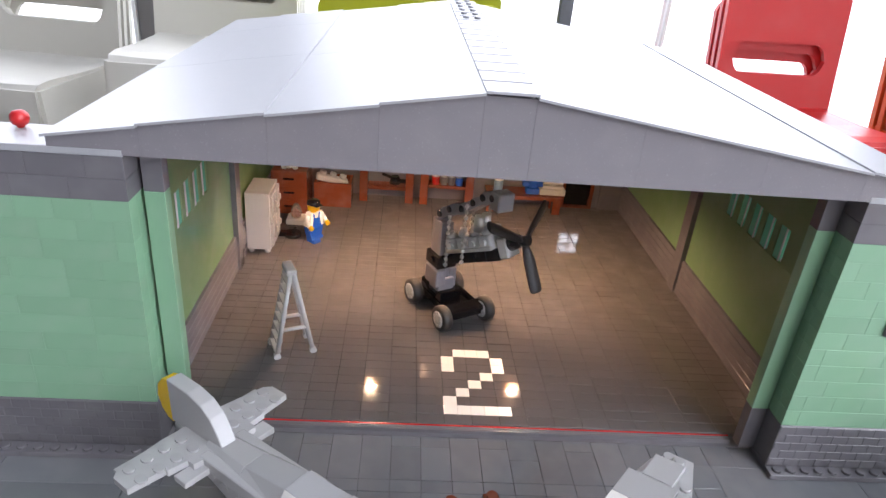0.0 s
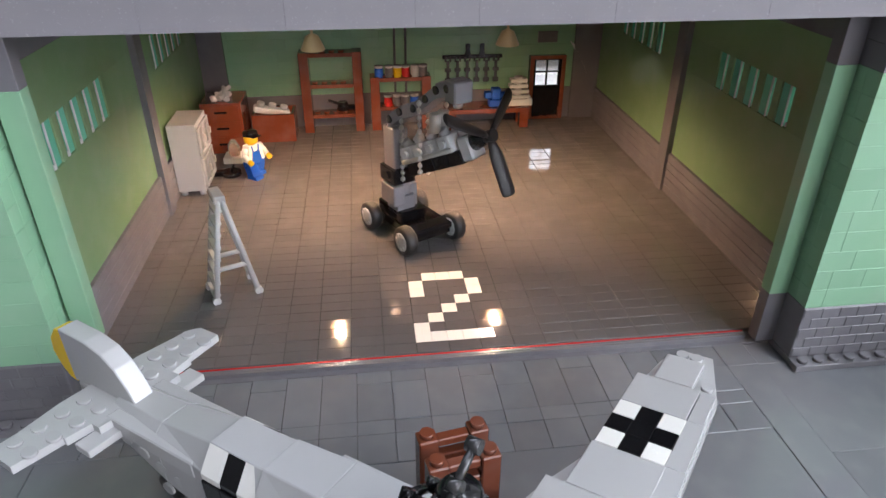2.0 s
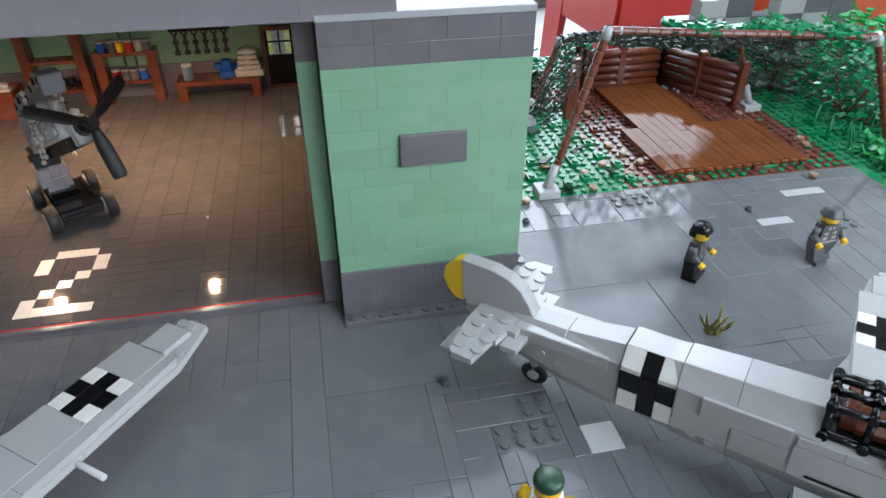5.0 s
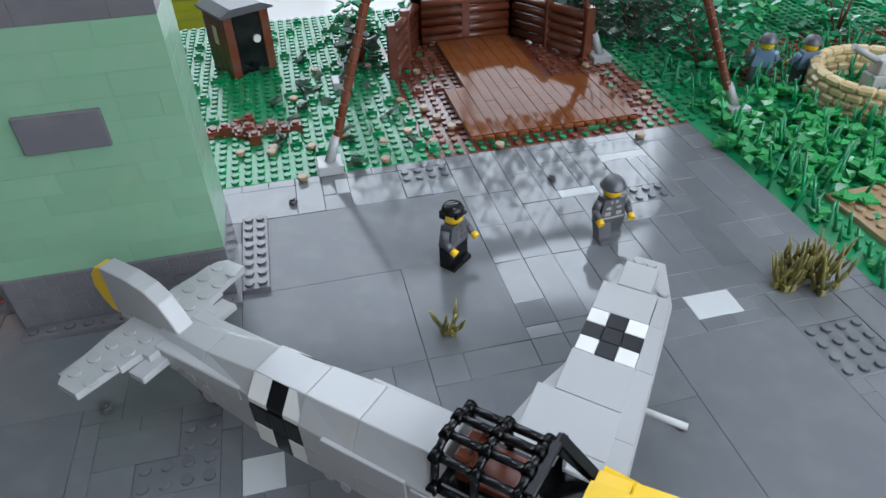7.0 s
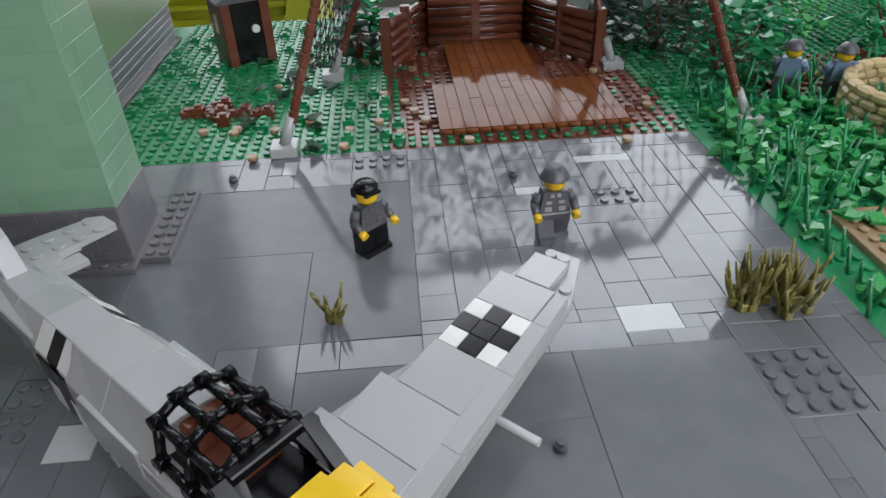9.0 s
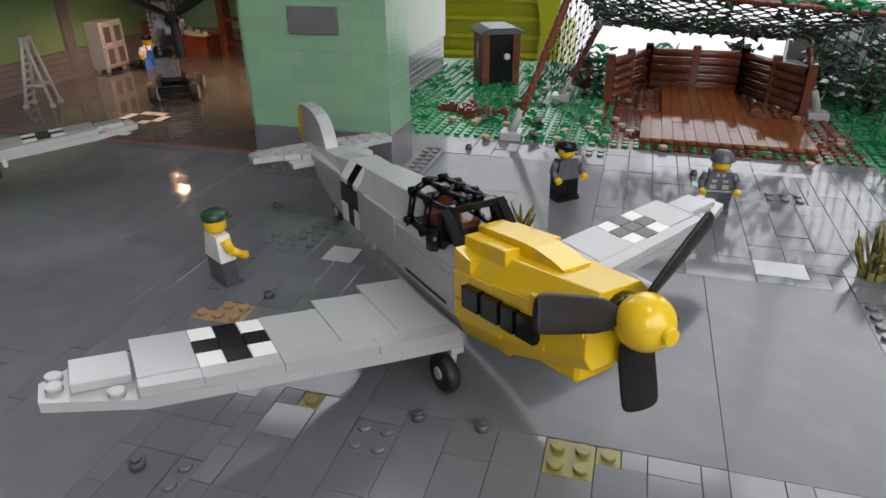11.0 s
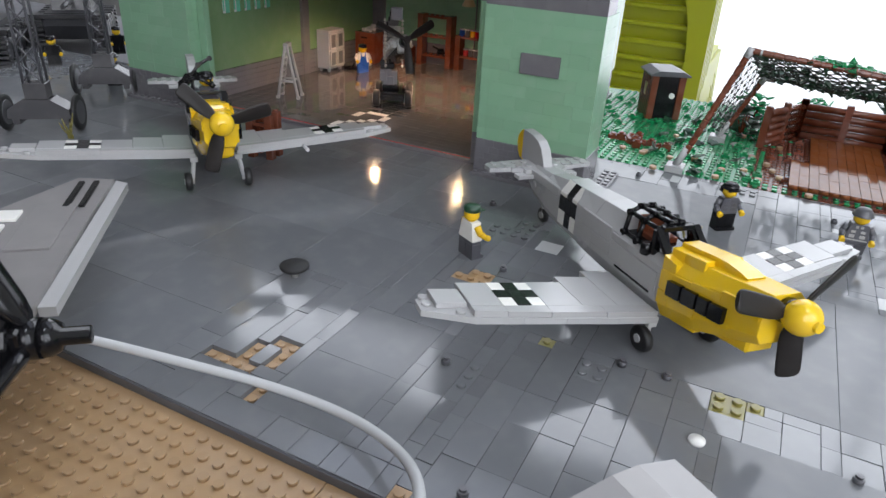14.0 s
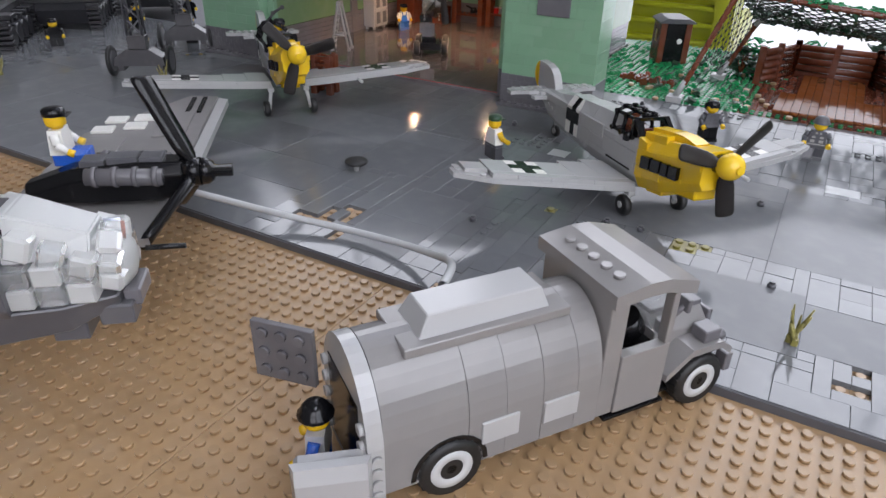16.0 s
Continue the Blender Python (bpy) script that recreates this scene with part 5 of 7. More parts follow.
def rack(name, label, x, width, levels, height, y=38.6, depth=2.0):
    t = thing(name, label, "shelf", "brown shelves at the back wall", at(x, y, 0.41))
    for px in (0, width - 1):
        bm = B(); box(bm, px, px + 1, 0, depth, 0, height, 0.04)
        part("upright", bm, BROWN, t)
    for z in levels:
        bm = B(); box(bm, 1.02, width - 1.02, 0.1, depth, z, z + 0.4, 0.03); 
        for k in range(int(width - 2)):
            stud(bm, 1.5 + k, 0.7, z + 0.4)
        part("shelf_board", bm, BROWN, t)
    return t


rack("shelf", "tall reddish brown shelf, nearly empty", -9.0, 6.6, (1.6, 4.9, 8.2), 8.7)
rack("shelf", "reddish brown shelf filled with paint pots", -1.6, 6.6, (2.2, 5.4), 5.9)
bm = B(); rod(bm, (0, 0, 0), (0, 0, 0.9), 0.7, 0.5, 12); rod(bm, (-0.5, 0, 0.7), (-1.6, 0, 1.1), 0.16); box(bm, 0.4, 1.3, -0.3, 0.3, 0.1, 0.5, 0.06)
one("oil_can", bm, BLACK, "black oil can on the lower shelf board", "oil can", m=at(-4.7, 39.6, 2.65))
POTS = [(-0.6, 5.85, BLUE), (0.5, 5.85, FIELD), (1.4, 5.85, YELLOW), (2.3, 5.85, RED), (3.3, 5.85, TOOL), (4.2, 5.85, FIELD), (0.3, 2.65, RED), (1.3, 2.65, FIELD), (2.2, 2.65, FIELD), (3.2, 2.65, BLUE)]
names = {BLUE.name: "blue", FIELD.name: "gray", YELLOW.name: "yellow", RED.name: "red", TOOL.name: "silver"}
for x, z, mat in POTS:
    p = thing("paint_pot", names[mat.name] + " paint pot with a pale lid on the brown shelf", "paint pot", "paint pots on the shelf", at(x, 39.3, z + 0.17))
    bm = B(); lathe(bm, [(0.42, 0.0), (0.46, 0.1), (0.46, 1.1), (0.42, 1.2)], seg=14); part("pot", bm, mat, p)
    bm = B(); lathe(bm, [(0.48, 1.2), (0.48, 1.4), (0.2, 1.42)], seg=14); part("lid", bm, LIGHT, p)
t = thing("workbench", "long low reddish brown workbench at the back wall", "workbench", m=at(6.6, 37.6, 0.41))
bm = B(); box(bm, 0, 9.4, 0, 3.2, 1.8, 2.3, 0.04); part("bench_top", bm, BROWN, t)
for x in (0.1, 8.3):
    for y in (0.1, 2.1):
        bm = B(); box(bm, x, x + 1, y, y + 1, 0, 1.8, 0.04); part("leg", bm, BROWN, t)
bm = B(); box(bm, -0.8, 0.8, -0.6, 0.6, 0.0, 0.8, 0.08); box(bm, -0.5, 0.5, -0.5, 0.5, 0.8, 2.0, 0.1); rod(bm, (-1.2, 0, 1.2), (1.2, 0, 1.2), 0.35); box(bm, -1.3, -0.5, -0.4, 0.4, 0.9, 1.6, 0.08)
one("bench_vice", bm, BLUE, "bright blue bench vice on the workbench", "vice", m=at(12.3, 38.9, 2.72))
bm = B(); box(bm, -1.6, 1.6, -0.6, 0.6, 0, 0.8, 0.08)
for k in range(4):
    box(bm, -1.3 + 0.12 * k, 1.3 - 0.12 * k, -0.5, 0.5, 0.8 + k * 0.6, 1.2 + k * 0.6, 0.06)
    rod(bm, (0, 0, 0.8 + k * 0.6), (0, 0, 1.4 + k * 0.6), 0.5)
rod(bm, (1.1, -0.7, 0.5), (1.1, -0.55, 0.5), 0.4)
one("engine_part", bm, PALE, "pale gray finned engine part on the workbench", "engine part", m=at(14.8, 38.9, 2.72))
p = thing("paint_pot", "dark blue paint pot with a pale lid on the workbench", "paint pot", "paint pots on the shelf", at(8.0, 38.6, 2.72))
bm = B(); lathe(bm, [(0.5, 0.0), (0.55, 0.1), (0.55, 1.5), (0.5, 1.6)], seg=14); part("pot", bm, SANDBLUE, p)
bm = B(); lathe(bm, [(0.57, 1.6), (0.57, 1.85), (0.2, 1.88)], seg=14); part("lid", bm, WHITE, p)
t = thing("wall_chain", "thin pale chain hung on the wall beside the door", "chain", m=at(20.9, 40.6, 0))
for x0, z0, x1, z1 in ((0.0, 9.2, 1.6, 6.8), (0.3, 9.0, 1.9, 6.2), (0.6, 8.8, 2.2, 5.6)):
    bm = B()
    for k in range(8):
        f, g = k / 8, (k + 0.8) / 8
        rod(bm, (x0 + (x1 - x0) * f, 0, z0 + (z1 - z0) * f), (x0 + (x1 - x0) * g, -0.15, z0 + (z1 - z0) * g), 0.07, 0.07, 6)
    part("strand", bm, PALE, t)
t = thing("wrench_rack", "black wall rack hung with six dark steel spanners", "tool rack", m=at(6.5, 40.55, 0))
bm = B(); box(bm, 0, 6.7, 0.0, 0.3, 7.6, 8.0, 0.04); part("rail", bm, BLACK, t)
for k in range(6):
    x = 0.6 + k * 1.08
    bm = B(); box(bm, x - 0.16, x + 0.16, -0.1, 0.1, 5.2, 7.4, 0.04); box(bm, x - 0.32, x + 0.32, -0.12, 0.12, 5.0, 5.5, 0.05); box(bm, x - 0.34, x + 0.34, -0.12, 0.12, 6.2, 6.6, 0.05)
    for s in (-1, 1):
        box(bm, x + s * 0.26 - 0.1, x + s * 0.26 + 0.1, -0.12, 0.12, 7.3, 7.9, 0.03)
    part("spanner", bm, IRON, t)
for x in (2.8, 4.4):
    bm = B(); rod(bm, (x, -0.1, 8.1), (x, 0.1, 8.1), 0.34, 0.34, 10); box(bm, x - 0.25, x + 0.25, -0.05, 0.1, 8.2, 9.2, 0.05); part("pulley", bm, BLACK, t)
d = thing("door_1", "dark red framed door with a black panel and a four-pane window", "door", m=at(16.45, 40.7, 0.41), kind="structure")
bm = B()
for v in ((0, 0.45, 0, 7.3), (3.65, 4.1, 0, 7.3), (0.46, 3.64, 6.9, 7.3), (0.46, 3.64, 0, 0.3)):
    box(bm, v[0], v[1], -0.3, 0.9, v[2], v[3], 0.03)
part("door_frame", bm, BROWN, d)
bm = B(); box(bm, 0.46, 3.64, 0.1, 0.35, 0.3, 3.9, 0.03)
for v in ((0.46, 0.75, 3.91, 6.89), (3.35, 3.64, 3.91, 6.89), (1.95, 2.15, 3.91, 6.89), (0.76, 1.94, 5.3, 5.5), (2.16, 3.34, 5.3, 5.5), (0.76, 3.34, 6.7, 6.89)):
    box(bm, v[0], v[1], 0.1, 0.35, v[2], v[3], 0.02)
part("door_leaf", bm, BLACK, d)
for k in range(4):
    bm = B(); x, z = 0.76 + (k % 2) * 1.4, 3.92 + (k // 2) * 1.58
    box(bm, x, x + 1.19, 0.18, 0.26, z, z + 1.2, 0.01)
    g = part("pane", bm, GLASS, d)
    g.visible_shadow = False
bm = B(); box(bm, 0, 2.2, 0, 0.25, 0, 1.2, 0.03); rod(bm, (0.6, -0.12, 0.6), (0.6, 0, 0.6), 0.3); rod(bm, (1.6, -0.12, 0.6), (1.6, 0, 0.6), 0.3)
one("switch_box", bm, [FIELD], "dark gray switch box with two round sockets on the wall", "switch box", m=at(17.2, 40.7, 9.1))
t = thing("hanging_pipes", "two dark pipes running up the back wall", "pipes", m=at(1.2, 40.6, 0))
for x in (0.0, 1.2):
    bm = B(); rod(bm, (x, 0, 4.0), (x + 0.1, 0, 20.0), 0.13); part("pipe", bm, FIELD, t)

# engine hoist trolley with a propeller engine
t = thing("engine_trolley", "black wheeled trolley with gray crane arm carrying an aircraft engine", "engine trolley", m=at(0.9, 14.2, 0.41, 28))
bm = B(); box(bm, -1.6, 1.6, -3.0, 3.0, 0.9, 1.6, 0.06); box(bm, -1.5, 0.7, -0.9, 2.6, 1.6, 2.5, 0.08); box(bm, -1.7, 1.7, -3.2, -1.9, 1.3, 1.9, 0.15); rod(bm, (-0.4, 2.0, 2.5), (-0.4, 2.0, 3.1), 0.6, 0.6, 14); part("chassis", bm, BLACK, t)
bm = B(); rod(bm, (-2.0, -2.6, 1.25), (2.0, -2.6, 1.25), 0.16); part("axle", bm, BLACK, t)
bm = B(); rod(bm, (-2.0, 2.6, 1.25), (2.0, 2.6, 1.25), 0.16); part("axle", bm, BLACK, t)
bm = B(); rod(bm, (-1.4, -2.0, 1.75), (1.9, -2.0, 1.75), 0.17); part("tow_bar", bm, BLACK, t, "glossy black cross bar")
bm = B(); rod(bm, (1.4, -2.2, 1.75), (1.4, 2.4, 1.75), 0.17); part("side_bar", bm, BLACK, t)
for x in (-2.2, 2.2):
    for y in (-2.6, 2.6):
        bm = B(); lathe(bm, [(0.7, -0.42), (1.02, -0.45), (1.15, -0.28), (1.15, 0.28), (1.02, 0.45), (0.7, 0.42)], (x, y, 1.15), "x", 20); wh = part("wheel", bm, RUBBER, t)
        bm = B(); lathe(bm, [(0.2, -0.46), (0.72, -0.5), (0.75, -0.3), (0.75, 0.3), (0.72, 0.5), (0.2, 0.46)], (x, y, 1.15), "x", 16)
        for k in range(8):
            a = math.pi * k / 4
            for e in (-0.52, 0.46):
                box(bm, x + e, x + e + 0.06, y + 0.6 * math.cos(a) - 0.12, y + 0.6 * math.cos(a) + 0.12, 1.15 + 0.6 * math.sin(a) - 0.12, 1.15 + 0.6 * math.sin(a) + 0.12, 0.02)
        part("rim", bm, PALE, wh, "light gray geared rim")
mast = part("mast", B(), DARK, t, "gray stacked brick mast")
for v in ((-1.5, 0.1, -0.4, 1.2, 2.0, 3.6), (-1.9, -0.9, -0.6, 1.4, 3.0, 4.6), (-1.5, -0.3, -0.2, 1.4, 3.6, 9.0), (-0.3, 0.5, -0.1, 0.9, 2.0, 4.4)):
    bm = B(); box(bm, *v, 0.08); part("mast_brick", bm, GABLE, mast)
bm = B(); box(bm, -1.8, 0.1, -0.5, 1.6, 4.7, 5.9, 0.06); rod(bm, (-1.8, 0.5, 5.3), (-1.95, 0.5, 5.3), 0.3); part("mast_clamp", bm, BLACK, mast)
pts = [(-0.9, 0.9, 8.6), (-0.8, 0.5, 9.6), (-0.6, -0.6, 10.4), (-0.2, -1.8, 10.9), (0.1, -2.9, 11.8), (0.3, -3.9, 12.6), (0.5, -4.9, 12.9)]
for p, q in zip(pts, pts[1:]):
    bm = B()
    d = (Vector(q) - Vector(p)).normalized() * 0.25
    loft(bm, [[(c[0] - 0.6, c[1], c[2] - 0.55), (c[0] + 0.6, c[1], c[2] - 0.55), (c[0] + 0.6, c[1] - 0.25, c[2] + 0.55), (c[0] - 0.6, c[1] - 0.25, c[2] + 0.55)] for c in (Vector(p) - d, Vector(q) + d)])
    part("boom_segment", bm, GABLE, t)
    bm = B(); rod(bm, (q[0] - 0.72, q[1], q[2]), (q[0] + 0.72, q[1], q[2]), 0.3, 0.3, 10); part("hinge_pin", bm, BLACK, t)
bm = B(); box(bm, -0.2, 1.3, -5.9, -4.7, 12.0, 13.5, 0.1); part("boom_head", bm, GABLE, t)
AX = Vector((0.27, -0.86, 0.42)).normalized()
EM = Matrix.Translation(Vector((0.05, -0.9, 6.9)) * S) @ AX.to_track_quat("Y", "Z").to_matrix().to_4x4()
bm = B()
for k in range(4):
    box(bm, -0.85, 0.85, -0.6 + k * 1.35, 0.7 + k * 1.35, -1.3, -0.3, 0.06)
eng = part("engine", bm, BLACK, t, "gray and black aircraft engine", EM)
for s in (-1, 1):
    for k in range(4):
        bm = B(); box(bm, min(s * 0.08, s * 1.05), max(s * 0.08, s * 1.25), -0.4 + k * 1.25, 0.75 + k * 1.25, -0.29, 0.95, 0.08); rod(bm, (s * 0.6, 0.15 + k * 1.25, 0.9), (s * 0.85, 0.15 + k * 1.25, 1.4), 0.4, 0.34, 10); rod(bm, (s * 1.2, 0.15 + k * 1.25, 0.4), (s * 1.5, 0.15 + k * 1.25, 0.4), 0.3, 0.28, 10); part("cylinder_head", bm, PALE, eng, "pale gray cylinder head")
    bm = B(); rod(bm, (s * 1.32, -0.3, -0.1), (s * 1.32, 4.6, -0.1), 0.18); part("pipe", bm, TOOL, eng)
bm = B(); box(bm, -0.8, 0.8, 4.7, 5.7, -1.2, 0.5, 0.12); part("gear_case", bm, LIGHT, eng)
bm = B(); lathe(bm, [(0.75, 5.7), (0.6, 6.3), (0.35, 6.9)], seg=14, axis="y"); part("nose", bm, BLACK, eng)
bm = B()
for k in range(3):
    blade(bm, 30 + 120 * k, (0, 7.0, 0), 4.3, 0.55)
rod(bm, (0, 6.7, 0), (0, 7.4, 0), 0.45)
part("propeller", bm, BLADE, eng, "black three-bladed propeller")
for y, ztop in ((-0.6, 10.2), (-3.0, 11.6)):
    for x in (-1.1, 1.2):
        bm = B()
        for k in range(11):
            z = ztop - k * 0.5
            lathe(bm, [(0.09, -0.13), (0.19, -0.06), (0.19, 0.06), (0.09, 0.13)], (x, y, z), "x" if k % 2 else "y", 8)
            rod(bm, (x, y, z - 0.22), (x, y, z + 0.22), 0.07, 0.07, 6)
        part("chain", bm, TOOL, t, "hanging metal chain")
for x, y in ((-0.2, -3.6), (0.6, -3.4)):
    bm = B(); rod(bm, (x, y, 9.6), (x, y, 10.9), 0.45, 0.4, 12); part("pulley_block", bm, TOOL, t, "silver pulley block")

# ---- fuel truck ----
def curve_rod(name, pts, r, mat, label, category):
    cu = bpy.data.curves.new(name, "CURVE")
    cu.dimensions, cu.bevel_depth, cu.bevel_resolution, cu.resolution_u = "3D", r * S, 4, 10
    sp = cu.splines.new("NURBS")
    sp.points.add(len(pts) - 1)
    for p, q in zip(sp.points, pts):
        p.co = (q[0] * S, q[1] * S, q[2] * S, 1)
    sp.use_endpoint_u, sp.order_u = True, 3
    cu.materials.append(mat)
    deps = bpy.context.evaluated_depsgraph_get()
    tmp = bpy.data.objects.new(name, cu)
    scene.collection.objects.link(tmp)
    me = bpy.data.meshes.new_from_object(tmp)
    bpy.data.objects.remove(tmp)
    return tagged(new(name, me), label, category)


TRUCKGRAY = plastic("light gray truck plastic", (0.235, 0.225, 0.22), 0.15, 0.05, 0.1, 0.12)
t = thing("fuel_truck", "gray brick-built fuel truck with a rounded tank and pale wheel rims", "toy truck", m=at(44.4, -59.3, -0.62, -34.5))


def tank_ring(y, w, foot, top, n=22):
    pts = [(-w, y, foot), (-w, y, 3.4)]
    for k in range(1, n):
        a = math.pi * k / n
        pts.append((-w * math.cos(a), y, 3.4 + (top - 3.4) * math.sin(a) ** 0.85))
    return pts + [(w, y, 3.4), (w, y, foot)]


body = part("tank", B(), TRUCKGRAY, t, "rounded gray tank body")
for a, b in ((-3.2, 0.9), (0.93, 2.9), (2.92, 4.9), (4.93, 6.9), (6.92, 8.3)):
    bm = B(); loft(bm, [tank_ring(a, 3.05, 1.3, 8.0), tank_ring(b, 3.05, 1.3, 8.0)]); part("tank_shell", bm, TRUCKGRAY, body)
for a, b, c, d in ((1.6, 3.6, 2.9, 3.7), (5.0, 7.0, 2.9, 3.7)):
    bm = B(); box(bm, 3.0, 3.16, a, b, c - 0.5, d, 0.03); part("side_tile", bm, LIGHT, body)
bm = B(); loft(bm, [tank_ring(-4.0, 3.2, 0.6, 8.0), tank_ring(-3.25, 3.2, 0.6, 8.0)]); part("rear_frame", bm, LIGHT, body, "lighter gray rear frame with worn studs")
for z in range(5):
    for s in (-1, 1):
        bm = B(); rod(bm, (s * 2.6, -4.0, 1.2 + z), (s * 2.6, -4.22, 1.2 + z), 0.3, 0.29, 10); part("rear_stud", bm, LIGHT, body)
        bm = B(); rod(bm, (s * 3.2, -3.62, 0.9 + z * 0.7), (s * 3.36, -3.62, 0.9 + z * 0.7), 0.28, 0.27, 10); part("rear_stud", bm, LIGHT, body)
# flat black sheet in place of a hollow's shade; the frame is closed
bm = B(); box(bm, -2.1, 2.1, -4.05, -4.0, 1.2, 6.0, 0.01); part("rear_opening", bm, BLACK, body, "black sheet standing in for the dark inside of the tank's rear")
bm = B(); loft(bm, [[(-1.35, y0, 7.75), (1.35, y0, 7.75), (1.0, y1, 8.95), (-1.0, y1, 8.95)] for y0, y1 in ((-0.9, -0.3), (6.0, 5.6))]); bmesh.ops.bevel(bm, geom=list(bm.edges), offset=0.05, segments=1, affect="EDGES"); part("top_box", bm, LIGHT, t, "raised filler box on the tank top")
bm = B(); box(bm, -1.75, 1.75, -1.7, 6.9, 7.45, 7.95, 0.05); part("top_plate", bm, TRUCKGRAY, t)
cab = part("cab", B(), TRUCKGRAY, t, "gray cab with a studded roof")
bm = B(); box(bm, -2.9, 2.9, 8.4, 9.5, 1.2, 8.2, 0.05); part("cab_back", bm, TRUCKGRAY, cab)
bm = B()
for s in (-1, 1):
    box(bm, min(s * 2.4, s * 3.0), max(s * 2.4, s * 3.0), 9.52, 12.6, 1.2, 4.9, 0.04)
    box(bm, min(s * 2.4, s * 3.0), max(s * 2.4, s * 3.0), 12.2, 12.6, 4.92, 8.0, 0.04)
part("cab_door", bm, TRUCKGRAY, cab)
bm = B(); loft(bm, [[(-3.3, y, z), (3.3, y, z), (3.3, y, z + 0.75), (-3.3, y, z + 0.75)] for y, z in ((8.2, 8.25), (10.2, 8.5), (11.4, 8.45), (13.3, 7.9))]); part("cab_roof", bm, TRUCKGRAY, cab)
bm = B()
for k in range(5):
    stud(bm, -2 + k, 9.3, 9.1)
part("roof_studs", bm, TRUCKGRAY, cab)
bm = B(); box(bm, -2.3, 2.3, 9.6, 12.4, 3.4, 4.4, 0.05); rod(bm, (0.9, 11.8, 4.6), (0.9, 11.2, 5.6), 0.8, 0.8, 12); part("seat_bench", bm, BLACK, cab)
bm = B(); box(bm, -2.35, 2.35, 12.3, 12.45, 5.0, 7.8, 0.02); g = part("windscreen", bm, GLASS, cab); g.visible_shadow = False
hood = part("hood", B(), TRUCKGRAY, t)
bm = B(); loft(bm, [[(-1.8, y, 1.4), (1.8, y, 1.4), (1.8, y, z), (1.0, y, z + 0.8), (-1.0, y, z + 0.8), (-1.8, y, z)] for y, z in ((12.65, 4.6), (16.6, 4.2))]); bmesh.ops.bevel(bm, geom=list(bm.edges), offset=0.05, segments=1, affect="EDGES"); part("hood_shell", bm, TRUCKGRAY, hood)
for k in range(3):
    bm = B(); box(bm, -1.05, 1.05, 12.9 + k * 1.25, 14.05 + k * 1.25, 5.3 - 0.13 * k, 5.62 - 0.13 * k, 0.04); part("hood_plate", bm, DARK, hood)
for s in (-1, 1):
    bm = B(); box(bm, min(s * 1.5, s * 2.1), max(s * 1.5, s * 2.1), 12.8, 13.5, 4.7, 5.5, 0.06); rod(bm, (s * 1.9, 13.2, 5.4), (s * 2.5, 13.6, 6.6), 0.16); box(bm, s * 2.5 - 0.35, s * 2.5 + 0.35, 13.5, 13.75, 6.3, 7.1, 0.05); part("mirror", bm, DARK, hood)
bm = B(); box(bm, -1.6, 1.6, 16.65, 17.0, 1.3, 4.9, 0.06); part("grille", bm, DARK, hood)
for k in range(5):
    bm = B(); box(bm, -1.3 + k * 0.55, -1.0 + k * 0.55, 17.0, 17.15, 1.6, 4.5, 0.03); part("grille_bar", bm, TRUCKGRAY, hood)
for s in (-1, 1):
    bm = B(); loft(bm, [[(s * 1.85, y, z), (s * 3.2, y, z), (s * 3.2, y, z + 0.45), (s * 1.85, y, z + 0.45)] for y, z in ((12.7, 2.3), (13.5, 2.9), (14.3, 3.5), (16.4, 3.5), (17.2, 2.9))]); part("fender", bm, TRUCKGRAY, hood)
    bm = B(); box(bm, min(s * 1.9, s * 3.0), max(s * 1.9, s * 3.0), 15.2, 16.3, 3.96, 4.7, 0.06); part("fender_box", bm, DARK, hood)
    bm = B(); lathe(bm, [(0.2, -0.3), (0.36, -0.25), (0.4, 0.25), (0.32, 0.3), (0.05, 0.31)], (s * 2.3, 16.9, 3.7), "y", 12); part("headlight", bm, DARK, hood)
    bm = B(); box(bm, min(s * 2.2, s * 3.0), max(s * 2.2, s * 3.0), 17.3, 17.8, 1.4, 2.6, 0.06); part("bumper_end", bm, DARK, hood)
bm = B(); box(bm, -2.6, 2.6, -3.6, 17.0, 1.0, 1.28, 0.04); box(bm, -3.0, 3.0, 9.0, 13.0, 0.8, 0.99, 0.03); part("chassis", bm, BLACK, t)
bm = B(); rod(bm, (-2.8, 0, 1.64), (2.8, 0, 1.64), 0.2); part("axle", bm, BLACK, t)
bm = B(); rod(bm, (-2.8, 15.2, 1.64), (2.8, 15.2, 1.64), 0.2); part("axle", bm, BLACK, t)
for y in (0.0, 15.2):
    for s in (-1, 1):
        x = s * 2.75
        bm = B(); lathe(bm, [(1.1, -0.5), (1.5, -0.55), (1.63, -0.35), (1.63, 0.35), (1.5, 0.55), (1.1, 0.5)], (x, y, 1.64), "x", 22)
        wh = part("wheel", bm, RUBBER, t)
        for k in range(22):
            a = 2 * math.pi * k / 22
            bm = B(); box(bm, x - 0.4, x + 0.4, y + 1.6 * math.cos(a) - 0.08, y + 1.6 * math.cos(a) + 0.08, 1.64 + 1.58 * math.sin(a) - 0.06, 1.64 + 1.58 * math.sin(a) + 0.06, 0.02); part("tread_lug", bm, RUBBER, wh)
        bm = B(); lathe(bm, [(0.25, s * 0.40), (0.55, s * 0.42), (0.6, s * 0.52), (1.06, s * 0.56), (1.12, s * 0.45), (1.05, -s * 0.5)], (x, y, 1.64), "x", 22); part("rim", bm, PALE, wh, "pale gray wheel rim")
        bm = B(); rod(bm, (x, y, 1.64), (x + s * 0.5, y, 1.64), 0.26); part("hub_cap", bm, BLACK, wh)
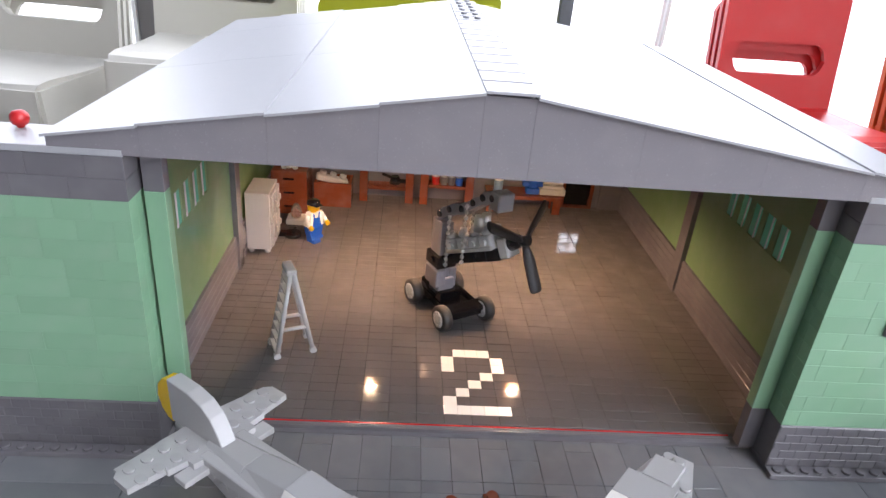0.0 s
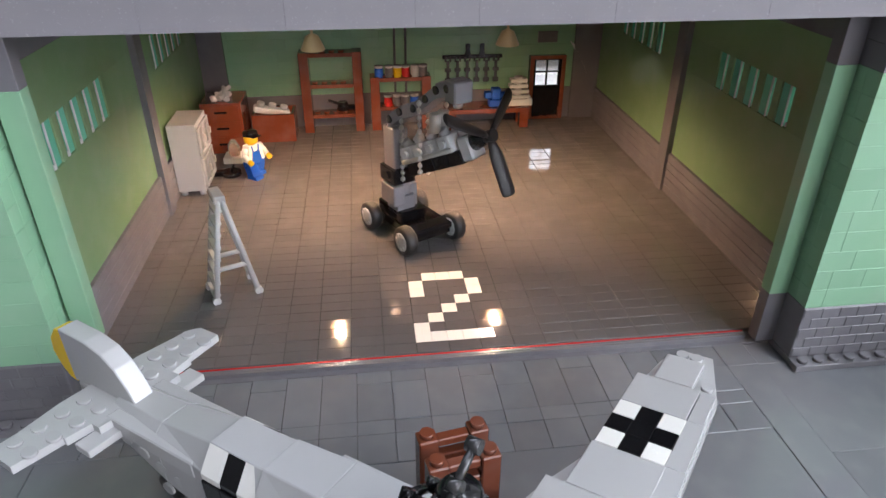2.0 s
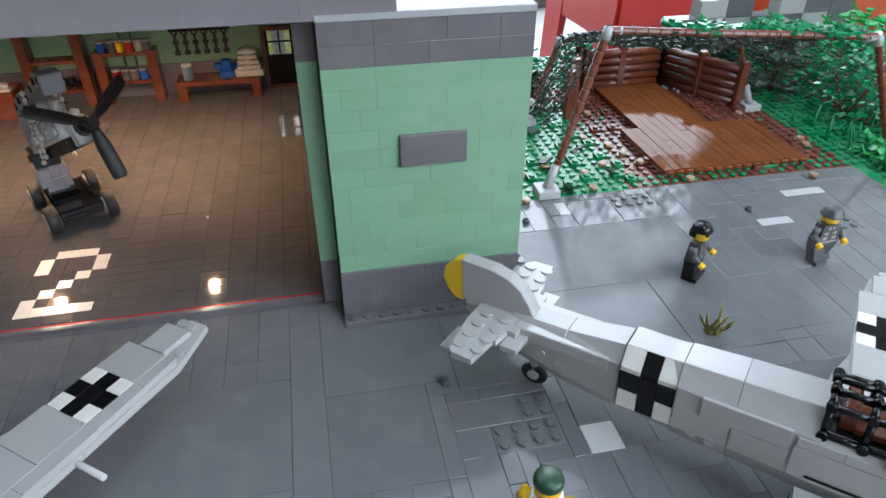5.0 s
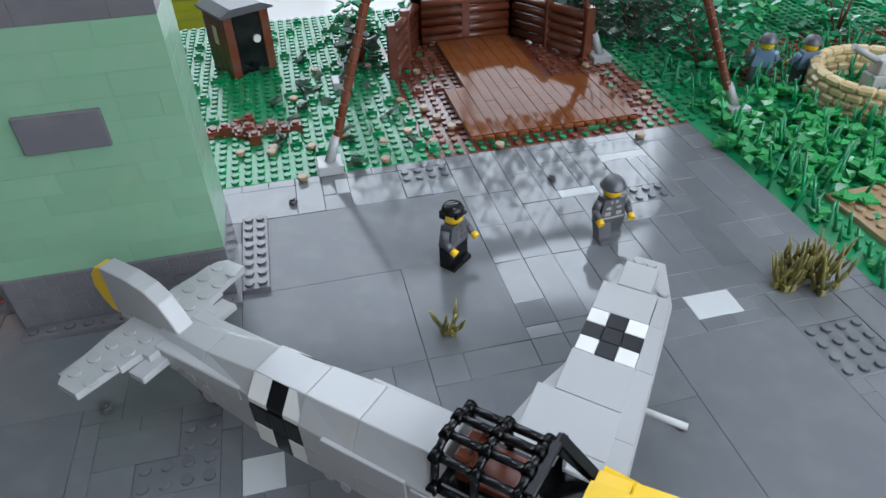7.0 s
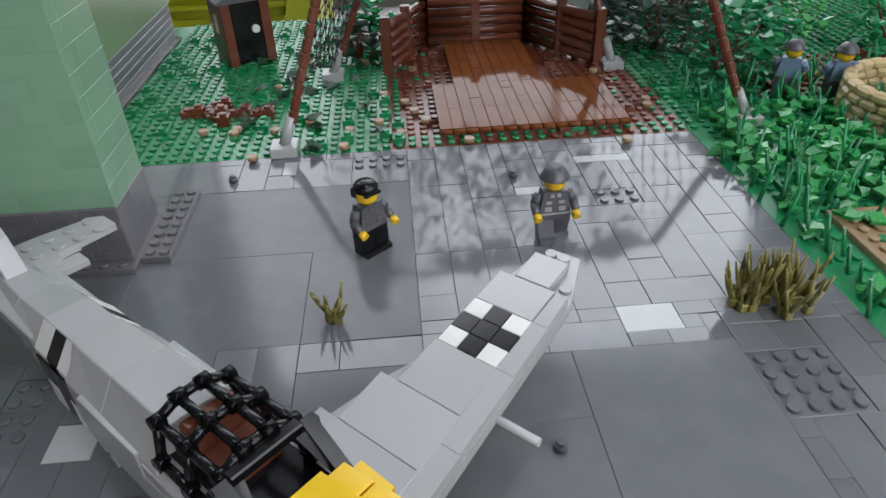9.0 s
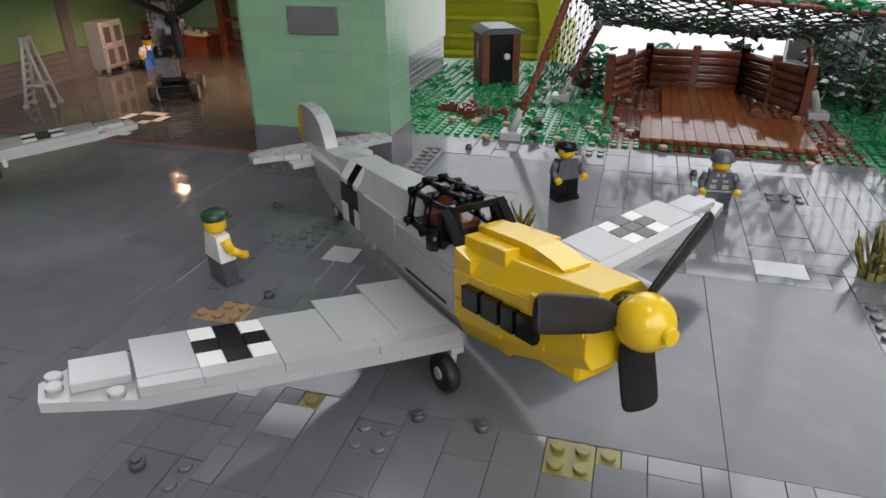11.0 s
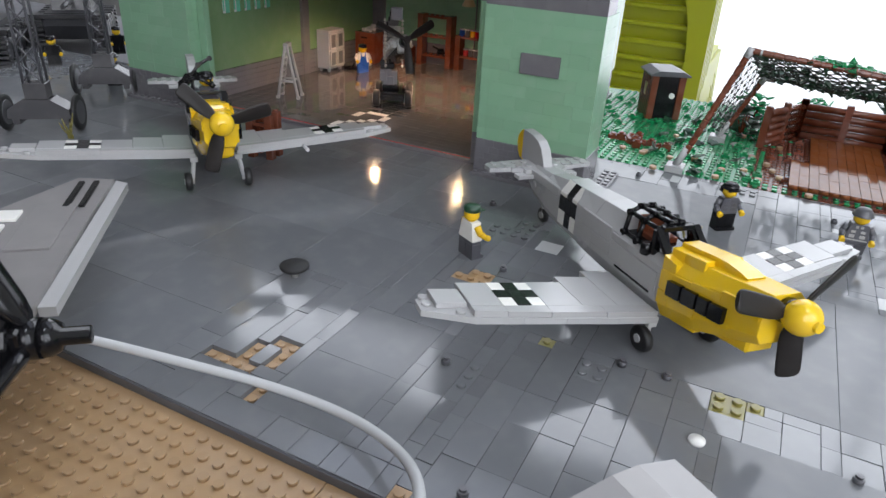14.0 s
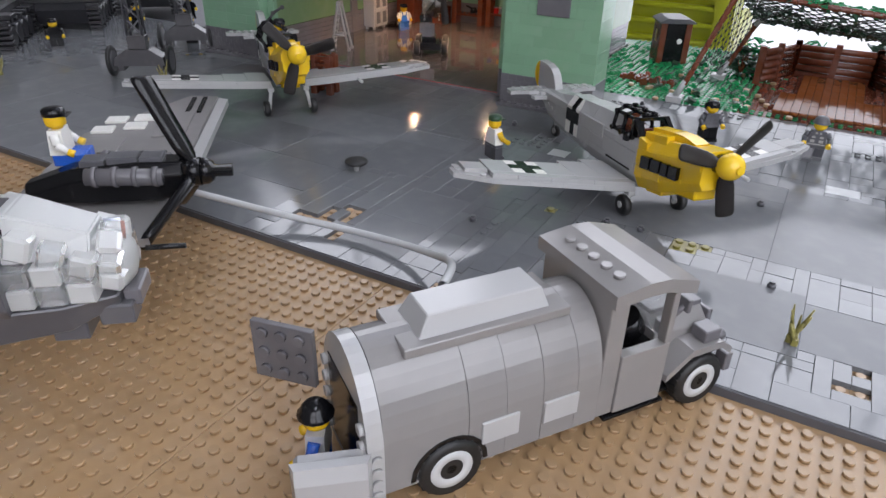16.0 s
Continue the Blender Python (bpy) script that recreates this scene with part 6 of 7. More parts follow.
for s in (-1, 1):
    bm = B()
    ring = [(r * math.cos(math.pi * k / 10), 1.5 + r * math.sin(math.pi * k / 10)) for r, ks in ((1.98, range(11)), (1.74, range(10, -1, -1))) for k in ks]
    for k in range(10):
        prism(bm, [ring[k], ring[k + 1], ring[20 - k], ring[21 - k]], min(s * 2.4, s * 3.12), max(s * 2.4, s * 3.12), "x")
    part("wheel_arch", bm, BLACK, t)
hatch = part("rear_door", B(), DARK, t, "dark gray studded rear door swung open")
bm = B()
loft(bm, [[(-3.2, -4.3, z), (-5.5, -6.76, z), (-5.25, -7.0, z), (-2.95, -4.55, z)] for z in (3.2, 6.6)])
bmesh.ops.bevel(bm, geom=list(bm.edges), offset=0.04, segments=1, affect="EDGES")
for k in range(3):
    for j in range(3):
        f = 0.2 + k * 0.3
        p = Vector((-2.95 - 2.3 * f, -4.55 - 2.45 * f, 3.8 + j * 1.1))
        rod(bm, p, p + Vector((0.15, -0.14, 0)), 0.3, 0.29, 10)
part("door_leaf", bm, DARK, hatch)
toy_figure("toy_figure", "toy worker with a black cap and blue sleeves behind the truck", at(41.2, -63.5, -0.42, -60), BLUE, LIGHT, BLACK, "helmet", arms=BLUE)
bm = B(); loft(bm, [[(-1.7, -0.5, z), (1.7, -0.5, z), (1.5, -0.5 - t, z), (-1.5, -0.5 - t, z)] for z, t in ((0.0, 0.5), (0.6, 0.7), (3.6, 0.7), (4.3, 0.45))]); box(bm, -1.55, 1.55, -0.5, 0.3, 0.0, 4.1, 0.2)
one("gray_slab", bm, LIGHT, "upright gray panel standing beside the truck worker", "panel", m=at(43.4, -65.2, -0.42, 40))
curve_rod("hose", [(41.5, -52.5, 4.6), (41.0, -50.5, 4.4), (39.6, -48.0, 3.4), (37.2, -45.6, 1.9), (33.4, -43.9, 0.9), (28.0, -43.7, 0.55), (22.0, -45.2, 1.0), (17.0, -47.4, 2.2), (13.0, -50.0, 3.6)], 0.28, PALE, "pale gray fuel hose lying across the tiles", "hose")

# ---- bomber with a clear nose ----
BOMBER_TURN = 99
t = thing("toy_bomber", "dark gray brick-built bomber with a clear nose and black propeller", "toy aeroplane", m=at(22.8, -53.0, 0, -50, 0))
NX, NZ = 15.0, 9.7
CLOUDY = glassy("frosted clear plastic", (0.93, 0.94, 0.92), 0.28)
CLOUDY.node_tree.nodes["Principled BSDF"].inputs["Transmission Weight"].default_value = 0.6
bm = B(); loft(bm, [[(NX + w * math.cos(2 * math.pi * (k + 0.5) / 12), y, zc + h * math.sin(2 * math.pi * (k + 0.5) / 12)) for k in range(12)] for y, w, h, zc in ((-38, 1.3, 1.4, 9.8), (-24, 2.4, 2.6, 9.6), (-8.0, 2.95, 3.1, 9.6), (-4.9, 2.8, 3.0, 9.6))]); bmesh.ops.bevel(bm, geom=list(bm.edges), offset=0.05, segments=1, affect="EDGES"); part("fuselage", bm, FIELD, t)
# black slab painting the dark of a cockpit opening on the closed fuselage
bm = B(); box(bm, NX - 1.5, NX + 1.5, -4.92, -4.7, 10.2, 12.0, 0.05); part("cockpit_opening", bm, BLACK, t)
bm = B(); loft(bm, [[(NX - w, y, 8.5), (NX + w, y, 8.5), (NX + w * 0.8, y, zb), (NX - w * 0.8, y, zb)] for y, w, zb in ((-6.5, 2.6, 6.6), (-3.0, 2.3, 7.0), (-0.9, 1.5, 7.9))]); bmesh.ops.bevel(bm, geom=list(bm.edges), offset=0.08, segments=1, affect="EDGES"); part("belly", bm, FIELD, t)
nose = part("glass_nose", B(), GLASS, t, "clear bubbled cockpit bricks")
bm = B(); loft(bm, [[(NX - w, y, 10.55), (NX + w, y, 10.55), (NX + w * 0.62, y, zt), (NX - w * 0.62, y, zt)] for y, w, zt in ((-5.9, 1.9, 12.5), (-4.6, 1.9, 12.5), (-1.6, 1.5, 11.4))]); bmesh.ops.bevel(bm, geom=list(bm.edges), offset=0.09, segments=2, affect="EDGES"); part("clear_slope", bm, CLOUDY, nose)
for s in (-1, 1):
    for k in range(4):
        for j in range(2):
            x0, x1 = sorted((NX + s * 1.05, NX + s * (2.45 - 0.12 * k)))
            bm = B(); box(bm, x0, x1, -6.3 + k * 1.2, -5.15 + k * 1.2, 8.52 + j, 9.48 + j, 0.1); part("clear_brick", bm, CLOUDY if (k + j) % 2 else GLASS, nose)
bm = B(); lathe(bm, [(1.45, -1.9), (1.5, -1.2), (1.3, -0.7), (0.9, -0.35), (0.4, -0.2), (0.05, -0.16)], (NX, 0, 9.6), "y", 12); part("nose_dome", bm, CLOUDY, nose)
clear = random.Random(12)
for k in range(4):
    for j in range(-1, 3):
        x, y, z = NX + (j - 0.5) * 1.05, -5.3 + 1.15 * k, 12.1 - 0.45 * k - 0.25 * abs(j - 0.5)
        bm = B(); box(bm, -0.5, 0.5, -0.52, 0.52, -0.6, 0.45 + clear.uniform(-0.1, 0.15), 0.14)
        part("clear_brick", bm, GLASS if clear.random() < 0.4 else CLOUDY, nose, "", at(x, y, z, clear.uniform(-5, 5), -18, clear.uniform(-6, 6)))
for k in range(7):
    a = radians(-20 + 37 * k)
    bm = B(); box(bm, -0.55, 0.55, -0.5, 0.5, -0.45, 0.45, 0.16)
    part("clear_brick", bm, GLASS if k % 2 else CLOUDY, nose, "", at(NX + 1.25 * math.cos(a), -0.95, 9.7 + 1.25 * math.sin(a), clear.uniform(-8, 8), -12, 20 * k))
for x, y, z, w in ((-1.6, -3.6, 6.5, 1.5), (0.1, -3.9, 6.4, 1.6), (-1.2, -2.0, 6.9, 1.2), (0.2, -1.9, 6.95, 1.3)):
    bm = B(); box(bm, NX + x, NX + x + w, y, y + 1.5, z, z + 1.0, 0.07); part("belly_brick", bm, FIELD, t)
bm = B(); box(bm, NX - 1.0, NX + 1.0, -0.85, -0.1, 7.6, 8.45, 0.08); part("chin_brick", bm, DARK, t)
bm = B(); rod(bm, (NX, 0.25, 10.0), (NX, 2.0, 10.0), 0.13); part("nose_gun", bm, BLACK, t)
wing = part("wing", B(), FIELD, t, "gray wing with a white outlined cross")
bm = B(); prism(bm, [(6, -2.2), (-8, -2.0), (-20, -1.8), (-23.8, -1.6), (-24.4, -4.2), (-14, -11.2), (6, -12.5)], 5.3, 5.85, "z"); part("wing_plate", bm, TRUCKGRAY, wing)
for a, b, c, d in ((-6, 0, -11.6, -8), (-12.2, -6.1, -11.0, -7.5), (-19, -12.3, -5.6, -3.0)):
    bm = B(); box(bm, a, b, c, d, 5.84, 6.02, 0.04); part("wing_tile", bm, TRUCKGRAY, wing)
for x, y in ((-17.4, -7.0), (-15.2, -7.4), (-17.0, -9.3), (-14.4, -9.8)):
    bm = B(); box(bm, x - 0.75, x + 0.75, y - 0.85, y + 0.85, 5.86, 6.08, 0.03); part("mark_tile", bm, WHITE, wing)
for y in (-3.9, -2.9):
    bm = B(); box(bm, -23.2, -18.6, y, y + 0.4, 5.85, 6.05, 0.03); part("wing_slot", bm, BLACK, wing, "black strip tile near the wing tip")
bm = B(); prism(bm, [(-24.2, -1.6), (-6, -2.0), (-6, -1.1), (-23.6, -0.7)], 5.0, 5.6, "z"); part("leading_edge", bm, LIGHT, wing)
nac = part("engine_nacelle", B(), FIELD, t)
bm = B(); loft(bm, [[(-w, y, 6.3), (w, y, 6.3), (w, y, zt - 0.7), (w * 0.6, y, zt), (-w * 0.6, y, zt), (-w, y, zt - 0.7)] for y, w, zt in ((-10.5, 0.8, 7.4), (-7.5, 1.3, 8.4), (-3.5, 1.5, 8.7), (-0.7, 1.2, 8.6))]); bmesh.ops.bevel(bm, geom=list(bm.edges), offset=0.08, segments=1, affect="EDGES"); part("nacelle_shell", bm, BLACK, nac)
for y0, y1, z in ((-6.9, -5.4, 8.6), (-5.3, -3.4, 8.75), (-3.3, -1.9, 8.7)):
    bm = B(); box(bm, -0.7, 0.7, y0, y1, z - 0.3, z + 0.25, 0.06); part("nacelle_plate", bm, FIELD, nac)
for s in (-1, 1):
    bm = B(); rod(bm, (s * 1.45, -6.4, 8.1), (s * 1.45, -1.8, 7.9), 0.6, 0.55, 12)
    for k in range(4):
        rod(bm, (s * 1.45, -6.0 + 1.2 * k, 8.1 - 0.05 * k), (s * 1.45, -5.7 + 1.2 * k, 8.09 - 0.05 * k), 0.68, 0.68, 12)
    part("exhaust_pipe", bm, DARK, nac)
bm = B(); box(bm, -1.0, 1.0, -0.75, -0.3, 6.6, 8.5, 0.12); part("nacelle_front", bm, BLACK, nac)
prop = part("propeller", B(), BLACK, t, "black three-bladed propeller")
for k in range(3):
    bm = B(); blade(bm, BOMBER_TURN + 120 * k, (0, 0.0, 7.6), 6.2, 0.8, 0.4, 0.42, 62); part("blade", bm, BLACK, prop)
bm = B(); rod(bm, (0, -0.6, 7.6), (0, 0.3, 7.6), 0.95, 0.95, 16); part("hub", bm, BLACK, prop)
bm = B(); lathe(bm, [(0.9, 0.3), (0.88, 0.7), (0.65, 1.1), (0.42, 1.15), (0.42, 2.3), (0.05, 2.32)], (0, 0, 7.6), "y", 18); part("spinner", bm, BLACK, prop)
for x, y in ((3.4, -9.0),):
    bm = B(); rod(bm, (x, y, 6.2), (x, y, 1.0), 0.3); rod(bm, (x + 0.8, y, 1.0), (x - 0.8, y, 1.0), 0.25); leg = part("landing_leg", bm, LIGHT, t)
    bm = B(); lathe(bm, [(0.6, -0.4), (1.3, -0.45), (1.5, 0), (1.3, 0.45), (0.6, 0.4)], (x, y, 0.9), "x", 18); part("wheel", bm, RUBBER, t)
toy_figure("toy_figure", "toy mechanic in white and blue kneeling on the bomber's wing", at(15.3, -57.2, 8.1, 130), BLUE, WHITE, BLACK, "flat", sit=True)

# ---- small things on the apron ----
t = thing("round_lamp_stand", "black round dish on a small gray stud post", "lamp stand", m=at(20.3, -32.4, 0))
bm = B(); rod(bm, (0, 0, 0), (0, 0, 0.7), 0.28); part("post", bm, LIGHT, t)
bm = B(); lathe(bm, [(0.3, 0.6), (1.0, 0.72), (1.1, 0.85), (1.1, 1.0), (1.0, 1.08), (0.05, 1.1)], seg=24); part("dish", bm, RUBBER, t)
t = thing("brown_trestle", "tall reddish brown brick trestle beside the fighter plane", "trestle", m=at(0.7, -13.0, 0.0, 10))
for x in (-1.5, 0.75):
    for y in (-1.0, 0.5):
        bm = B(); box(bm, x, x + 0.85, y, y + 0.8, 0, 5.0, 0.06); rod(bm, (x + 0.42, y + 0.4, 5.0), (x + 0.42, y + 0.4, 5.25), 0.3); part("post", bm, BROWN, t)
for z in (1.0, 2.4, 3.6, 4.5):
    bm = B(); box(bm, -0.64, 0.74, -0.9, -0.4, z, z + 0.4, 0.05); part("rail", bm, BROWN, t)
    bm = B(); box(bm, -0.64, 0.74, 0.6, 1.1, z, z + 0.4, 0.05); part("rail", bm, BROWN, t)


def dry_grass(x, y, n, spread, label, h=2.2):
    bm = B()
    g = random.Random(int(x * 10))
    for _ in range(n):
        px, py = g.uniform(-spread, spread), g.uniform(-spread, spread) * 0.7
        box(bm, px - 0.2, px + 0.2, py - 0.2, py + 0.2, 0, 0.5, 0.05)
        for k in range(3):
            a, l = g.uniform(0, 6.28), g.uniform(0.6, 1) * h
            rod(bm, (px, py, 0.3), (px + 0.5 * math.cos(a), py + 0.5 * math.sin(a), l * 0.6), 0.13, 0.11, 6)
            rod(bm, (px + 0.5 * math.cos(a), py + 0.5 * math.sin(a), l * 0.6), (px + 0.8 * math.cos(a), py + 0.8 * math.sin(a), l), 0.11, 0.05, 6)
    one("dry_grass_clump", bm, OLIVE, label, "plant", "grass clumps on the apron", m=at(x, y, 0.0))


dry_grass(68.2, -11.6, 22, 2.0, "dense clump of olive plastic grass stems on the apron", 3.2)
dry_grass(46.0, -10.6, 3, 0.6, "small tuft of olive plastic grass on the apron")
dry_grass(59.9, -40.6, 2, 0.3, "single olive plastic grass tuft on the apron", 2.8)
dry_grass(-20.5, -21.0, 2, 0.3, "single olive plastic grass tuft on the apron", 2.8)
dry_grass(-42.0, -31.0, 2, 0.3, "single olive plastic grass tuft on the apron", 2.8)


# dark gray with the shade the trailers stand in mixed into the colour
SHADED_MASTGRAY = plastic("shaded trailer gray plastic", (0.075, 0.073, 0.077), 0.2, 0.1)


def mast_trailer(m):
    t = thing("mast_trailer", "dark gray two-wheeled trailer with a tall lattice mast", "trailer", "trailers beside the hangar", m)
    bm = B(); loft(bm, [[(-3.4, y, 1.6), (3.4, y, 1.6), (3.2, y, 2.7), (1.5, y, 3.8), (-1.5, y, 3.8), (-3.2, y, 2.7)] for y in (-1.2, 1.2)]); part("bed", bm, SHADED_MASTGRAY, t)
    for x in (-3.0, 2.2):
        bm = B(); box(bm, x, x + 0.8, -1.0, 1.0, 0.9, 1.62, 0.05); part("bed_foot", bm, SHADED_MASTGRAY, t)
    bm = B(); box(bm, -1.2, 1.2, -0.9, 0.9, 3.8, 5.6, 0.08); part("pedestal", bm, SHADED_MASTGRAY, t)
    for s in (-1, 1):
        bm = B(); lathe(bm, [(1.5, -0.2), (2.0, -0.22), (2.1, 0), (2.0, 0.22), (1.5, 0.2)], (s * 3.9, 0, 2.1), "x", 24); wh = part("wheel", bm, RUBBER, t)
        bm = B(); rod(bm, (s * 3.6, 0, 2.1), (s * 4.15, 0, 2.1), 1.4, 1.4, 16); part("rim", bm, FIELD, wh)
    for x, y in ((-1, -0.8), (1, -0.8), (-1, 0.8), (1, 0.8)):
        bm = B(); rod(bm, (x, y, 5.6), (x * 0.7, y * 0.7, 22), 0.16); part("mast_leg", bm, FIELD, t)
    for k in range(8):
        for s in (-1, 1):
            bm = B(); rod(bm, (-0.95 * s, -0.78, 5.8 + 2 * k), (0.95 * s, -0.7, 7.8 + 2 * k), 0.09); part("brace", bm, FIELD, t)


mast_trailer(at(-25.6, -20.4, 0, 37)), mast_trailer(at(-33.5, -5.5, 0, 40))


TANKGRAY = plastic("dark gray tank plastic", (0.022, 0.022, 0.025), 0.28, 0.2, 0.03)


def toy_tank(m):
    t = thing("toy_tank", "dark gray brick-built tank with studded tracks", "toy tank", "tanks beside the hangar", m)
    bm = B(); prism(bm, [(-9, 1.2), (9, 1.2), (9.9, 3.6), (7.4, 5.4), (-9, 5.4)], -4, 4, "x"); part("hull", bm, TANKGRAY, t)
    bm = B(); prism(bm, [(-4, 5.4), (3.5, 5.4), (2.6, 8.6), (-3.4, 8.6)], -3.2, 3.2, "x"); tu = part("turret", bm, TANKGRAY, t)
    bm = B(); rod(bm, (0, 3, 7), (0, 13, 7.2), 0.45, 0.4, 12); part("gun_barrel", bm, TANKGRAY, tu)
    bm = B(); rod(bm, (0.8, -1.5, 8.6), (0.8, -1.5, 9.4), 1.2, 1.1, 14); part("cupola", bm, TANKGRAY, tu)
    for s in (-1, 1):
        tr = part("track", B(), BLACK, t)
        for k in range(26):
            f = k / 26 * 2 * math.pi
            cx, cz = 9.5 * max(-1, min(1, 1.35 * math.cos(f))), 2.2 + 2.1 * max(-1, min(1, 1.6 * math.sin(f)))
            bm = B(); box(bm, min(s * 4.1, s * 6.2), max(s * 4.1, s * 6.2), cx - 0.7, cx + 0.7, cz - 0.25, cz + 0.25, 0.06); part("track_link", bm, TANKGRAY, tr)
        for k in range(5):
            bm = B(); rod(bm, (s * 4.3, -7 + 3.5 * k, 1.9), (s * 5.9, -7 + 3.5 * k, 1.9), 1.5, 1.5, 14); part("road_wheel", bm, TANKGRAY, t)
    bm = B(); box(bm, -6.4, 6.4, 5.6, 8.6, 4.6, 5.3, 0.08); part("mudguard", bm, TANKGRAY, t)


toy_tank(at(-64.7, -20.0, 0, -133)), toy_tank(at(-69.1, -1.5, 0, -133)), toy_tank(at(-71.5, 18.5, 0, -133))
toy_figure("toy_figure", "toy soldier in black standing by the tanks", at(-54.3, 13.3, 0.02, 60), BLACK, BLACK, BLACK, "flat")
toy_figure("toy_figure", "toy soldier in black standing by the tanks", at(-51.2, -16.6, 0.02, 60), BLACK, BLACK, BLACK, "flat")
toy_figure("toy_figure", "toy soldier in black standing by the tanks", at(-54.1, 1.1, 0.02, 50), BLACK, BLACK, BLACK, "flat")
toy_figure("toy_figure", "toy soldier in black standing by the trailers", at(-37, -1.5, 0.02, 40), BLACK, BLACK, BLACK, "helmet")

# ---- shelter under a net ----
deck = thing("shelter_deck", "glossy brown tiled deck of the net shelter", "deck")
drng = random.Random(13)
bm = B(); box(bm, 53, 68, 10.5, 20, -0.2, 0.36, 0.03); box(bm, 55, 63.5, 20, 32.5, -0.2, 0.36, 0.03); part("bed", bm, BROWN, deck)
for x0, x1, y0, y1 in ((53, 68, 10.5, 20), (55, 63, 20, 32)):
    x = x0
    while x < x1 - 0.5:
        y = y0
        while y < y1 - 0.5:
            d = min(drng.choice((4, 4, 6, 8)), y1 - y)
            w = min(1, x1 - x)
            part("plank", tile_mesh(round(w, 2), round(d, 2), ORANGE_BROWN, "plank", 0.36), None, deck, "", at(x, y, 0.74 + drng.uniform(-0.01, 0.01), 0, drng.uniform(-0.35, 0.35), drng.uniform(-0.4, 0.4)))
            y += d
        x += 1
bm = B()
for k in range(15):
    rod(bm, (53 + k + 0.05, 10.3, 0.55), (53 + k + 0.95, 10.3, 0.55), 0.2, 0.2, 8)
part("front_edge", bm, ORANGE_BROWN, deck)


def fence(x0, y0, x1, y1):
    f = thing("log_fence", "low dark brown log fence round the shelter", "fence", "shelter fence panels")
    v = Vector((x1 - x0, y1 - y0, 0))
    n = v.normalized()
    for k in range(5):
        bm = B(); rod(bm, Vector((x0, y0, 0.65 + k * 0.95)) + n * 0.4, Vector((x1, y1, 0.65 + k * 0.95)) - n * 0.4, 0.47, 0.47, 10); part("log", bm, BROWN, f)
    for p in ((x0, y0), (x1, y1), ((x0 + x1) / 2, (y0 + y1) / 2)):
        bm = B(); box(bm, p[0] - 0.45, p[0] + 0.45, p[1] - 0.45, p[1] + 0.45, 0, 5.4, 0.06); part("post", bm, BROWN, f)


fence(49.2, 25.5, 53.2, 33.0), fence(53.2, 33.0, 63.8, 33.0), fence(63.8, 33.0, 69.2, 24.6)


def ribbed(bm, p, q, step=1.0, r=0.36, seg=10):
    """One bar with a groove at every piece's end."""
    p, q = Vector(p), Vector(q)
    u = (q - p).normalized()
    side = u.cross(Vector((0, 0, 1))).normalized()
    up = side.cross(u)
    n = max(1, int((q - p).length / step))
    rings = []
    for k in range(n):
        for f, rr in ((0.0, r * 0.8), (0.06, r), (0.84, r), (0.9, r * 0.8)):
            c = p + (q - p) * ((k + f) / n)
            rings.append([c + (side * math.cos(2 * math.pi * j / seg) + up * math.sin(2 * math.pi * j / seg)) * rr for j in range(seg)])
    loft(bm, rings)


def pole(b, top, label="reddish brown pole of the net shelter on a gray foot"):
    t = thing("shelter_pole", label, "pole", "poles of the net shelter")
    b, top = Vector(b), Vector(top)
    bm = B(); box(bm, b.x - 1.0, b.x + 1.0, b.y - 1.0, b.y + 1.0, 0.02, 0.8, 0.06); part("foot", bm, LIGHT, t)
    u = (top - b).normalized()
    bm = B(); rod(bm, b + Vector((0, 0, 0.7)), b + u * 2.6 + Vector((0, 0, 0.3)), 0.42, 0.38, 10); part("socket", bm, LIGHT, t)
    bm = B(); ribbed(bm, b + u * 2.4, top - u * 0.6); part("shaft", bm, BROWN, t)
    bm = B(); rod(bm, top - u * 0.8, top + u * 0.3, 0.42, 0.42, 10); rod(bm, top, top + Vector((1.4 if b.x < 60 else -1.4, 0, -0.1)), 0.34, 0.34, 10); part("elbow", bm, LIGHT, t)


A, Bq = (45.9, 11.5, 13.8), (71.8, 11.1, 11.9)
C, D = (47.6, 26.0, 8.6), (68.4, 25.5, 7.6)
pole((41.2, 9.6, 0), A), pole((77.0, 9.8, 0), Bq), pole((44.0, 25.0, 0), C), pole((70.4, 23.8, 0), D)
va, vb = Vector(A), Vector(Bq)
bm = B(); ribbed(bm, A, Bq, 1.1, 0.34)
one("ridge_bar", bm, BROWN, "reddish brown bar across the front of the shelter", "bar")
NETMAT = plastic("black net string", (0.012, 0.016, 0.014), 0.5, 0.05)


def net_sheet(bm, a, b, c, d, n, m_, sag, r=0.075):
    """A knotted sheet between four corners, drawn as crossing strings."""
    a, b, c, d = Vector(a), Vector(b), Vector(c), Vector(d)
    g = random.Random(6)
    def pt(u, v):
        p = a.lerp(b, u).lerp(c.lerp(d, u), v)
        return p - Vector((0, 0, sag * 4 * u * (1 - u) * (0.3 + v * (1 - v) * 3)))
    P = {(i, j): pt(i / n, j / m_) + Vector([g.uniform(-0.1, 0.1) for _ in range(3)]) for i in range(n + 1) for j in range(m_ + 1)}
    for (i, j), p in P.items():
        for q in ((i + 1, j + 1), (i + 1, j - 1)):
            if q in P and (i + j) % 2 == 0:
                rod(bm, p, P[q], r, r, 5, 0, False)
    for (i, j), p in P.items():
        if (i + j) % 2 == 0:
            box(bm, p.x - 0.13, p.x + 0.13, p.y - 0.13, p.y + 0.13, p.z - 0.13, p.z + 0.13, 0.03)
    return P


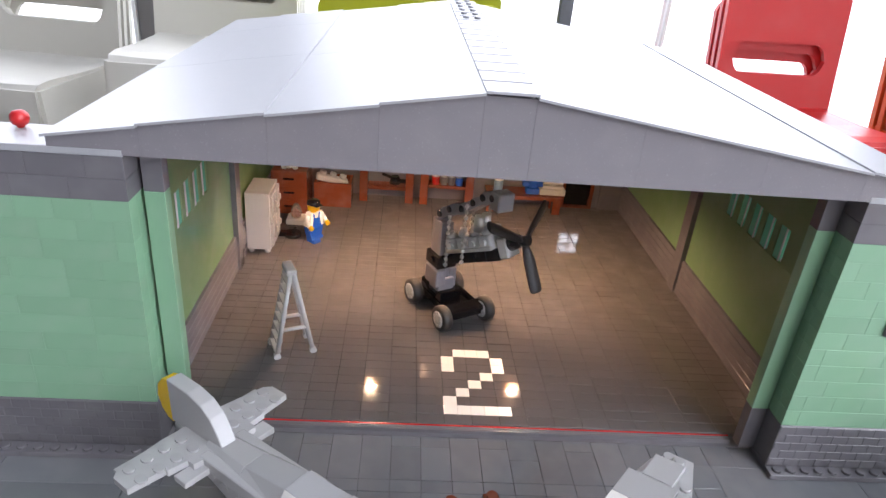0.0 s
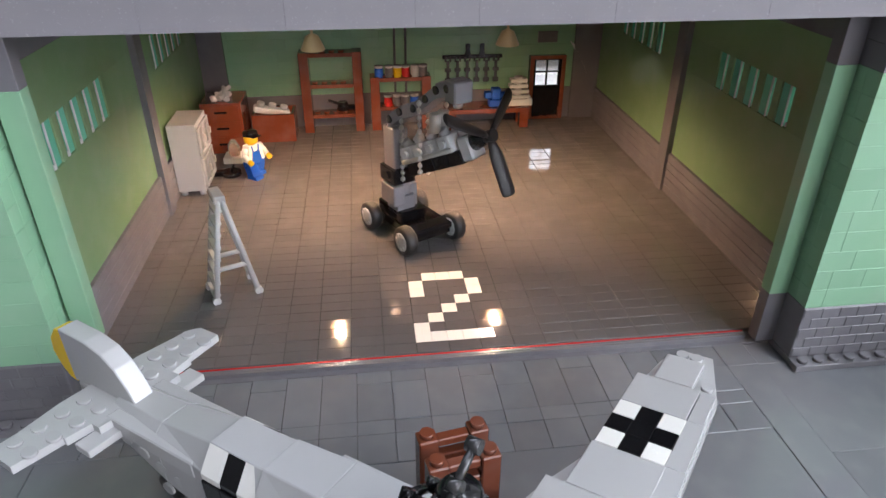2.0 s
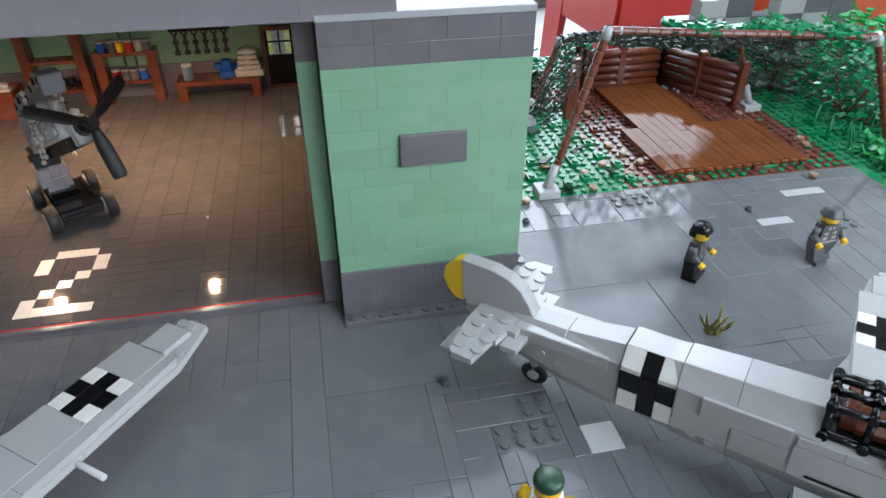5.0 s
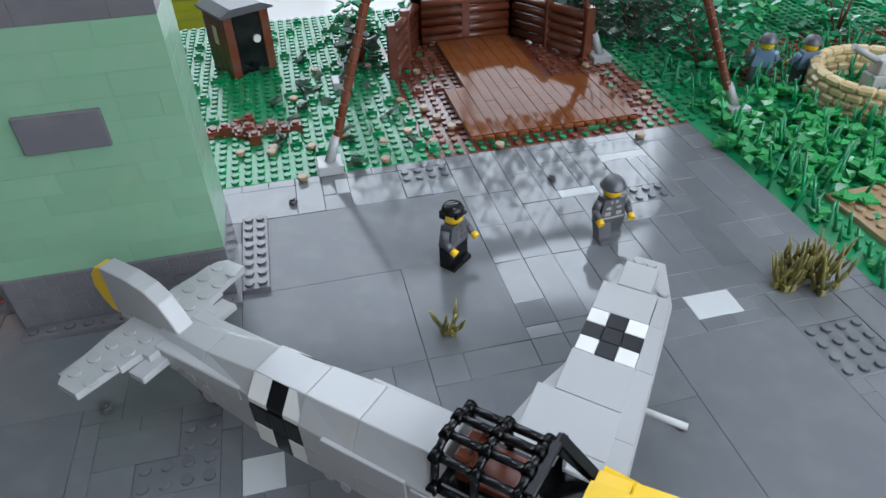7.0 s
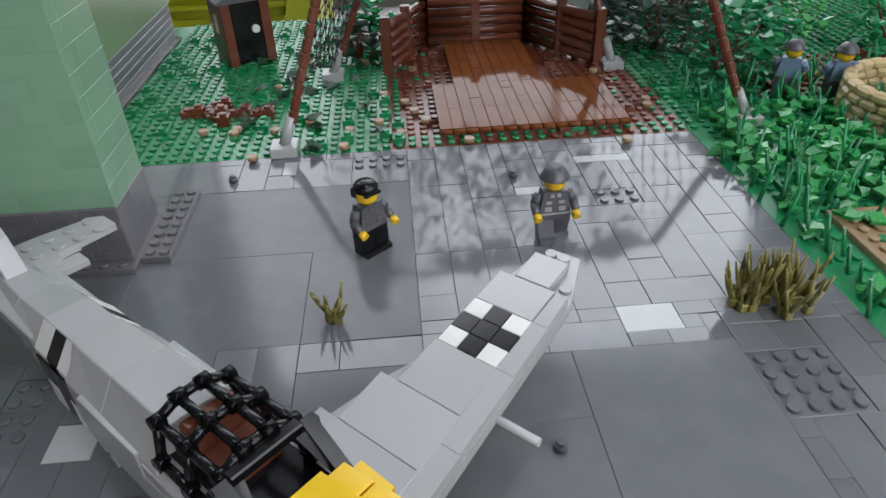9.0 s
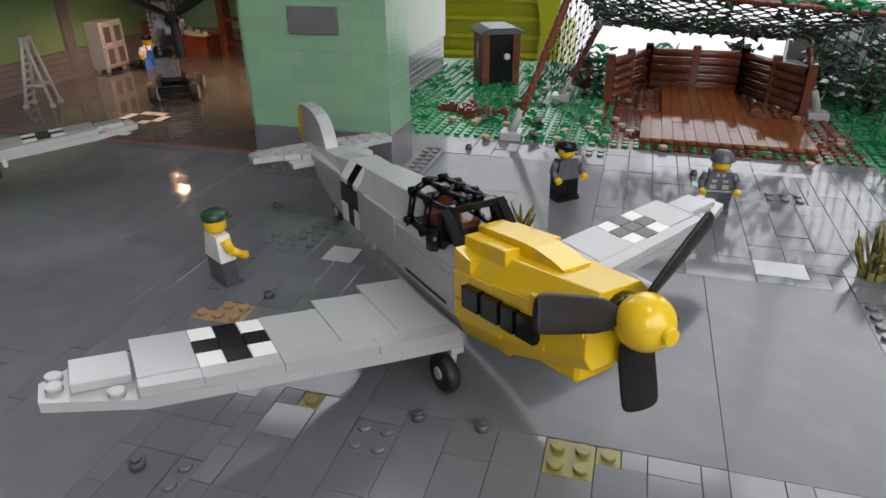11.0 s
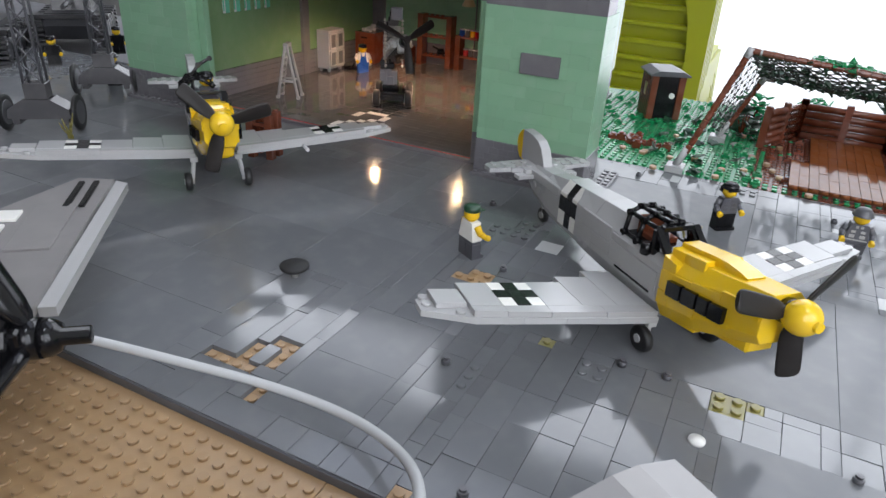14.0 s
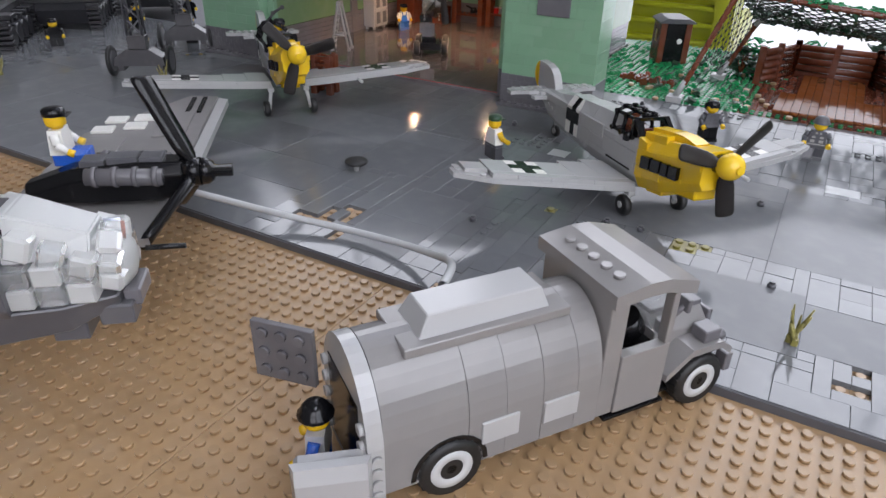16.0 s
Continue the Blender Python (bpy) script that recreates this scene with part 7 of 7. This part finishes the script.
bm = B()
roofP = net_sheet(bm, A, Bq, C, D, 36, 20, 0.7, 0.07)
net_sheet(bm, A, C, (43.2, 14.5, 5.0), (44.2, 25.0, 1.2), 14, 10, 0.0, 0.042)
net_sheet(bm, Bq, D, (77.6, 12.0, 4.0), (72.5, 27.0, 1.0), 16, 11, 0.0, 0.045)
tagged(one("camouflage_net", bm, NETMAT, "black string camouflage net over the shelter", "net"), kind="stuff")


def leaf(bm, p, size, g, up=0.5):
    """One small moulded leaf plate with three lobes."""
    d = Vector((g.gauss(0, 1), g.gauss(0, 1), g.gauss(0, up))).normalized()
    s = d.cross(Vector((g.gauss(0, 0.3), g.gauss(0, 0.3), 1))).normalized()
    n = d.cross(s) * size * 0.10
    pts = [Vector(p) + (d * a + s * b) * size for a, b in ((0, -0.15), (0.25, -0.5), (0.55, -0.25), (1.0, 0.0), (0.55, 0.25), (0.25, 0.5), (0, 0.15))]
    a = [bm.verts.new(q + n) for q in pts]
    b = [bm.verts.new(q - n) for q in pts]
    bm.faces.new(a), bm.faces.new(b[::-1])
    for i in range(7):
        bm.faces.new((a[i], b[i], b[(i + 1) % 7], a[(i + 1) % 7]))


lrng = random.Random(17)
bm = B()
keys = list(roofP)
for _ in range(560):
    i, j = lrng.choice(keys)
    if j > 8 or lrng.random() < 0.35:
        leaf(bm, roofP[i, j] + Vector((0, 0, 0.1)), lrng.uniform(0.6, 1.1), lrng)
tagged(one("net_leaves", bm, DKGREEN, "dark green leaf plates woven into the net", "leaves"), kind="stuff")
bm = B()
for _ in range(34):
    f = 0.25 + 0.75 * lrng.random()
    p = va.lerp(vb, f) + Vector((0, lrng.uniform(0.2, 2.0), lrng.uniform(-0.1, 0.2)))
    box(bm, p.x - 0.5, p.x + 0.5, p.y - 0.5, p.y + 0.5, p.z, p.z + 0.3, 0.04)
    stud(bm, p.x, p.y, p.z + 0.3, 8)
    for k in range(3):
        leaf(bm, p + Vector((lrng.uniform(-1, 1), lrng.uniform(-0.5, 0.5), 0.1)), lrng.uniform(0.8, 1.3), lrng, 0.3)
tagged(one("net_plates", bm, GREEN, "green studded plates along the net's front edge", "leaves"), kind="stuff")


def bush(x, y, r, h, n, mat, label, z=0.0):
    """A bush: short stems and many small leaf plates with gaps."""
    t = thing("bush", label, "bush", "plants in the meadow", at(x, y, z))
    for k in range(5):
        a = lrng.uniform(0, 6.28)
        bm = B(); rod(bm, (0, 0, 0), (r * 0.5 * math.cos(a), r * 0.5 * math.sin(a), h * 0.8), 0.16, 0.08, 6); part("stem", bm, BROWN, t)
    bm = B()
    for k in range(n):
        a, rr, f = lrng.uniform(0, 6.28), r * math.sqrt(lrng.random()), lrng.random()
        rr *= 1.0 - 0.55 * f * f
        leaf(bm, (rr * math.cos(a), rr * math.sin(a), 0.3 + f * h), lrng.uniform(0.8, 1.4), lrng, 0.4)
    part("leaves", bm, mat, t)


for x, y, r, h, n, mat in ((79, 19, 4.5, 6.5, 150, GREEN), (76, 28, 4.5, 7.5, 170, DKGREEN), (84, 26, 5, 6.0, 150, GREEN), (73, 36, 4, 6, 120, DKGREEN), (90, 33, 6, 7, 170, BRIGHT), (82, 37, 5, 6, 140, GREEN),
                           (46.5, 29.5, 2.2, 4.0, 60, DKGREEN), (47, 37, 2.6, 4.0, 70, GREEN), (55, 38, 3.5, 4.2, 100, GREEN), (64, 38, 3.5, 4.6, 100, DKGREEN), (97, 22, 5, 6, 130, GREEN), (100, 6, 5, 5, 130, BRIGHT)):
    bush(x, y, r, h, n, mat, {"green plastic": "green leaf-plate bush in the meadow", "dark green plastic": "dark green leaf-plate bush beside the shelter", "bright green plastic": "bright green leaf-plate bush in the meadow"}[mat.name])
low = B()
for _ in range(520):
    x, y = lrng.uniform(73, 100), lrng.uniform(-14, 13)
    if lrng.random() < 0.5 and x > 84:
        continue
    if 73.5 < x and -16 < y < -3.5 and lrng.random() < 0.92:
        continue
    for k in range(3):
        leaf(low, (x + lrng.uniform(-0.5, 0.5), y + lrng.uniform(-0.5, 0.5), lrng.uniform(0.3, 1.2)), lrng.uniform(0.7, 1.2), lrng, 0.25)
tagged(one("ground_leaves", low, BRIGHT, "bright green leaf plates covering the meadow floor", "leaves"), kind="stuff")
blades = B()
for _ in range(620):
    x, y = lrng.uniform(72.3, 98), lrng.uniform(-20, 20)
    if y > 4 and x < 80 and lrng.random() < 0.7 or 74.5 < x and -15 < y < -4 and lrng.random() < 0.9:
        continue
    a, l = lrng.uniform(0, 6.28), lrng.uniform(1.2, 3.0)
    rod(blades, (x, y, 0), (x + 0.25 * l * math.cos(a), y + 0.25 * l * math.sin(a), l), 0.16, 0.09, 5)
tagged(one("tall_grass", blades, GREEN, "tall green plastic grass stems at the apron's edge", "grass"), kind="stuff")
tufts = B()
for _ in range(22):
    x, y = lrng.uniform(36, 49), lrng.uniform(9, 33)
    for k in range(2):
        leaf(tufts, (x, y, 0.4), lrng.uniform(0.8, 1.6), lrng, 0.5)
tagged(one("meadow_tufts", tufts, DKGREEN, "dark green leaf plates scattered on the meadow", "leaves"), kind="stuff")
peb = B()
for _ in range(28):
    x, y = lrng.uniform(34, 72), lrng.uniform(7.2, 33)
    if 53 < x < 68 and y > 10:
        continue
    rod(peb, (x, y, 0.15), (x, y, 0.5), 0.4, 0.38, 10)
tagged(one("round_plates", peb, TAN, "small dark tan round plates scattered on the meadow", "round plates"), kind="stuff")
bm = B()
for k, (x, y) in enumerate([(31.5 + i, 17.6 - 0.2 * i) for i in range(8)] + [(33.5, 18.8), (34.5, 18.7), (34.5, 16.2), (35.0, 15.2), (33.8, 16.6)]):
    box(bm, x, x + 1, y, y + 1, 0, 0.45 + 0.4 * (k % 2), 0.04)
    stud(bm, x + 0.5, y + 0.5, 0.45 + 0.4 * (k % 2))
tagged(one("earth_heap", bm, BROWN, "small heap of reddish brown plates in the meadow", "heap"), kind="stuff")

# outhouse, sandbag ring, stone wall
t = thing("outhouse", "brown plank outhouse with a gray roof and a black door", "outhouse", m=at(34.8, 32.4, 0.0, 27))
for k in range(5):
    for y in (-2.2, 2.2):
        bm = B(); box(bm, -2.4 + k * 0.96, -2.4 + k * 0.96 + 0.92, y - 0.2, y + 0.2, 0.2, 6.4, 0.05)
        if y < 0 and 1 <= k <= 3:
            bm.free()
            continue
        part("plank", bm, BROWN, t)
    for x in (-2.25, 2.25):
        bm = B(); box(bm, x - 0.18, x + 0.18, -2.0 + k * 0.8, -2.0 + k * 0.8 + 0.77, 0.2, 6.4, 0.05); part("plank", bm, BROWN, t)
bm = B(); box(bm, -1.4, 1.4, -2.25, -2.0, 0.3, 6.2, 0.05); dr = part("door", bm, BLACK, t)
bm = B(); rod(bm, (0.7, -2.5, 3.6), (0.7, -2.25, 3.6), 0.4); part("door_knob", bm, WHITE, dr, "round white door disc")
bm = B(); box(bm, -2.5, -2.42, -0.4, 0.4, 3.2, 5.0, 0.02); part("side_window", bm, TANLIGHT, t, "tan slit window in the side wall")
bm = B(); loft(bm, [[(-2.8, y, 6.3), (2.8, y, 6.3), (2.8, y, 6.5), (1.6, y, 7.0), (-1.6, y, 7.0), (-2.8, y, 6.5)] for y in (-2.8, 2.8)]); part("roof", bm, FIELD, t, "gray pitched roof")
t = thing("sandbag_ring", "round tan wall of stacked sandbag bricks", "sandbags", m=at(90.0, 8.5, 0.0))
for lev in range(4):
    for k in range(24):
        a = 2 * math.pi * (k + 0.5 * (lev % 2)) / 24
        key = "bag"
        if key not in shared:
            bb = B(); box(bb, -0.72, 0.72, -0.5, 0.5, 0, 0.75, 0.22)
            shared[key] = mesh_of("sandbag", bb, TANLIGHT)
        part("sandbag", shared[key], None, t, "", at(5.2 * math.cos(a), 5.2 * math.sin(a), 0.1 + lev * 0.76, math.degrees(a) + 90))
bm = B(); box(bm, -1.2, 1.2, -0.8, 0.8, 0.1, 2.6, 0.08); box(bm, -0.9, 0.9, -0.7, 0.7, 2.6, 4.0, 0.1); rod(bm, (0, 0, 3.4), (-3.5, 0.4, 5.2), 0.3)
one("field_gun", bm, LIGHT, "light gray gun mount inside the sandbag ring", "gun mount", m=at(90, 8.5, 0.05))
t = thing("stone_wall", "ruined gray brick wall behind the bushes", "wall")
for i in range(7):
    for j in range(2 + (i * 7) % 3 + (3 if i > 3 else 0)):
        bm = B(); box(bm, 70 + i * 4.0, 73.95 + i * 4.0, 43.0 + 0.1 * (j % 2), 45.5, j * 2.4, j * 2.4 + 2.36, 0.05); part("brick", bm, DARK if (i + j) % 3 else LIGHT, t)
